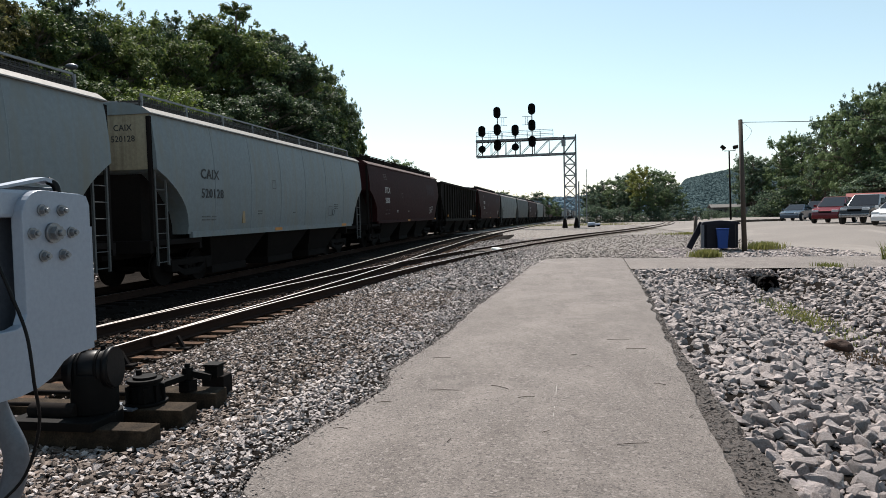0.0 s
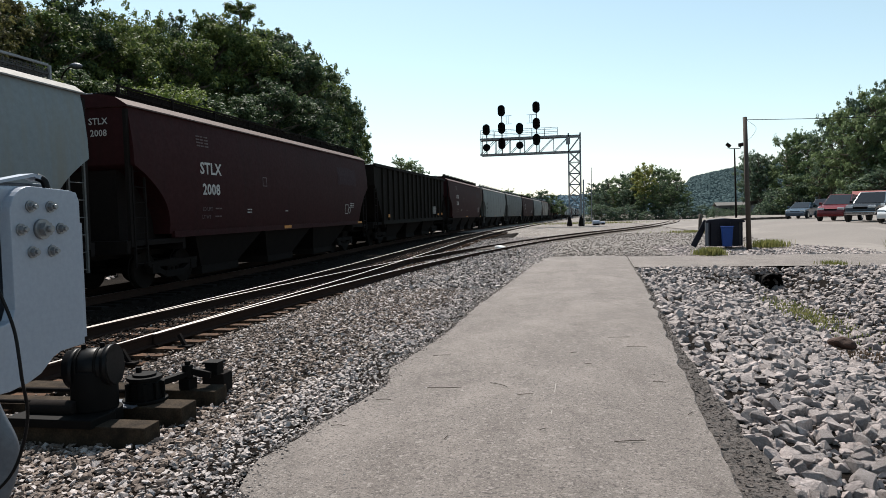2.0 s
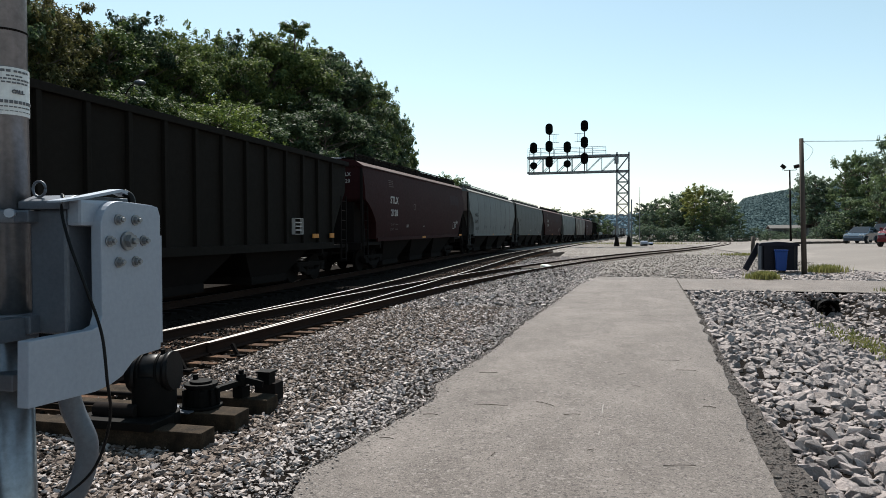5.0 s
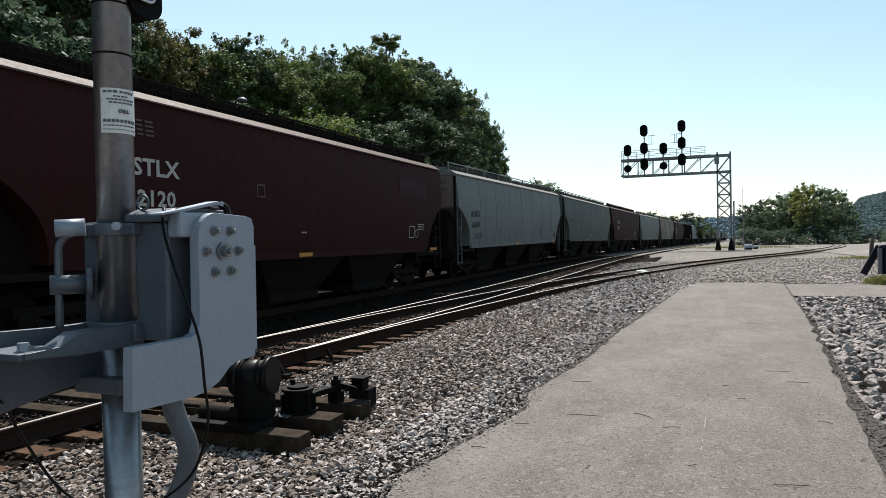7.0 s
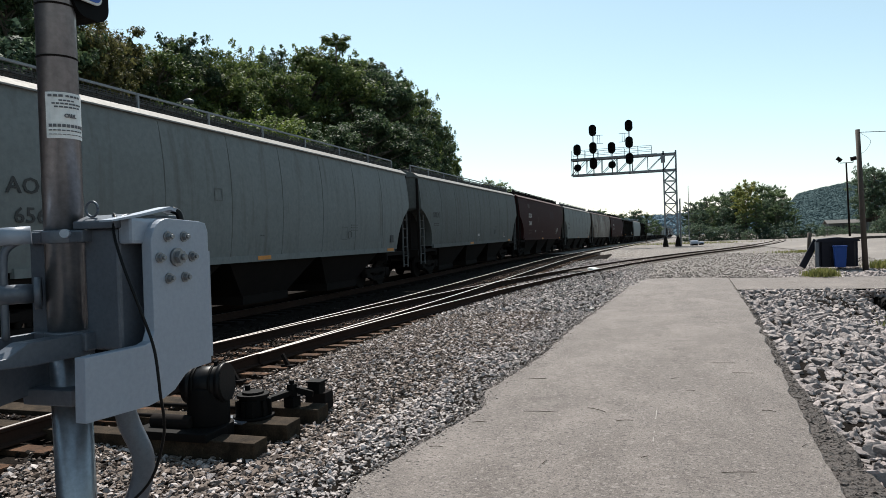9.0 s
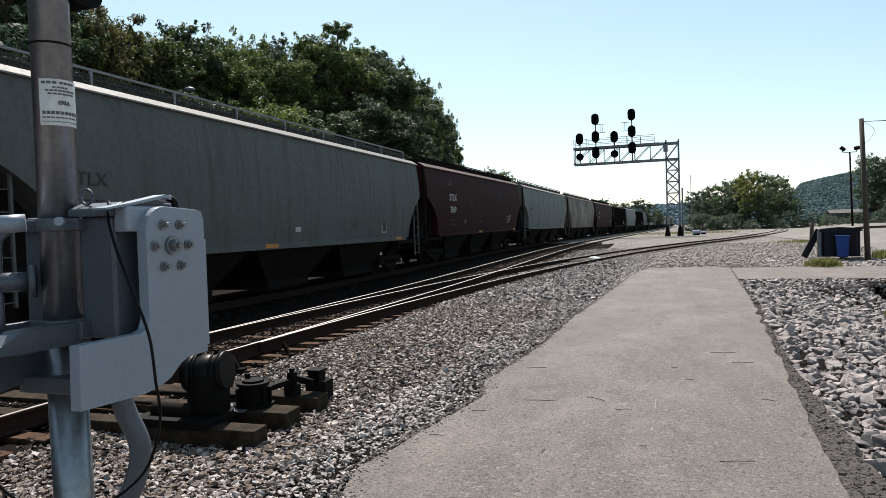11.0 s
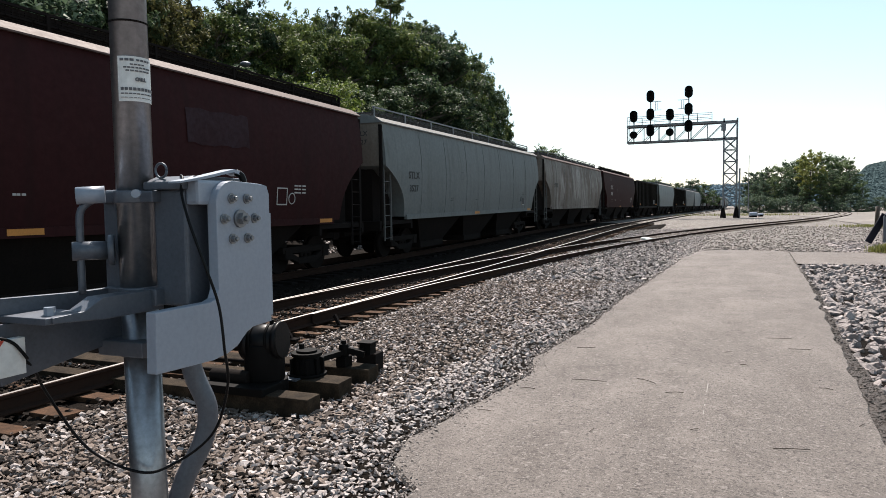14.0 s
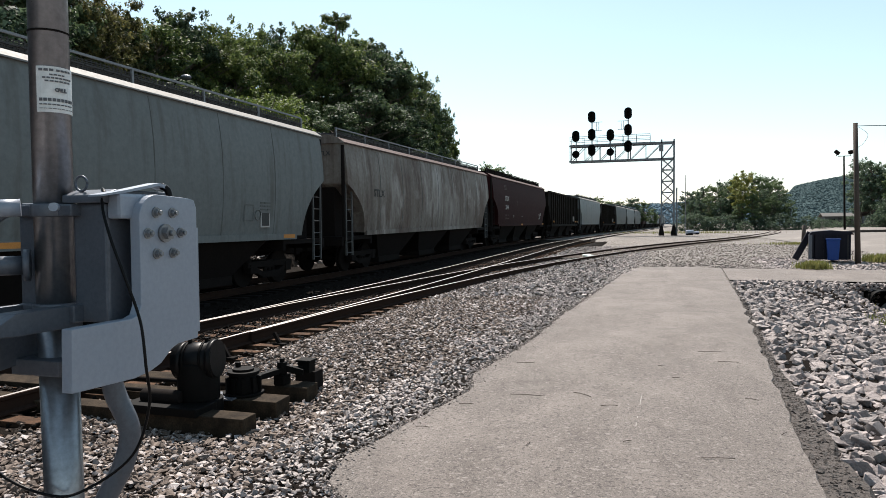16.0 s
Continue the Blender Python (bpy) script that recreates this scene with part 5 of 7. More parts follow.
def sky_line(b, rows):
    """Height of the tree tops over the eye, as a slope, by bearing."""
    for (p, ep), (q, eq) in zip(rows, rows[1:]):
        if b <= q:
            return ep + (eq - ep) * (b - p) / (q - p)
    return rows[-1][1]


def crown_size(me):
    """Height and half width of a crown."""
    co = np.empty(len(me.vertices) * 3, np.float32)
    me.vertices.foreach_get("co", co)
    co = co.reshape(-1, 3)
    return float(np.quantile(co[:, 2], 0.999)), float(np.quantile(np.hypot(co[:, 0], co[:, 1]), 0.97))


SIZES = {}


def topped(meshes, label, x, y, slope, turn, group="", name="tree", slim=1.0):
    """A tree whose top stands at a slope over the eye. Where slope is a skyline, the crown stays under it on both sides."""
    key = meshes[1].name
    if key not in SIZES:
        SIZES[key] = crown_size(meshes[1])
    full, wide = SIZES[key]
    d = math.hypot(x, y)
    if isinstance(slope, tuple):
        rows, k = slope
        b = x / y
        w = 0.55 * wide * slim * (0.3 * d + 4) / full / y
        slope = k * min(sky_line(b, rows), sky_line(b - w * 0.5, rows) * 1.02, sky_line(b + w * 0.5, rows) * 1.02, sky_line(b - w, rows) * 1.10, sky_line(b + w, rows) * 1.10)
    h = max(1.62 + slope * d - land(x, y) + 0.2, 1.5)
    if name != "bush":
        return tree(meshes, label, x, y, h / full * slim, turn, group, 1 / slim, name)
    t = tree(meshes, label, x, y, h / 0.76 / full * slim, turn, group, 1 / slim, name)
    t.location.z -= h * 0.24 / 0.76
    return t


NEAR = [tree_meshes(s, 14.0, 4.4, 14500, 0.178, "leaf") for s in (1, 2, 3)] + [tree_meshes(s, 14.0, 4.0, 14500, 0.178, "leaf_dark") for s in (4, 5)] + [tree_meshes(8, 14.0, 4.2, 14500, 0.178, "leaf_olive")]
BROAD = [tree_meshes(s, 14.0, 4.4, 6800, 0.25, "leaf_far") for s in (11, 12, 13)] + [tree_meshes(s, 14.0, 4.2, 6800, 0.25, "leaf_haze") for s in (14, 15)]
YELLOW = tree_meshes(21, 14.0, 4.4, 9000, 0.25, "leaf_yellow")
BRIGHT = tree_meshes(23, 14.0, 5.6, 14000, 0.17, "leaf_sunlit")
BUSH = [tree_meshes(s, 14.0, 7.5, 5000, 0.36, "leaf_haze", 0.03) for s in (6, 7)]
r = random.Random(5)
WOOD = "leafy green deciduous tree on the wooded slope behind the tracks"
LEFT = [(-9, 0.46), (-2, 0.46), (-1.45, 0.44), (-1.2, 0.40), (-1.06, 0.34), (-0.98, 0.305), (-0.914, 0.288), (-0.852, 0.285), (-0.80, 0.290), (-0.748, 0.289), (-0.709, 0.272), (-0.683, 0.291), (-0.646, 0.294), (-0.62, 0.274), (-0.599, 0.295), (-0.56, 0.300), (-0.527, 0.290), (-0.476, 0.281), (-0.439, 0.265), (-0.403, 0.254), (-0.367, 0.235), (-0.341, 0.216), (-0.315, 0.188), (-0.292, 0.160), (-0.282, 0.132), (-0.271, 0.058), (-0.2, 0.04)]
# far-left trees get darker leaves in place of their shade
for b, x in ((-5.0, -25), (-3.0, -26), (-2.2, -27), (-1.75, -27), (-1.45, -28), (-1.22, -27), (-1.08, -28), (-0.99, -27), (-0.93, -29), (-0.85, -29), (-0.79, -30), (-0.745, -30), (-0.68, -29), (-0.645, -31), (-0.59, -29), (-0.555, -31), (-0.51, -29), (-0.47, -28), (-0.435, -27), (-0.405, -26)):
    topped(NEAR[5 if b in (-0.99, -0.93) else 3 + r.randrange(2) if b < -1.05 else r.randrange(5)] if b > -1.5 else BROAD[3], WOOD, x, x / b, (LEFT, r.uniform(0.92, 1.03)), r.uniform(0, 360), "wooded slope", slim=r.uniform(0.68, 0.95))
for k in range(26):
    b = -0.42 - 0.05 * k - 0.004 * k * k
    x = -38 + r.uniform(-3, 3)
    topped(BROAD[r.randrange(5)], WOOD, x, x / b, (LEFT, r.uniform(0.82, 0.95)), r.uniform(0, 360), "wooded slope")
# left of b = -1.0 the darker leaves again stand in for shade
for k in range(30):
    b = -0.36 - 0.035 * k - 0.004 * k * k
    x = -21.5 + r.uniform(-1.2, 1.2)
    topped((NEAR if b > -1.25 else BROAD)[r.randrange(5) if b > -1.0 else 3 + r.randrange(2)], WOOD, x, x / b, (LEFT, r.uniform(0.55, 0.78)), r.uniform(0, 360), "wooded slope")
for k in range(18):
    y = 4 + 4.2 * k
    topped(BUSH[k % 2], "green undergrowth bush at the foot of the wooded slope", -18.6 + r.uniform(-0.6, 0.6), y, r.uniform(0.03, 0.06), r.uniform(0, 360), "undergrowth", name="bush")
for b, x, f, slim in ((-0.545, -30, 1.0, 0.8), (-0.50, -33, 1.0, 0.9), (-0.47, -30, 1.02, 0.8), (-0.45, -33, 1.0, 0.9), (-0.425, -30, 1.0, 0.8), (-0.405, -28, 0.98, 0.7), (-0.39, -30, 1.02, 0.7), (-0.375, -28, 0.98, 0.65), (-0.36, -30, 1.02, 0.6), (-0.35, -29, 0.97, 0.6), (-0.335, -29, 1.0, 0.55), (-0.325, -31, 0.98, 0.5), (-0.316, -30, 1.0, 0.45), (-0.308, -31, 1.0, 0.40), (-0.33, -29, 0.7, 0.6), (-0.345, -27, 0.72, 0.7), (-0.365, -26, 0.75, 0.7), (-0.315, -28, 0.72, 0.5), (-0.39, -25, 0.75, 0.7), (-0.60, -32, 1.0, 0.7), (-0.66, -31, 1.0, 0.7), (-0.70, -31, 0.98, 0.8), (-0.76, -32, 1.0, 0.8), (-0.83, -31, 0.98, 0.8), (-0.97, -30, 0.98, 0.9), (-1.15, -30, 0.97, 0.9)):
    topped(NEAR[r.randrange(5)], WOOD, x, x / b, (LEFT, f), r.uniform(0, 360), "wooded slope", slim=slim)
# a lower tree, full sun put into its lighter leaves, and a thin one whose plume of leaves stands over the rest
topped(BRIGHT, "bright yellow-green young tree in the sun behind the train", -20.2, 20.2 / 0.63, 0.196, 30, "wooded slope")
rng = np.random.default_rng(40)
plume = thing("tree", "thin tree whose feathery top stands above the wood", "tree", pose(-28.5, 28.5 / 0.497, land(-28.5, 57) - 0.2), "wooded slope")
bm = bmesh.new()
PLUME_TOP = 1.62 + 0.312 * 63.5 - land(-28.5, 57) + 0.2
tube(bm, spline([(0, 0, 0), (0.3, 0.1, PLUME_TOP * 0.5), (0.0, 0, PLUME_TOP * 0.86), (0.15, 0, PLUME_TOP * 0.95)], 5), 0.07, 6)
verts, faces = [], []
for k in range(13):
    a = k * 2.4
    end = Vector((1.15 * math.cos(a), 1.15 * math.sin(a), PLUME_TOP * 0.96 + rng.uniform(-0.5, 0.5)))
    tube(bm, spline([(0.1, 0, PLUME_TOP * 0.92), (0.6 * math.cos(a), 0.6 * math.sin(a), end.z + 0.2), end], 4), 0.02, 4)
    for u in (0.45, 0.65, 0.85, 1.0):
        c = Vector((0.1, 0, PLUME_TOP * 0.95)).lerp(end, u)
        leaves(verts, faces, (c.x, c.y, c.z - 0.12 * u), (0.32, 0.32, 0.26), 46, 0.13, rng)
part("trunk", bm, M["bark"], plume)
part("crown", raw("crown", verts, faces, M["leaf"]), None, plume)
FAR = "distant green tree beyond the bend of the tracks"
for b, d, s in ((-0.242, 105, 0.090), (-0.226, 108, 0.080), (-0.10, 190, 0.040), (-0.085, 185, 0.040), (-0.055, 190, 0.034), (-0.036, 180, 0.037), (-0.022, 185, 0.032), (-0.07, 195, 0.034), (-0.008, 190, 0.022)):
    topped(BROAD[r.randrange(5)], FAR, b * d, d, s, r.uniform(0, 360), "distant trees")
RIGHT = [(0.03, 0.036), (0.037, 0.044), (0.064, 0.050), (0.088, 0.058), (0.111, 0.068), (0.134, 0.063), (0.148, 0.058), (0.16, 0.040), (0.19, 0.028), (0.23, 0.030), (0.238, 0.072), (0.250, 0.080), (0.270, 0.076), (0.281, 0.070), (0.288, 0.090), (0.300, 0.105), (0.320, 0.105), (0.337, 0.100), (0.350, 0.122), (0.369, 0.133), (0.388, 0.137), (0.404, 0.147), (0.420, 0.150), (0.436, 0.157), (0.6, 0.165), (1.5, 0.165)]
GROVE = "green deciduous tree at the far edge of the yard"
for b, d, k in ((0.038, 150, 4), (0.049, 155, 0), (0.060, 152, 4), (0.074, 150, 1), (0.088, 155, 3), (0.099, 148, 2), (0.124, 150, 0), (0.136, 155, 4), (0.147, 152, 1)):
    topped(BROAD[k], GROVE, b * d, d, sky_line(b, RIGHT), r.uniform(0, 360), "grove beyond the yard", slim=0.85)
topped(YELLOW, "tree with yellowing leaves in the grove", 0.108 * 141, 141, 0.070, 40, "grove beyond the yard", slim=0.72)
for b, d, f, k in ((0.042, 146, 0.72, 4), (0.054, 144, 0.66, 3), (0.066, 146, 0.72, 0), (0.080, 144, 0.62, 4), (0.093, 145, 0.7, 3), (0.104, 139, 0.42, 1), (0.120, 140, 0.60, 0), (0.131, 144, 0.70, 3), (0.143, 142, 0.62, 2), (0.154, 144, 0.85, 4), (0.166, 142, 0.75, 1)):
    topped(BROAD[k], GROVE, b * d, d, sky_line(b, RIGHT) * f, 75 * k + 900 * b, "grove beyond the yard", slim=0.8)
for k in range(20):
    b = 0.04 + 0.0105 * k + r.uniform(-0.004, 0.004)
    d = 140 + r.uniform(-7, 8)
    topped(BUSH[k % 2], "green bushes along the yard's far edge", b * d, d, r.uniform(0.001, 0.015), r.uniform(0, 360), "far bushes", name="bush")
LOT_TREE = "tall green tree behind the parking lot"
for b, d, k, f, slim in ((0.249, 132, 3, 1, 0.75), (0.262, 128, 4, 0.95, 0.8), (0.273, 132, 3, 0.95, 0.7), (0.297, 124, 1, 0.97, 0.62), (0.309, 126, 0, 1.0, 0.7), (0.324, 128, 4, 0.98, 0.7), (0.337, 112, 2, 0.98, 0.6), (0.352, 110, 3, 1.0, 0.6), (0.366, 100, 0, 1.0, 0.62), (0.381, 96, 2, 0.9, 0.62), (0.392, 104, 3, 1.03, 0.6), (0.410, 97, 1, 1.0, 0.6), (0.424, 106, 4, 1.03, 0.62), (0.438, 93, 0, 0.92, 0.66), (0.452, 97, 2, 1.0, 0.7), (0.475, 96, 4, 1, 0.8), (0.5, 95, 1, 1, 0.9), (0.56, 95, 0, 1, 1), (0.65, 92, 3, 1, 1), (0.8, 90, 1, 1, 1)):
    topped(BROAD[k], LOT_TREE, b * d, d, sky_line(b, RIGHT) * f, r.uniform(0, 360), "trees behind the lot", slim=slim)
for k in range(16):
    b = 0.285 + 0.021 * k
    d = (118 if b < 0.37 else 92) + r.uniform(-2, 2)
    topped(BROAD[k % 5] if k % 2 else BUSH[k % 4 // 2], "leafy undergrowth behind the parking lot", b * d, d, r.uniform(0.03, 0.075), r.uniform(0, 360), "trees behind the lot", name="bush")
for b, d, s in ((0.205, 122, 0.006), (0.222, 126, 0.002), (0.238, 120, 0.010), (0.262, 124, 0.008), (0.276, 122, 0.014)):
    topped(BUSH[0], "low bushes before the houses beyond the lot", b * d, d, s, r.uniform(0, 360), "far bushes", name="bush")

# far hills, wooded
rng = np.random.default_rng(3)


def ridge(name, rows, d, depth, material, label, count, size):
    """A far hill: a ridge that follows bearing and slope, covered with crowns."""
    verts, faces, n = [], [], 24
    for i in range(61):
        b = rows[0][0] + (rows[-1][0] - rows[0][0]) * i / 60
        h = 1.62 + sky_line(b, rows) * d
        for j in range(n + 1):
            u = j / n
            dd = d - depth * (1 - u)
            verts.append((b * dd, dd, h * smooth(0, 1, u) * 0.98 - 0.5))
    for i in range(60):
        for j in range(n):
            a = i * (n + 1) + j
            faces.append((a, a + n + 1, a + n + 2, a + 1))
    hill = new(name, raw(name, verts, faces, material, True))
    tagged(hill, label, "hill", kind="structure")
    out = []
    for _ in range(count):
        b = rows[0][0] + (rows[-1][0] - rows[0][0]) * rng.random()
        u = rng.random() ** 0.8
        dd = d - depth * (1 - u)
        out.append((b * dd, dd, (1.62 + sky_line(b, rows) * d) * smooth(0, 1, u) * 0.98 - 0.5))
    p = np.array(out)
    scatter("hill_woods", p, rng.uniform(size * 0.6, size * 1.3, len(p)), material, rng, "woods covering the far hill", "woods", hill, True, points=12, flat=0.85, block=1.0)


# haze put into both wood colours, bluer and paler for the farther ridge
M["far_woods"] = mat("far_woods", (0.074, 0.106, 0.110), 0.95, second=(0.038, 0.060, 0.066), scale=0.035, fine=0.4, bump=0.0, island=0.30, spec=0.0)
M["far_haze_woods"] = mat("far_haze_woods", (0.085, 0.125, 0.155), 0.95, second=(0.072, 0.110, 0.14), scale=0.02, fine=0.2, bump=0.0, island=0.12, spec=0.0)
ridge("hill_right", [(0.12, 0.020), (0.165, 0.040), (0.172, 0.048), (0.198, 0.054), (0.221, 0.058), (0.243, 0.060), (0.30, 0.064), (0.45, 0.066)], 620, 330, M["far_woods"], "wooded green hill beyond the yard, blued for haze", 19000, 1.15)
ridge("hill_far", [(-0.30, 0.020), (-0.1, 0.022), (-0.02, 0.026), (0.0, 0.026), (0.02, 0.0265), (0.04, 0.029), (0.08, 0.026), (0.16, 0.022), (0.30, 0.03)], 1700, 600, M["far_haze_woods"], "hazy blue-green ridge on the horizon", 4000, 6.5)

# ---- crossing gate by the path ----
M["gate_plate"] = mat("gate_plate", (0.262, 0.300, 0.362), 0.42, 0.1, second=(0.212, 0.245, 0.298), scale=3, fine=50, amount=0.35, bump=0.05, spots=(0.22, 0.22, 0.22), spot_scale=14, spot_edge=0.76)
M["gate_steel"] = mat("gate_steel", (0.100, 0.114, 0.140), 0.45, 0.3, second=(0.062, 0.070, 0.086), scale=6, fine=60, amount=0.5, bump=0.08, spots=(0.10, 0.09, 0.08), spot_scale=9, spot_edge=0.7)
M["bolt"] = mat("bolt", (0.24, 0.25, 0.265), 0.4, 0.5, second=(0.14, 0.145, 0.155), scale=30, fine=90, bump=0.05)
M["gate_mast"] = mat("gate_mast", (0.31, 0.325, 0.355), 0.34, 0.85, second=(0.17, 0.178, 0.192), scale=5, fine=40, amount=0.5, bump=0.05, streaks=(0.13, 0.13, 0.134), spots=(0.07, 0.068, 0.066), spot_scale=5, spot_edge=0.70)
M["blue_plate"] = mat("blue_plate", (0.012, 0.07, 0.35), 0.4, second=(0.012, 0.06, 0.30), bump=0.0)
M["notice_ink"] = mat("notice_ink", (0.09, 0.09, 0.10), 0.7, second=(0.16, 0.16, 0.17), scale=30, fine=120, bump=0.0)
M["white_paint"] = mat("white_paint", (0.70, 0.70, 0.69), 0.5, second=(0.58, 0.58, 0.56), bump=0.0)
M["red_paint"] = mat("red_paint", (0.58, 0.075, 0.035), 0.5, second=(0.42, 0.035, 0.025), bump=0.0)
M["rubber"] = mat("rubber", (0.004, 0.004, 0.005), 0.42, spec=0.12, second=(0.008, 0.008, 0.008), bump=0.05)

gate = thing("crossing_gate", "grey steel crossing gate mechanism on a galvanized mast", "crossing gate")
MX, MY, MR = -2.150, 1.985, 0.069
bm = bmesh.new()
rod(bm, (MX + 0.03, MY, -0.45), (MX, MY, 1.28), MR, 24)
rod(bm, (MX, MY, 1.28), (MX - 0.015, MY, 5.2), MR, 24)
part("mast", bm, M["gate_mast"], gate)


def extrude(bm, outline, axis_a, axis_b, normal, t0, t1):
    """A flat outline in the plane of two axes, drawn out along a third between t0 and t1."""
    a, b, n = Vector(axis_a), Vector(axis_b), Vector(normal)
    r0 = [bm.verts.new(a * u + b * v + n * t0) for u, v in outline]
    r1 = [bm.verts.new(a * u + b * v + n * t1) for u, v in outline]
    k = len(outline)
    for i in range(k):
        bm.faces.new((r0[i], r0[(i + 1) % k], r1[(i + 1) % k], r1[i]))
    bm.faces.new(r0[::-1])
    bm.faces.new(r1)


XP = -1.80
arc = [(2.135 - 0.095 * math.cos(a), 1.655 + 0.095 * math.sin(a)) for a in np.linspace(0, math.pi / 2, 8)]
outline = [(1.715, 1.07), (1.72, 1.285), (1.99, 1.285), (2.025, 1.295), (2.04, 1.33)] + arc + [(2.32, 1.742), (2.355, 1.735), (2.37, 1.70), (2.365, 1.155), (2.24, 1.15), (2.20, 1.135), (2.14, 1.09), (2.08, 1.07), (2.0, 1.06)]
bm = bmesh.new()
extrude(bm, outline, (0, 1, 0), (0, 0, 1), (1, 0, 0), XP - 0.045, XP)
plate_part = part("mounting_plate", bm, M["gate_plate"], gate, "flat grey plate with seven bolt heads", bevel=0.004)
bm = bmesh.new()
box(bm, XP - 0.03, XP - 0.006, 2.36, 2.385, 1.18, 1.62)
part("plate_edge", bm, M["gate_plate"], gate)
HUB = (2.172, 1.60)
for k in range(6):
    a = k * math.tau / 6
    bm = bmesh.new()
    y, z = HUB[0] + 0.092 * math.cos(a), HUB[1] + 0.092 * math.sin(a)
    rod(bm, (XP, y, z), (XP + 0.006, y, z), 0.021, 14)
    rod(bm, (XP + 0.006, y, z), (XP + 0.020, y, z), 0.0155, 6)
    rod(bm, (XP + 0.020, y, z), (XP + 0.030, y, z), 0.008, 8)
    part("bolt", bm, M["bolt"], plate_part)
bm = bmesh.new()
rod(bm, (XP, *HUB), (XP + 0.012, *HUB), 0.036, 20)
rod(bm, (XP + 0.012, *HUB), (XP + 0.032, *HUB), 0.026, 6)
rod(bm, (XP + 0.032, *HUB), (XP + 0.048, *HUB), 0.012, 10)
part("shaft_nut", bm, M["bolt"], plate_part)
# housing, with its sloping lid, rib and handle
bm = bmesh.new()
box(bm, -2.06, -1.90, 1.985, 2.32, 1.265, 1.715)
housing = part("housing", bm, M["gate_steel"], gate, "blue-grey cast housing", bevel=0.012)
bm = bmesh.new()
box(bm, -1.905, -1.852, 2.10, 2.33, 1.20, 1.66)
part("inner_housing", bm, M["gate_steel"], gate, bevel=0.01)
bm = bmesh.new()
extrude(bm, [(1.955, 1.715), (1.955, 1.745), (2.02, 1.768), (2.33, 1.768), (2.33, 1.715)], (0, 1, 0), (0, 0, 1), (1, 0, 0), -2.08, -1.885)
part("lid", bm, M["gate_steel"], gate, bevel=0.006)
bm = bmesh.new()
box(bm, -1.90, -1.835, 1.985, 2.20, 1.655, 1.752)
part("junction_cover", bm, M["gate_plate"], gate, "pale ridged cover", bevel=0.014)
bm = bmesh.new()
extrude(bm, [(1.90, 1.742), (2.03, 1.765), (2.20, 1.800), (2.245, 1.792), (2.25, 1.775), (2.20, 1.788), (2.03, 1.755), (1.90, 1.735)], (0, 1, 0), (0, 0, 1), (1, 0, 0), -1.90, -1.842)
part("cover_strap", bm, M["gate_plate"], gate)
bm = bmesh.new()
tube(bm, spline([(-1.86, 2.23, 1.79), (-1.845, 2.25, 1.775), (-1.84, 2.255, 1.74), (-1.845, 2.25, 1.715)], 4), 0.014, 8)
part("handle", bm, M["rubber"], gate)
bm = bmesh.new()
tube(bm, [(-2.02 + 0.028 * math.cos(a), 1.99, 1.79 + 0.028 * math.sin(a)) for a in np.linspace(0, math.tau, 15)], 0.005, 6)
part("lifting_eye", bm, M["gate_steel"], gate)
# clamps round the mast and the parts on its far side
for z, w in ((1.69, 0.05), (1.30, 0.075)):
    bm = bmesh.new()
    rod(bm, (MX, MY, z - w / 2), (MX, MY, z + w / 2), MR + 0.012, 24)
    box(bm, MX - 0.14, MX + 0.13, MY - 0.045, MY + 0.045, z - w * 0.45, z + w * 0.45)
    part("mast_clamp", bm, M["gate_steel"], gate, bevel=0.006)
bm = bmesh.new()
rod(bm, (-2.05, 1.90, 1.70), (-2.035, 1.875, 1.70), 0.016, 12)
part("clamp_bolt", bm, M["gate_plate"], gate)
bm = bmesh.new()
rod(bm, (-2.268, 1.813, 1.695), (-2.20, 1.885, 1.70), 0.033, 18)
part("counter_shaft", bm, M["gate_plate"], gate)
bm = bmesh.new()
tube(bm, spline([(-2.235, 1.86, 1.68), (-2.265, 1.83, 1.64), (-2.27, 1.825, 1.55), (-2.27, 1.825, 1.32)], 5), 0.014, 8)
part("drop_link", bm, M["gate_steel"], gate)
bm = bmesh.new()
rod(bm, (-2.285, 1.80, 1.485), (-2.20, 1.90, 1.485), 0.036, 18)
rod(bm, (-2.205, 1.895, 1.485), (-2.19, 1.91, 1.485), 0.06, 18)
part("side_knob", bm, M["gate_steel"], gate)
bm = bmesh.new()
box(bm, -2.30, -2.14, 1.96, 2.25, 1.25, 1.72)
part("rear_housing", bm, M["gate_steel"], gate, bevel=0.012)
bm = bmesh.new()  # bracket under the clamps, widening to the gate arm
extrude(bm, [(1.44, 1.345), (1.80, 1.33), (2.0, 1.33), (2.0, 1.255), (1.75, 1.255), (1.66, 1.27), (1.44, 1.28)], (0, 1, 0), (0, 0, 1), (1, 0, 0), -2.30, -2.27)
extrude(bm, [(1.52, 1.285), (1.64, 1.29), (1.72, 1.33), (2.0, 1.33), (2.0, 1.25), (1.72, 1.25), (1.6, 1.26), (1.52, 1.265)], (0, 1, 0), (0, 0, 1), (1, 0, 0), -2.12, -2.04)
box(bm, -2.28, -2.05, 1.50, 1.68, 1.262, 1.285)
part("arm_bracket", bm, M["gate_steel"], gate, bevel=0.003)
bm = bmesh.new()
rod(bm, (-2.10, 1.555, 1.28), (-2.10, 1.555, 1.315), 0.018, 6)
part("bracket_bolt", bm, M["gate_plate"], gate)
bm = bmesh.new()
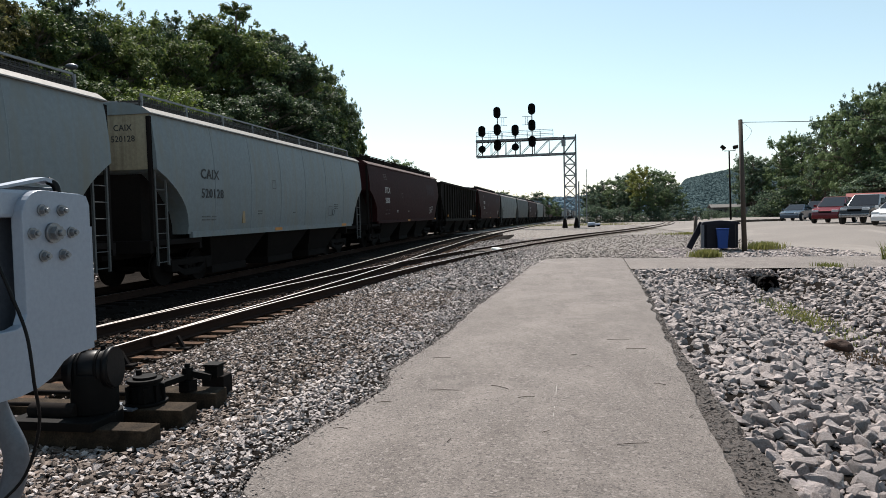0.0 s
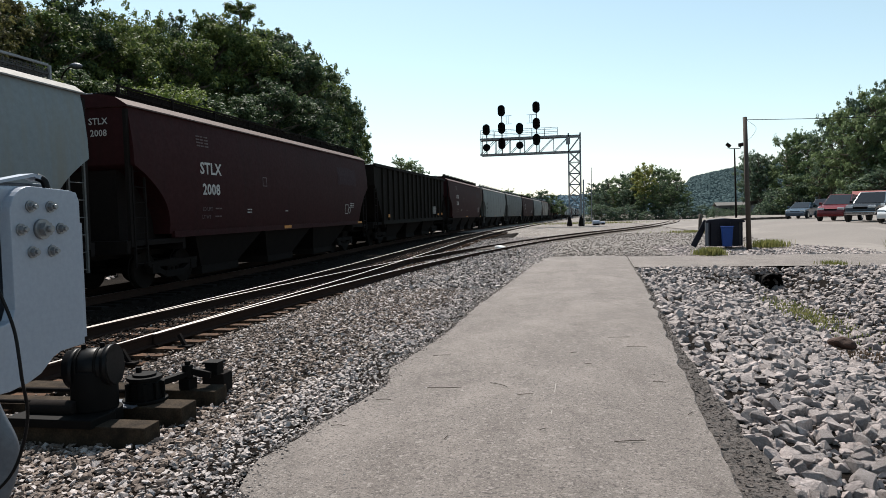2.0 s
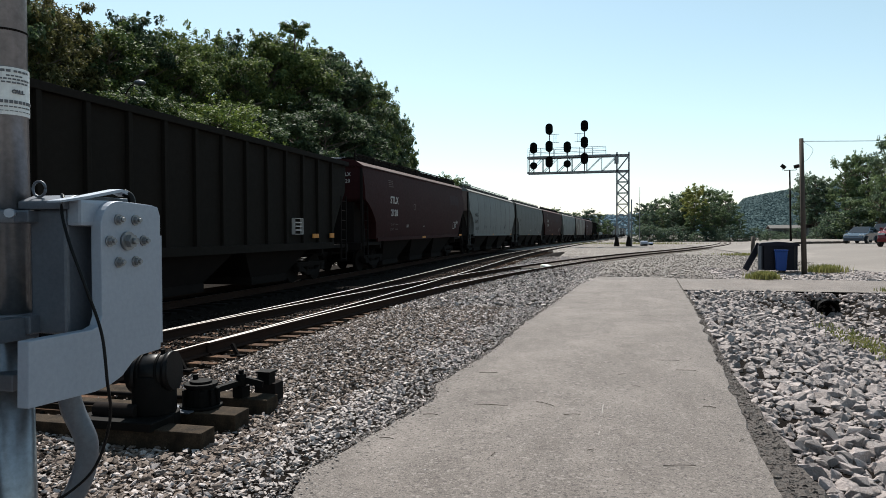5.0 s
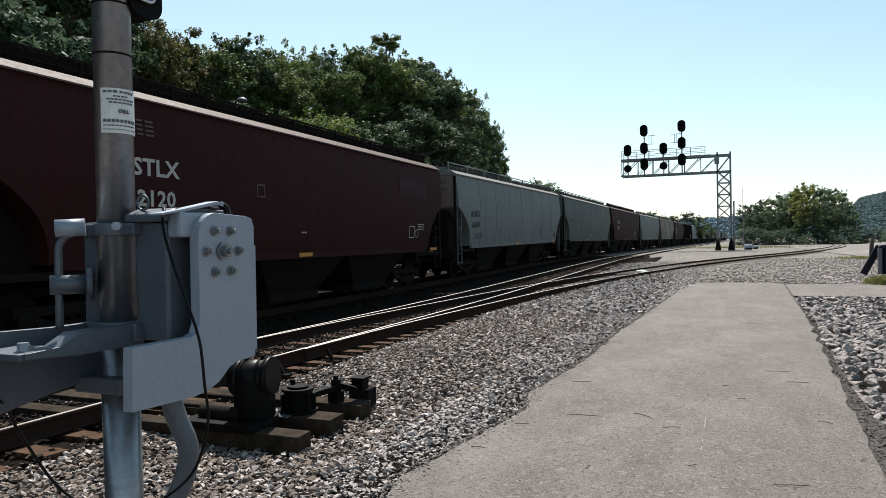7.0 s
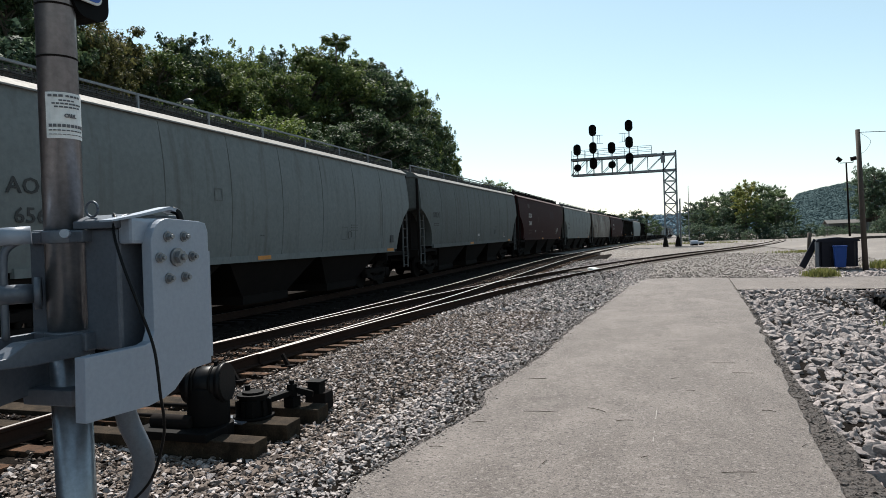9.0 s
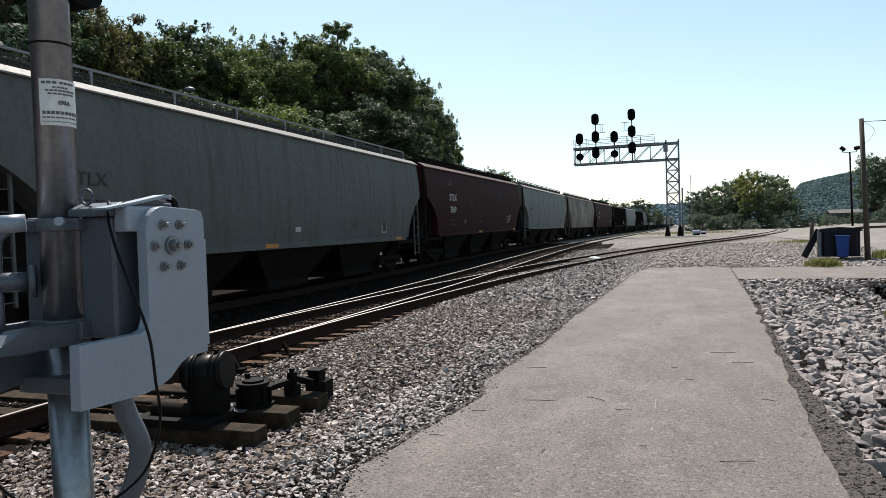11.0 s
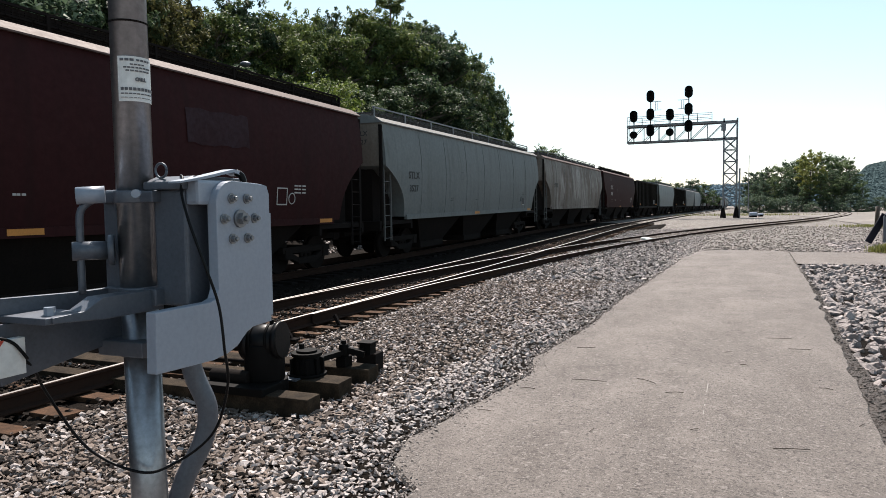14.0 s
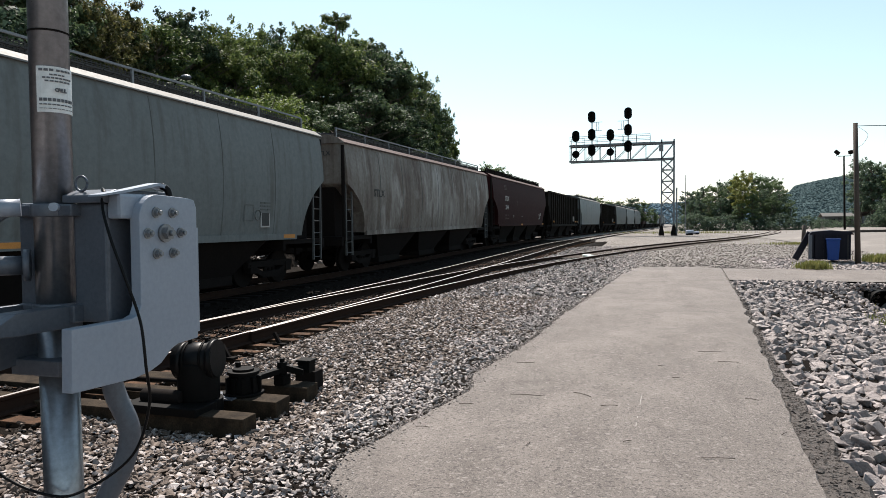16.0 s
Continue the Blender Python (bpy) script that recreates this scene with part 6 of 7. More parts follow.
extrude(bm, [(1.47, 1.26), (1.98, 1.25), (1.98, 1.12), (1.80, 1.10), (1.47, 1.05)], (0, 1, 0), (0, 0, 1), (1, 0, 0), -2.26, -2.235)
part("counterweight_plate", bm, M["gate_steel"], gate, bevel=0.003)
bm = bmesh.new()
box(bm, MX - 0.11, MX + 0.12, MY - 0.11, MY + 0.09, 1.075, 1.135)
part("base_casting", bm, M["gate_steel"], gate, bevel=0.006)
# striped arm, lowered along the road's edge
ARM_X, ARM_Z0, ARM_Z1 = -2.20, 1.09, 1.215
arm = None
bm = bmesh.new()
box(bm, ARM_X - 0.016, ARM_X + 0.016, -5.0, 1.525, ARM_Z0, ARM_Z1)
arm = part("gate_arm", bm, M["white_paint"], gate, "red and white striped gate arm, lowered", bevel=0.004)
for k in range(9):
    y = 1.45 - 0.8 * k
    bm = bmesh.new()
    extrude(bm, [(y, ARM_Z1), (y - 0.40, ARM_Z1), (y - 0.50, ARM_Z0), (y - 0.10, ARM_Z0)], (0, 1, 0), (0, 0, 1), (1, 0, 0), ARM_X + 0.012, ARM_X + 0.0195)
    part("red_stripe", bm, M["red_paint"], arm)
bm = bmesh.new()
box(bm, ARM_X - 0.02, ARM_X + 0.03, 1.36, 1.40, ARM_Z1 - 0.02, ARM_Z1 + 0.03)
part("arm_lamp_clip", bm, M["gate_steel"], arm)
# conduit and cables
bm = bmesh.new()
tube(bm, spline([(-2.06, 2.13, 1.10), (-2.05, 2.16, 0.95), (-2.01, 2.19, 0.80), (-2.03, 2.18, 0.66), (-2.10, 2.13, 0.48), (-2.16, 2.08, 0.2), (-2.2, 2.05, -0.45)], 7), 0.042, 12)
part("conduit", bm, M["gate_steel"], gate, "grey flexible conduit")
for pts in ([(-1.95, 2.02, 1.77), (-1.90, 1.975, 1.755), (-1.885, 1.95, 1.70), (-1.83, 1.93, 1.58), (-1.775, 1.94, 1.43), (-1.735, 1.96, 1.28), (-1.715, 1.96, 1.12), (-1.74, 2.0, 0.96), (-1.82, 2.0, 0.77), (-1.96, 1.93, 0.655), (-2.06, 1.86, 0.64), (-2.25, 1.80, 0.73), (-2.30, 1.68, 0.97), (-2.24, 1.58, 1.10), (-2.20, 1.42, 1.225)],
            [(-2.20, 1.37, 1.225), (-2.19, 1.43, 1.225), (-2.18, 1.48, 1.20), (-2.17, 1.52, 1.14)]):
    bm = bmesh.new()
    tube(bm, spline(pts, 7), 0.0055, 7)
    part("cable", bm, M["rubber"], gate, "thin black cable")
for z in (2.36, 2.555):
    bm = bmesh.new()
    rod(bm, (MX - 0.004, MY, z - 0.004), (MX - 0.004, MY, z + 0.004), MR + 0.003, 24, caps=False)
    part("mast_band", bm, M["steel_dark"], gate)
# paper notice wrapped on the mast


def wrap(bm, a0, a1, z0, z1, r, tilt=0.0, n=10):
    """A thin patch bent round the mast between two bearings."""
    rows = []
    for k in range(n + 1):
        u = k / n
        a = radians(a0 + (a1 - a0) * u)
        rows.append([bm.verts.new((MX - 0.003 + rr * math.cos(a), MY + rr * math.sin(a), z + tilt * u)) for z, rr in ((z0, r), (z1, r), (z1, r - 0.003), (z0, r - 0.003))])
    for p, q in zip(rows, rows[1:]):
        for i in range(4):
            bm.faces.new((p[i], q[i], q[(i + 1) % 4], p[(i + 1) % 4]))


bm = bmesh.new()
wrap(bm, -80, 50, 2.055, 2.225, MR + 0.0035)
notice = part("notice", bm, M["white_paint"], gate, "white notice sticker with dark print")
for a0, a1, z0, z1 in ((-72, -30, 2.207, 2.216), (-26, 22, 2.208, 2.215), (-44, 0, 2.192, 2.197), (-62, 26, 2.180, 2.1855), (-56, 20, 2.168, 2.1735), (-72, 44, 2.096, 2.107), (-72, 30, 2.082, 2.086), (-72, 46, 2.068, 2.070)):
    n = max(int((a1 - a0) / 11), 2)
    for k in range(n):
        w = (a1 - a0) / n
        bm = bmesh.new()
        wrap(bm, a0 + w * k, a0 + w * (k + 0.78), z0, z1, MR + 0.0055, 0, 2)
        part("print_bar", bm, M["notice_ink"], notice)
for k, ch in enumerate("CALL"):
    a = -26 + 8.2 * k
    lettering("lettering", ch, 0.018, M["notice_ink"], notice, Matrix.Translation((MX - 0.003 + (MR + 0.006) * math.cos(radians(a)), MY + (MR + 0.006) * math.sin(radians(a)), 2.138)) @ pose(0, 0, 0, 90, 0, a + 90), bold=0.001)
# blue notice plate and a dark rounded case above


def rounded(y0, y1, z0, z1, rad):
    """An upright rectangle with round lower corners."""
    lo = [(y0 + rad - rad * math.cos(a), z0 + rad - rad * math.sin(a)) for a in np.linspace(0, math.pi / 2, 7)]
    hi = [(y1 - rad + rad * math.sin(a), z0 + rad - rad * math.cos(a)) for a in np.linspace(0, math.pi / 2, 7)]
    return lo + hi + [(y1, z1), (y0, z1)]


bm = bmesh.new()
extrude(bm, rounded(1.76, 2.115, 2.585, 2.95, 0.03), (0, 1, 0), (0, 0, 1), (1, 0, 0), -2.066, -2.058)
blue = part("notice_plate", bm, M["white_paint"], gate)
bm = bmesh.new()
extrude(bm, rounded(1.768, 2.107, 2.593, 2.94, 0.026), (0, 1, 0), (0, 0, 1), (1, 0, 0), -2.057, -2.0545)
part("blue_face", bm, M["blue_plate"], blue, "blue painted face")
for y0, y1 in ((1.80, 1.92), (1.95, 2.07)):
    bm = bmesh.new()
    box(bm, -2.054, -2.0525, y0, y1, 2.635, 2.66)
    part("print_line", bm, M["white_paint"], blue)
bm = bmesh.new()
extrude(bm, rounded(1.995, 2.165, 2.53, 2.98, 0.06), (0, 1, 0), (0, 0, 1), (1, 0, 0), -2.19, -2.075)
part("lamp_housing", bm, M["black"], gate, "dark rounded case behind the plate")

# ---- switch machine by the near rail ----
M["old_wood"] = mat("old_wood", (0.058, 0.042, 0.028), 0.94, spec=0.1, second=(0.012, 0.009, 0.007), scale=6, fine=60, amount=0.9, bump=0.6)
for y, x1, z, w in ((5.30, -3.53, -0.125, 0.24), (5.93, -3.56, -0.125, 0.26), (6.58, -3.58, -0.13, 0.26)):
    bm = bmesh.new()
    box(bm, -8.1, x1, y - w / 2, y + w / 2, z - 0.24, z)
    for v in bm.verts:
        v.co += Vector((0, random.uniform(-0.015, 0.015), random.uniform(-0.012, 0.01)))
    t = new("switch_tie", mesh_of(bm, "switch_tie", M["old_wood"], 0.012))
    tagged(t, "long weathered timber tie carrying the switch machine", "tie", "switch ties")
machine = thing("switch_machine", "black cast-iron switch machine on long timber ties", "switch machine")
bm = bmesh.new()
rod(bm, (-4.46, 5.50, 0.30), (-4.06, 5.58, 0.33), 0.175, 24)
rod(bm, (-4.42, 5.51, 0.30), (-4.37, 5.52, 0.30), 0.19, 24)
rod(bm, (-4.12, 5.57, 0.33), (-4.07, 5.58, 0.33), 0.19, 24)
motor = part("motor", bm, M["rubber"], machine, "black ribbed motor barrel")
for u in (0.3, 0.72):
    bm = bmesh.new()
    a, b = Vector((-4.46, 5.50, 0.30)), Vector((-4.06, 5.58, 0.33))
    rod(bm, a.lerp(b, u - 0.03), a.lerp(b, u + 0.03), 0.184, 24)
    rod(bm, a.lerp(b, u) + Vector((0, 0, 0.17)), a.lerp(b, u) + Vector((0, 0, 0.215)), 0.022, 6)
    part("strap", bm, M["black"], motor)
bm = bmesh.new()
rod(bm, (-4.26, 5.54, -0.2), (-4.26, 5.54, 0.30), 0.20, 20)
rod(bm, (-4.26, 5.54, -0.2), (-4.26, 5.54, -0.06), 0.23, 20)
# flat black slab added over the front tie's top beside the motor
box(bm, -4.85, -4.0, 5.14, 5.47, -0.14, -0.06)
part("pedestal", bm, M["black"], machine, bevel=0.01)
bm = bmesh.new()
rod(bm, (-4.07, 6.01, -0.12), (-4.07, 6.01, -0.09), 0.21, 20)
rod(bm, (-4.07, 6.01, -0.09), (-4.07, 6.01, 0.09), 0.165, 20, 0.14)
rod(bm, (-4.07, 6.01, 0.09), (-4.07, 6.01, 0.125), 0.165, 20)
rod(bm, (-4.07, 6.01, 0.125), (-4.07, 6.01, 0.15), 0.11, 20)
rod(bm, (-4.16, 6.05, 0.125), (-4.16, 6.05, 0.20), 0.03, 8)
gear = part("gear_case", bm, M["black"], machine, "round black gear case", bevel=0.006)
for k in range(5):
    bm = bmesh.new()
    a = -2.2 + 0.62 * k
    box(bm, -0.018, 0.018, 0.135, 0.185, -0.09, 0.07)
    bmesh.ops.transform(bm, matrix=Matrix.Translation((-4.07, 6.01, 0)) @ Matrix.Rotation(a - math.pi / 2, 4, "Z"), verts=bm.verts)
    part("rib", bm, M["black"], gear)
bm = bmesh.new()
box(bm, -3.99, -3.87, 6.46, 6.62, -0.13, -0.02)
rod(bm, (-3.93, 6.54, -0.02), (-3.93, 6.54, 0.12), 0.055, 12)
rod(bm, (-3.93, 6.54, 0.10), (-3.93, 6.54, 0.16), 0.03, 8)
bar(bm, (-3.93, 6.54, 0.06), (-3.70, 6.60, 0.0), 0.05, 0.07)
box(bm, -3.80, -3.66, 6.66, 6.80, -0.02, 0.10)
box(bm, -3.82, -3.64, 6.64, 6.82, 0.10, 0.125)
bar(bm, (-3.90, 6.56, 0.03), (-3.73, 6.70, 0.03), 0.05)
part("lock_lever", bm, M["black"], machine, bevel=0.006)
bm = bmesh.new()
bar(bm, (-4.02, 6.1, 0.02), (-3.94, 6.5, 0.03), 0.07, 0.05)
part("drive_bar", bm, M["black"], machine)
bm = bmesh.new()
bar(bm, (-4.05, 6.0, 0.0), (-3.95, 6.55, 0.0), 0.05, 0.03)
rod(bm, (-4.3, 6.2, -0.09), (-5.98, 6.2, -0.09), 0.02, 10)
rod(bm, (-4.3, 5.75, -0.09), (-5.98, 5.75, -0.09), 0.02, 10)
part("throw_rod", bm, M["steel_dark"], machine)
bm = bmesh.new()
rod(bm, (-4.75, 5.35, -0.02), (-4.3, 5.35, -0.02), 0.07, 14)
box(bm, -4.8, -4.2, 5.25, 5.45, -0.125, -0.085)
part("snubber", bm, M["steel_dark"], machine, bevel=0.004)
bm = bmesh.new()
box(bm, -4.50, -4.02, 5.72, 5.98, -0.123, -0.108)
part("base_plate", bm, M["gate_steel"], machine)
bm = bmesh.new()
box(bm, -3.98, -3.72, 6.9, 7.1, -0.26, -0.06)
part("cable_box", bm, M["steel_dark"], machine, bevel=0.01)
for (x, y), (dx, dy) in (((-5.70, 7.9), (-0.10, 0.02)), ((-5.60, 9.05), (-0.14, 0.03)), ((-5.68, 7.3), (-0.06, 0.1))):
    bm = bmesh.new()
    bar(bm, (x + 0.12, y, -0.19), (x, y + dy, -0.02), 0.04, 0.06)
    box(bm, x + 0.02, x + 0.22, y - 0.06, y + 0.06, -0.2, -0.17)
    ob = new("rail_brace", mesh_of(bm, "rail_brace", M["steel_dark"], 0.004))
    tagged(ob, "dark steel brace against the near rail", "rail brace", "rail braces")
# ---- yard things ----
M["bin_black"] = mat("bin_black", (0.011, 0.012, 0.020), 0.6, spec=0.15, second=(0.018, 0.018, 0.026), bump=0.1)
M["bin_blue"] = mat("bin_blue", (0.006, 0.045, 0.21), 0.5, spec=0.25, second=(0.006, 0.036, 0.17), bump=0.08)
bm = bmesh.new()
oct_pts = [(-0.86, -0.45), (-0.70, -0.62), (0.70, -0.62), (0.90, -0.40), (0.90, 0.5), (-0.86, 0.5)]
extrude(bm, oct_pts, (1, 0, 0), (0, 1, 0), (0, 0, 1), 0.0, 1.10)
dumpster = thing("dumpster", "black steel dumpster with a domed lid", "dumpster", pose(6.93, 32.2, 0.06, 0, 0, -8))
dumpster.scale = (0.82, 1, 1)
part("tub", bm, M["bin_black"], dumpster, bevel=0.02)
bm = bmesh.new()
for s in (1,):
    extrude(bm, [(-0.95, 1.10), (-0.85, 1.16), (0, 1.22), (0.85, 1.16), (0.98, 1.08), (0.98, 1.04), (-0.95, 1.04)], (1, 0, 0), (0, 0, 1), (0, 1, 0), -0.70, 0.56)
part("lid", bm, M["bin_black"], dumpster)
for x in (-0.8, -0.3, 0.3, 0.8):
    bm = bmesh.new()
    box(bm, x - 0.03, x + 0.03, -0.66, -0.61, 0.05, 1.05)
    part("rib", bm, M["bin_black"], dumpster)
bin_blue = thing("recycling_bin", "blue plastic bin standing before the dumpster", "bin", pose(6.86, 31.3, 0.06, 0, 0, -8))
bin_blue.scale = (0.70, 0.9, 0.97)
bm = bmesh.new()
r0 = [bm.verts.new(c) for c in ((-0.27, -0.22, 0), (0.27, -0.22, 0), (0.27, 0.22, 0), (-0.27, 0.22, 0))]
r1 = [bm.verts.new(c) for c in ((-0.34, -0.28, 0.86), (0.34, -0.28, 0.86), (0.34, 0.28, 0.86), (-0.34, 0.28, 0.86))]
for i in range(4):
    bm.faces.new((r0[i], r0[(i + 1) % 4], r1[(i + 1) % 4], r1[i]))
bm.faces.new(r0[::-1])
bm.faces.new(r1)
part("tub", bm, M["bin_blue"], bin_blue, bevel=0.03)
bm = bmesh.new()
box(bm, -0.37, 0.37, -0.31, 0.31, 0.86, 0.91)
part("rim", bm, M["bin_blue"], bin_blue, bevel=0.02)
bm = bmesh.new()
box(bm, -0.13, 0.13, -0.03, 0.03, 0, 1.28, pose(5.58, 32.0, 0.05, 0, 28, 10))
plank = new("leaning_plank", mesh_of(bm, "leaning_plank", M["bin_black"], 0.006))
tagged(plank, "dark plank leaning against the dumpster", "plank")
# separate strip added to show the dumpster's lighter left side
bm = bmesh.new()
box(bm, -0.08, 0.08, -0.10, 0.10, 0, 1.05, pose(6.13, 31.75, 0.06))
post = new("dumpster_post", mesh_of(bm, "dumpster_post", M["gate_steel"], 0.01))
tagged(post, "grey upright strip standing in for the dumpster's lighter left side", "post")

pole = thing("utility_pole", "leaning brown wooden utility pole with a wire", "utility pole")
bm = bmesh.new()
rod(bm, (7.70, 31, -0.3), (7.53, 31, 5.58), 0.108, 14, 0.085)
part("pole", bm, M["pole_wood"], pole)
bm = bmesh.new()
tube(bm, spline([(7.56, 30.9, 5.45), (12, 31.0, 5.35), (18, 31.2, 5.42), (26, 31.6, 5.7), (40, 32, 6.3)], 6), 0.014, 6)
part("wire", bm, M["rubber"], pole)
bm = bmesh.new()
tube(bm, spline([(7.6, 30.9, 5.42), (7.95, 30.9, 5.1), (7.8, 30.9, 4.75), (7.62, 30.9, 4.6)], 6), 0.006, 6)
part("loose_wire", bm, M["rubber"], pole)

lamp = thing("floodlight_pole", "slim steel pole with two floodlights", "floodlight pole")
bm = bmesh.new()
rod(bm, (21.95, 95, 0.1), (21.75, 95, 9.7), 0.13, 10, 0.09)
part("pole", bm, M["steel_dark"], lamp)
bm = bmesh.new()
bar(bm, (21.1, 95, 9.75), (22.45, 95, 9.75), 0.08)
part("cross_arm", bm, M["steel_dark"], lamp)
for x, tilt in ((20.95, 40), (22.5, -12)):
    bm = bmesh.new()
    box(bm, -0.32, 0.32, -0.15, 0.15, -0.21, 0.21, pose(x, 94.8, 10.2, 25, tilt, 0))
    part("floodlight", bm, M["steel_dark"], lamp, bevel=0.04)
    bm = bmesh.new()
    bar(bm, (x, 95, 9.75), (x, 95, 10.1), 0.08)
    part("bracket", bm, M["steel_dark"], lamp)

street = thing("street_lamp", "small pale street lamp behind the train", "street lamp")
bm = bmesh.new()
rod(bm, (-20.3, 24.9, 0), (-20.3, 24.9, 7.7), 0.06, 8)
tube(bm, spline([(-20.3, 24.9, 7.7), (-19.9, 24.7, 7.95), (-19.4, 24.4, 8.0)], 4), 0.03, 6)
part("pole", bm, M["steel_dark"], street)
bm = bmesh.new()
bmesh.ops.create_uvsphere(bm, u_segments=16, v_segments=10, radius=0.22, matrix=Matrix.Translation((-19.05, 24.2, 7.95)) @ Matrix.Diagonal((1.15, 0.9, 0.55, 1)))
part("lamp_head", bm, M["gate_steel"], street)

ant = thing("antenna_mast", "thin steel radio mast beyond the signal bridge", "antenna")
bm = bmesh.new()
rod(bm, (4.16, 120, 0.2), (4.22, 120, 9.6), 0.09, 6, 0.05)
part("mast", bm, M["steel_grey"], ant)

rag = bmesh.new()
bmesh.ops.create_icosphere(rag, subdivisions=3, radius=0.2, matrix=Matrix.Diagonal((1.35, 0.9, 0.5, 1)))
for v in rag.verts:
    v.co *= 1 + 0.35 * noise.noise(v.co * 7)
ob = new("white_bag", mesh_of(rag, "white_bag", M["white_paint"]))
ob.location = (-3.12, 32.3, 0.12)
tagged(ob, "crumpled white plastic bag lying by the branch rail", "bag")

for x, y, s, l in ((3.6, 88, 0.42, "pale equipment drum near the signal bridge"), (4.6, 92, 0.28, "low pale equipment case in the yard")):
    eq = thing("equipment_case", l, "equipment case", pose(x, y, 0.18))
    bm = bmesh.new()
    rod(bm, (-s, 0, s * 0.75), (s, 0.2, s * 0.75), s * 0.7, 16)
    part("case", bm, M["gate_plate"], eq, bevel=0.03)
    bm = bmesh.new()
    box(bm, -s, s, -s * 0.5, s * 0.5, 0, 0.2)
    part("skid", bm, M["steel_dark"], eq)
for x, y in ((8.6, 47), (9.2, 50)):
    bm = bmesh.new()
    rod(bm, (x, y, 0.1), (x + 0.03, y, 1.45), 0.11, 8, 0.09)
    ob = new("fence_post", mesh_of(bm, "fence_post", M["pole_wood"]))
    tagged(ob, "short weathered wooden post in the grass", "post", "yard posts")

# culvert under the driveway and rusty scrap in the ditch
culvert = thing("culvert_pipe", "dark corrugated culvert pipe under the driveway", "culvert", pose(5.75, 21.15, -0.50))
bm = bmesh.new()
ring = [[(rr * math.cos(k * math.tau / 24), y, rr * math.sin(k * math.tau / 24)) for k in range(24)] for rr, y in ((0.26, -0.50), (0.285, -0.50), (0.285, 3.0), (0.26, 3.0))]
vs = [[bm.verts.new(c) for c in q] for q in ring]
for a, b in ((0, 1), (1, 2), (3, 0)):
    for k in range(24):
        bm.faces.new((vs[a][k], vs[a][(k + 1) % 24], vs[b][(k + 1) % 24], vs[b][k]))
bm.faces.new([v for v in vs[3]])
part("pipe", bm, M["black"], culvert)
M["rust"] = mat("rust", (0.055, 0.026, 0.016), 0.95, second=(0.045, 0.024, 0.017), scale=8, fine=40, amount=0.9, bump=0.8)
bm = bmesh.new()
bmesh.ops.create_icosphere(bm, subdivisions=3, radius=0.17, matrix=Matrix.Diagonal((1.2, 0.8, 0.6, 1)))
for v in bm.verts:
    v.co *= 1 + 0.55 * noise.noise(v.co * 6)
ob = new("rusty_scrap", mesh_of(bm, "rusty_scrap", M["rust"]))
ob.location = (4.35, 11.8, land(4.35, 11.8) + 0.16)
tagged(ob, "rust-brown lump of scrap lying in the ditch", "scrap")
bm = bmesh.new()
bar(bm, (3.05, 5.9, -0.36), (3.9, 5.6, -0.42), 0.06)
ob = new("branch_stick", mesh_of(bm, "branch_stick", M["pole_wood"], 0.006))
tagged(ob, "brown stick lying across the rocks", "stick")
bm = bmesh.new()
box(bm, 10.4, 12.0, 25.6, 26.1, -0.16, -0.02)
ob = new("concrete_kerb", mesh_of(bm, "concrete_kerb", M["lot"], 0.04))
tagged(ob, "short worn concrete end of the driveway's edge", "kerb")

# ---- grass tufts ----


def tuft(name, x, y, w, h, count, label, material, d=None):
    rng = np.random.default_rng(int(x * 10 + y))
    verts, faces = [], []
    for k in range(count):
        px, py = rng.normal(0, w / 2.4), rng.normal(0, (d or w) / 2.4)
        a, hh = rng.uniform(0, math.tau), h * rng.uniform(0.5, 1.1)
        lean = rng.uniform(0.1, 0.5) * hh
        bw = 0.012 + 0.004 * h
        dx, dy = math.cos(a), math.sin(a)
        z = land(x + px, y + py) + 0.06
        b = len(verts)
        verts += [(px - dy * bw, py + dx * bw, z), (px + dy * bw, py - dx * bw, z), (px + dx * lean * 0.4 + dy * bw * 0.7, py + dy * lean * 0.4 - dx * bw * 0.7, z + hh * 0.6), (px + dx * lean * 0.4 - dy * bw * 0.7, py + dy * lean * 0.4 + dx * bw * 0.7, z + hh * 0.6), (px + dx * lean, py + dy * lean, z + hh)]
        faces += [(b, b + 1, b + 2, b + 3), (b + 3, b + 2, b + 4)]
    ob = new(name, raw(name, verts, faces, M[material]))
    ob.location = (x, y, 0)
    return tagged(ob, label, "grass", kind="stuff")


M["grass"] = leaf_mat("grass", (0.095, 0.118, 0.030), (0.155, 0.17, 0.048), (0.22, 0.21, 0.075))
tuft("grass", 5.2, 26.4, 0.5, 0.30, 1100, "bright green grass tuft beside the driveway", "grass")
tuft("grass", 8.8, 32.2, 0.8, 0.34, 900, "weeds round the foot of the utility pole", "grass")
tuft("grass", 9.3, 48, 3.0, 0.16, 1300, "yellow-green grass strip in the yard", "grass", 2.0)
tuft("grass", 7.7, 21.7, 0.5, 0.13, 170, "thin weeds at the driveway's edge", "grass")
tuft("weeds", 5.1, 16.0, 0.5, 0.075, 700, "low weeds growing among the ditch rocks", "grass", 3.4)
M["dead_weed"] = leaf_mat("dead_weed", (0.040, 0.024, 0.014), (0.070, 0.042, 0.025), (0.11, 0.075, 0.048))
tuft("weeds", 4.5, 11.4, 0.5, 0.05, 160, "brown dead weeds round the scrap in the ditch", "dead_weed", 1.0)
tuft("weeds", 10.3, 24.3, 0.10, 0.62, 22, "tall dry weed at the edge of the lot", "grass")
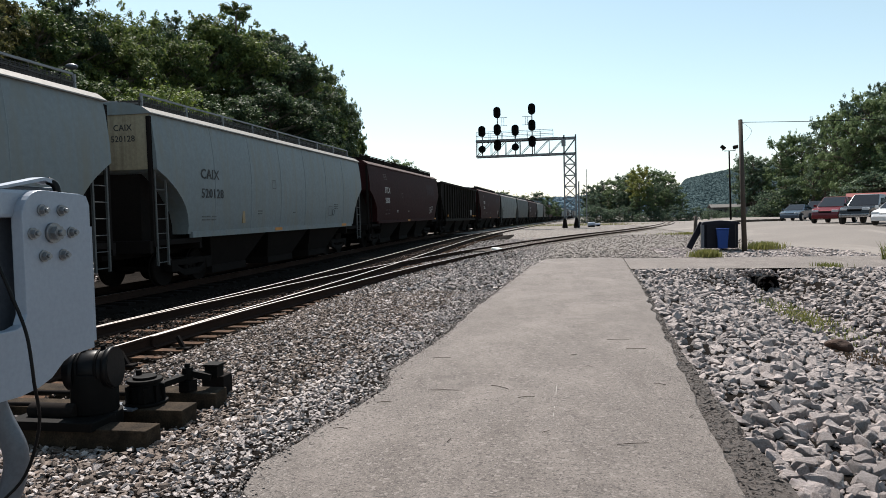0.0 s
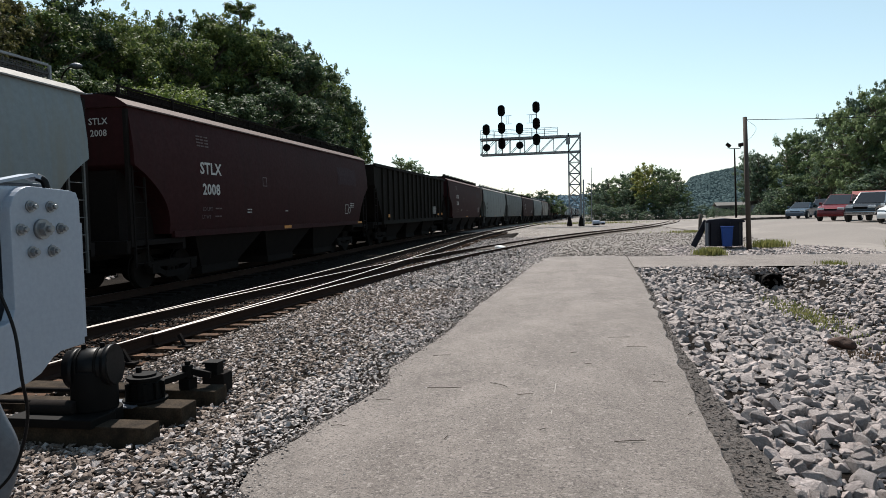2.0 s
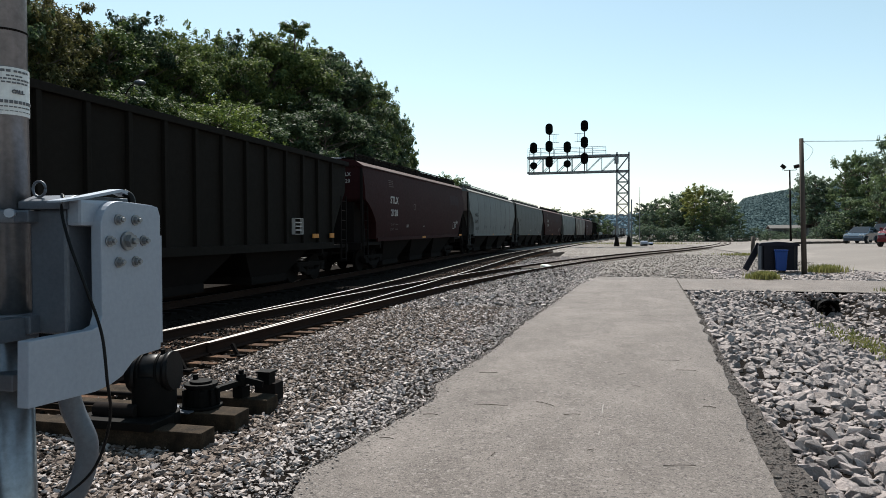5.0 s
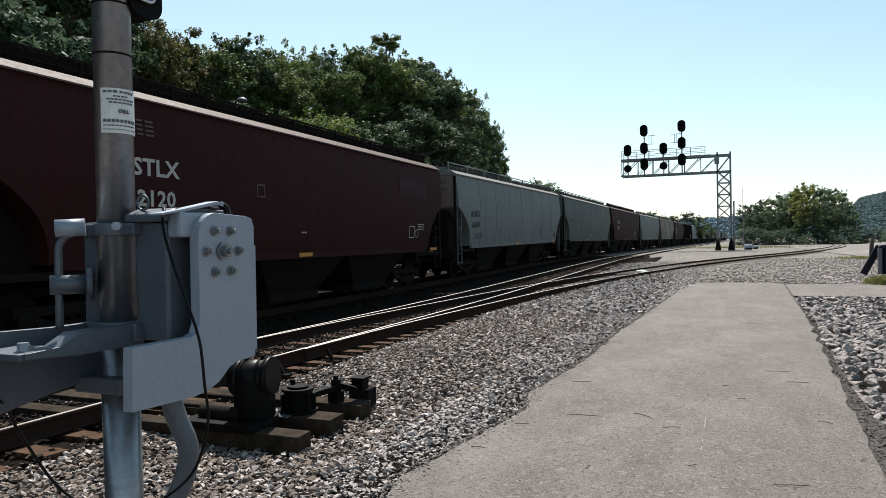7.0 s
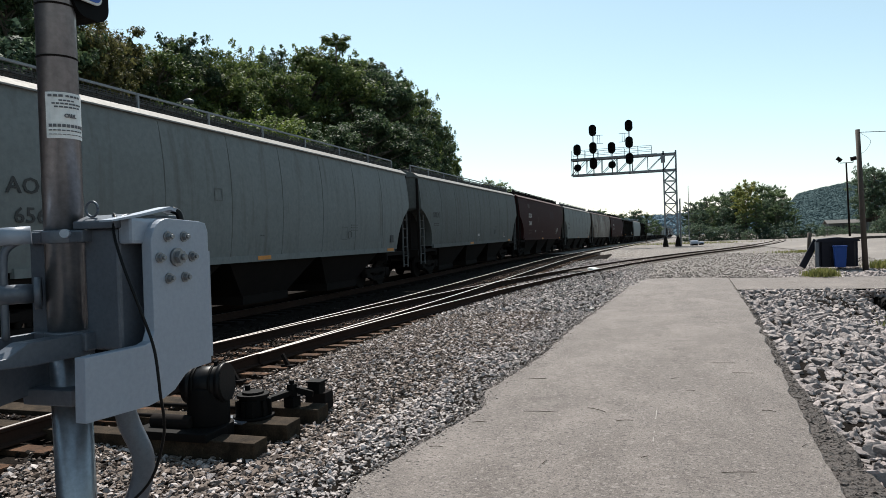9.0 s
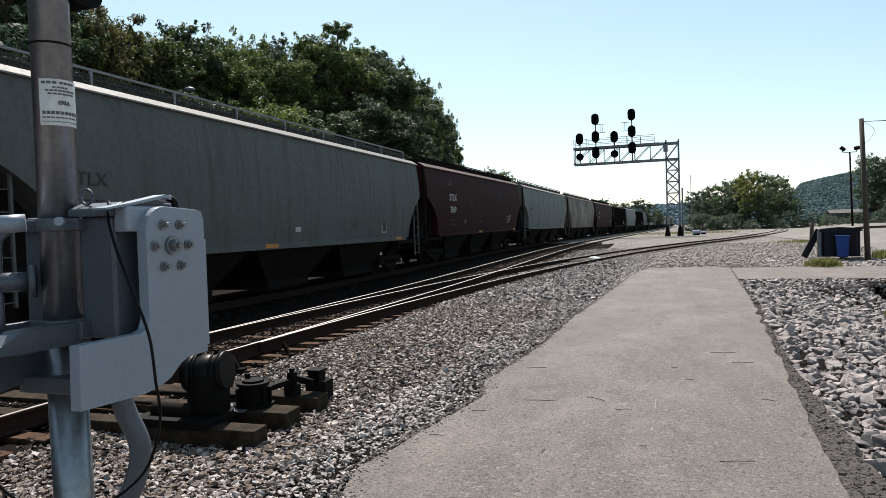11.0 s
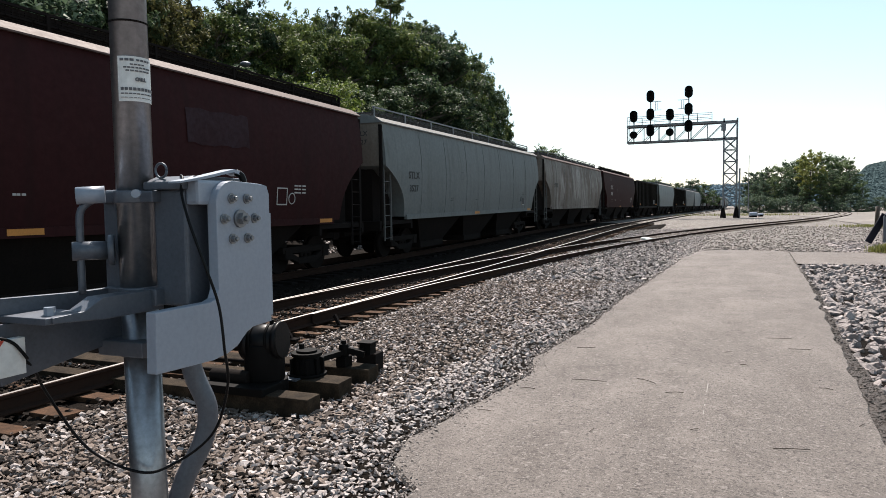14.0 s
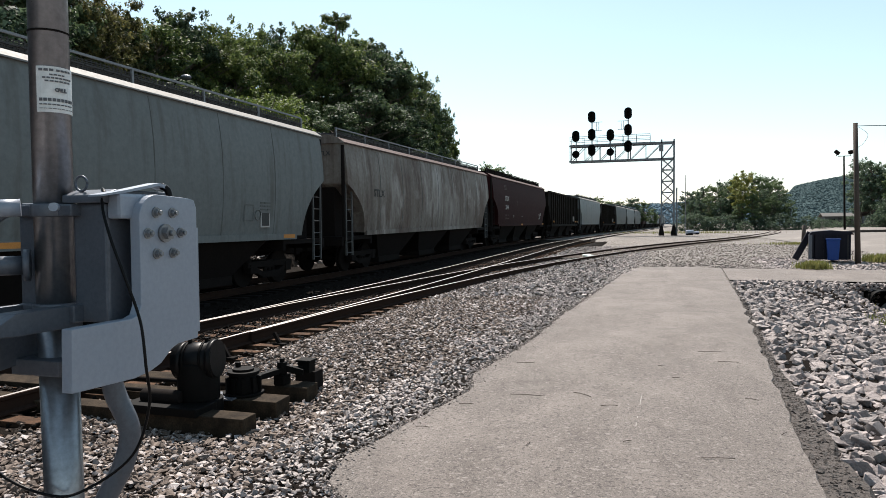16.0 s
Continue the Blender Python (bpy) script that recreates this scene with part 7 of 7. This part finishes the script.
tuft("grass", 3.0, 100, 10, 0.35, 1500, "dry grass patch beyond the signal bridge", "grass", 6)

# ---- vehicles on the lot ----
M["glass_dark"] = mat("glass_dark", (0.012, 0.015, 0.02), 0.06, second=(0.016, 0.02, 0.025), bump=0.0, spec=0.4)
M["tyre"] = mat("tyre", (0.015, 0.015, 0.015), 0.85, second=(0.025, 0.024, 0.023), bump=0.1)
M["chrome"] = mat("chrome", (0.6, 0.6, 0.62), 0.2, 0.9, second=(0.5, 0.5, 0.5), bump=0.0)
M["lens"] = mat("lens", (0.6, 0.62, 0.64), 0.1, second=(0.5, 0.5, 0.5), bump=0.0)
PAINT = {}
for n, c in (("red", (0.15, 0.012, 0.016)), ("black", (0.012, 0.012, 0.014)), ("white", (0.72, 0.72, 0.72)), ("silver", (0.26, 0.28, 0.30)), ("blue", (0.02, 0.06, 0.22)), ("teal", (0.045, 0.068, 0.098))):
    PAINT[n] = mat("paint_" + n, c, 0.22, 0.15, second=tuple(v * 0.9 for v in c), scale=1, fine=8, amount=0.2, bump=0.0, spec=0.7)


def vehicle(kind, paint, label, x, y, turn, cab=None):
    """A road vehicle; its front points along +x."""
    low = {"sedan": ([(-2.25, 0.24), (-2.38, 0.52), (-2.30, 0.88), (-1.65, 1.0), (-0.6, 0.99), (0.85, 0.96), (1.75, 0.84), (2.2, 0.68), (2.34, 0.50), (2.28, 0.24)],
                     [(-1.8, 0.97), (-1.0, 1.42), (0.05, 1.45), (1.05, 0.93)], 0.89),
           "suv": ([(-2.3, 0.30), (-2.38, 0.65), (-2.33, 1.08), (-0.5, 1.12), (0.95, 1.10), (1.95, 1.0), (2.28, 0.82), (2.36, 0.58), (2.3, 0.30)],
                   [(-2.28, 1.08), (-2.0, 1.74), (-0.05, 1.80), (1.1, 1.07)], 0.93),
           "pickup": ([(-2.7, 0.42), (-2.75, 0.7), (-2.75, 1.15), (-0.5, 1.16), (0.9, 1.15), (2.2, 1.08), (2.55, 0.92), (2.62, 0.66), (2.55, 0.42)],
                      [(-0.95, 1.12), (-0.75, 1.80), (0.3, 1.84), (1.1, 1.11)], 0.97)}[kind]
    car = thing("parked_car" if kind != "pickup" else "pickup_truck", label, "car" if kind != "pickup" else "pickup truck", pose(x, y, lot_z(x, y), 0, 0, turn), "vehicles on the lot")
    lower, upper, half = low
    bm = bmesh.new()
    extrude(bm, lower, (1, 0, 0), (0, 0, 1), (0, 1, 0), -half, half)
    for v in bm.verts:  # the ends draw in, seen from above, and the sides below and above the belt
        v.co.y *= 1 - 0.13 * smooth(1.5, 2.4, abs(v.co.x)) - 0.06 * smooth(0.75, 0.25, v.co.z)
    part("body", bm, PAINT[paint], car, bevel=0.09)
    for s in (-1, 1):
        bm = bmesh.new()
        box(bm, *sorted((upper[3][0] - 0.35, upper[3][0] - 0.20)), *sorted((s * (half - 0.02), s * (half + 0.17))), upper[3][1] + 0.03, upper[3][1] + 0.20)
        part("mirror", bm, PAINT[paint], car, bevel=0.03)
    bm = bmesh.new()
    k = len(upper)
    lo = [[bm.verts.new((u, s * (half - 0.06 if v < 1.2 else half - 0.24), v)) for u, v in upper] for s in (-1, 1)]
    for i in range(k):
        bm.faces.new((lo[0][i], lo[0][(i + 1) % k], lo[1][(i + 1) % k], lo[1][i]))
    bm.faces.new(lo[0][::-1])
    bm.faces.new(lo[1])
    part("cabin", bm, PAINT[cab or paint], car, bevel=0.07)
    (ax, az), (bx, bz), (cx, cz), (dx, dz) = upper
    for s in (-1, 1):  # side windows
        bm = bmesh.new()
        m = (bx + cx) / 2
        for p, q, p2, q2 in ((ax + 0.25, m - 0.05, bx + 0.12, m - 0.05), (m + 0.05, dx - 0.25, m + 0.05, cx - 0.05)):
            yl, yh = s * (half - 0.045), s * (half - 0.215)
            v = [bm.verts.new(c) for c in ((p, yl, az + 0.06), (q, yl, az + 0.06), (q2, yh, bz - 0.1), (p2, yh, bz - 0.1))]
            w = [bm.verts.new((c.co.x, c.co.y - s * 0.02, c.co.z)) for c in v]
            bm.faces.new(v)
            bm.faces.new(w[::-1])
            for i in range(4):
                bm.faces.new((v[i], v[(i + 1) % 4], w[(i + 1) % 4], w[i]))
        part("side_window", bm, M["glass_dark"], car)
    bm = bmesh.new()  # windscreen
    d = Vector((dz - cz, 0, cx - dx)).normalized() * -0.02
    e = Vector((cx - dx, 0, cz - dz))
    v = [bm.verts.new(Vector((dx, yy, dz)) + e * u + d) for yy, u in ((-(half - 0.14), 0.06), (half - 0.14, 0.06), (half - 0.28, 0.94), (-(half - 0.28), 0.94))]
    w = [bm.verts.new(c.co - d * 0.8) for c in v]
    bm.faces.new(v)
    bm.faces.new(w[::-1])
    for i in range(4):
        bm.faces.new((v[i], v[(i + 1) % 4], w[(i + 1) % 4], w[i]))
    part("windscreen", bm, M["glass_dark"], car)
    fx, fz = lower[-3][0] - 0.02, lower[-3][1] - 0.06
    for s in (-1, 1):
        bm = bmesh.new()
        box(bm, fx - 0.14, fx + 0.035, s * 0.6 - 0.2, s * 0.6 + 0.2, fz - 0.02, fz + 0.14)
        part("headlight", bm, M["lens"], car, bevel=0.03)
    bm = bmesh.new()
    box(bm, fx - 0.1, fx + 0.06, -0.38, 0.38, fz - 0.10, fz + 0.06)
    part("grille", bm, M["black"], car, bevel=0.02)
    bm = bmesh.new()
    box(bm, fx - 0.1, fx + 0.14, -half + 0.14, half - 0.14, lower[0][1] + 0.02, lower[0][1] + 0.22)
    part("bumper", bm, M["chrome"] if kind == "pickup" else PAINT[paint], car, bevel=0.03)
    rad = 0.33 if kind == "sedan" else 0.39
    for wx in (lower[0][0] + 0.85, fx - 0.68):
        for s in (-1, 1):
            bm = bmesh.new()
            rod(bm, (wx, s * (half - 0.2), rad), (wx, s * (half + 0.015), rad), rad, 20)
            wheel = part("wheel", bm, M["tyre"], car, bevel=0.03)
            bm = bmesh.new()
            rod(bm, (wx, s * (half - 0.02), rad), (wx, s * (half + 0.03), rad), rad * 0.62, 14)
            part("rim", bm, M["chrome"], wheel)
    return car


vehicle("suv", "red", "dark red sport utility vehicle parked on the lot", 18.5, 50.8, 235)
vehicle("pickup", "black", "black pickup truck with a pale cab on the lot", 19.0, 46.8, 231, "silver")
vehicle("sedan", "white", "white sedan parked at the edge of the lot", 19.3, 43.4, 229)
vehicle("sedan", "blue", "blue sedan parked on the lot", 21.1, 42.0, 231)
vehicle("suv", "silver", "silver sport utility vehicle parked on the lot", 23.2, 40.8, 236)
vehicle("suv", "black", "black sport utility vehicle parked on the lot", 25.2, 44.2, 235)
vehicle("sedan", "teal", "grey-blue sedan parked near the trees", 20.9, 66.0, 236)
vehicle("suv", "black", "dark van parked behind the grey sedan", 24.8, 72.5, 243)

# ---- buildings behind the lot ----
M["red_roof"] = mat("red_roof", (0.20, 0.040, 0.036), 0.7, second=(0.14, 0.032, 0.03), bump=0.05)
M["siding"] = mat("siding", (0.17, 0.18, 0.185), 0.8, second=(0.13, 0.138, 0.142), bump=0.1)
M["shingle"] = mat("shingle", (0.11, 0.105, 0.10), 0.9, second=(0.08, 0.078, 0.075), bump=0.3)


def shed(label, x, y, w, d, wall_h, roof_h, roof, wall, turn):
    b = thing("shed", label, "building", pose(x, y, lot_z(x, min(y, 128)) - 0.05, 0, 0, turn))
    bm = bmesh.new()
    box(bm, -w / 2, w / 2, -d / 2, d / 2, 0, wall_h)
    part("wall", bm, M[wall], b)
    bm = bmesh.new()
    extrude(bm, [(-d / 2 - 0.4, wall_h), (0, wall_h + roof_h), (d / 2 + 0.4, wall_h), (d / 2 + 0.4, wall_h + 0.12), (0, wall_h + roof_h + 0.14), (-d / 2 - 0.4, wall_h + 0.12)], (0, 1, 0), (0, 0, 1), (1, 0, 0), -w / 2 - 0.4, w / 2 + 0.4)
    part("roof", bm, M[roof], b)
    for k in (-0.28, 0.22):
        bm = bmesh.new()
        box(bm, k * w - 0.5, k * w + 0.5, -d / 2 - 0.05, -d / 2 + 0.05, wall_h * 0.4, wall_h * 0.8)
        part("window", bm, M["glass_dark"], b)
    bm = bmesh.new()
    box(bm, -0.45, 0.45, -d / 2 - 0.06, -d / 2 + 0.05, 0, min(2.0, wall_h - 0.1))
    part("door", bm, M["shingle"], b)
    return b


shed("red-roofed shed behind the parked cars", 35.4, 86, 4.6, 4, 2.0, 0.7, "red_roof", "siding", -20)
shed("low grey house with a dark shingle roof", 37.3, 132, 7, 6, 1.9, 1.2, "shingle", "siding", 10)
shed("small grey trailer by the trees", 30.4, 136, 5, 3, 1.8, 0.6, "shingle", "siding", 0)
for k in range(7):
    bm = bmesh.new()
    bar(bm, (13.5 + 0.95 * k, 62 + 0.7 * k, lot_z(13.5 + 0.95 * k, 62 + 0.7 * k) + 0.08), (14.4 + 0.95 * k, 62.6 + 0.7 * k, lot_z(14.4 + 0.95 * k, 62.6 + 0.7 * k) + 0.1), 0.24, 0.2)
    ob = new("timber", mesh_of(bm, "timber", M["pole_wood"], 0.03))
    tagged(ob, "old timber lying along the edge of the lot", "timber", "timbers along the lot")

# ---- marks and litter on the path ----
M["chalk"] = mat("chalk", (0.33, 0.30, 0.28), 0.95, second=(0.25, 0.235, 0.215), scale=20, fine=90, amount=0.9, bump=0.2)
M["twig"] = mat("twig", (0.05, 0.035, 0.025), 0.95, second=(0.03, 0.022, 0.017), bump=0.3)


def path_z(x, y):
    a, b = lerp_row(PATH_L, y), lerp_row(PATH_R, y)
    u = min(max((x - a) / (b - a), 0), 1)
    return rise(y) - 0.09 + 0.03 * (1 - (2 * u - 1) ** 2)


for y0, y1 in ((5.75, 5.86), (6.0, 6.06), (6.45, 6.8)):
    bm = bmesh.new()
    pts = [(-0.115 + 0.02 * (y - 6), y) for y in np.linspace(y0, y1, 4)]
    for (xa, ya), (xb, yb) in zip(pts, pts[1:]):
        bar(bm, (xa, ya, path_z(xa, ya) - 0.002), (xb, yb, path_z(xb, yb) - 0.002), 0.008)
    ob = new("chalk_line", mesh_of(bm, "chalk_line", M["chalk"]))
    tagged(ob, "short faint chalk line on the asphalt path", "chalk line", "chalk lines")
r = random.Random(12)
for x, y, l, a in ((-1.35, 6.55, 0.34, 3), (-0.45, 6.3, 0.16, 20), (-0.75, 6.75, 0.22, -35), (0.55, 9.4, 0.30, 8), (0.75, 8.8, 0.24, 5), (0.35, 5.1, 0.24, 14), (-0.2, 5.3, 0.07, 40), (0.85, 7.0, 0.12, -10), (-1.75, 6.1, 0.14, 10), (-1.6, 8.1, 0.22, 15), (0.2, 7.7, 0.08, 0), (-1.9, 5.3, 0.12, 5), (0.05, 8.3, 0.10, 30), (1.0, 5.9, 0.10, 60), (-0.9, 5.0, 0.09, 80)):
    bm = bmesh.new()
    c, s = math.cos(radians(a)), math.sin(radians(a))
    z = path_z(x, y) + 0.006
    tube(bm, spline([(x, y, z), (x + c * l * 0.5, y + s * l * 0.5 + r.uniform(-0.02, 0.02), z + 0.004), (x + c * l, y + s * l, z)], 3), 0.003, 5)
    ob = new("twig", mesh_of(bm, "twig", M["twig"]))
    tagged(ob, "thin dark twig lying on the path", "twig", "twigs on the path")
p = []
for _ in range(260):
    y = 2.5 + 20 * RNG.random() ** 1.6
    a, b = lerp_row(PATH_L, y), lerp_row(PATH_R, y)
    u = RNG.random()
    u = u ** 3 if RNG.random() < 0.6 else (1 - u ** 3 if RNG.random() < 0.4 else u)
    x = a + 0.05 + (b - a - 0.1) * u
    p.append((x, y, path_z(x, y) + 0.003))
p = np.array(p)
scatter("loose_gravel", p, RNG.uniform(0.004, 0.012, len(p)), M["ballast"], RNG, "loose gravel scattered over the asphalt path", "gravel")


motions()
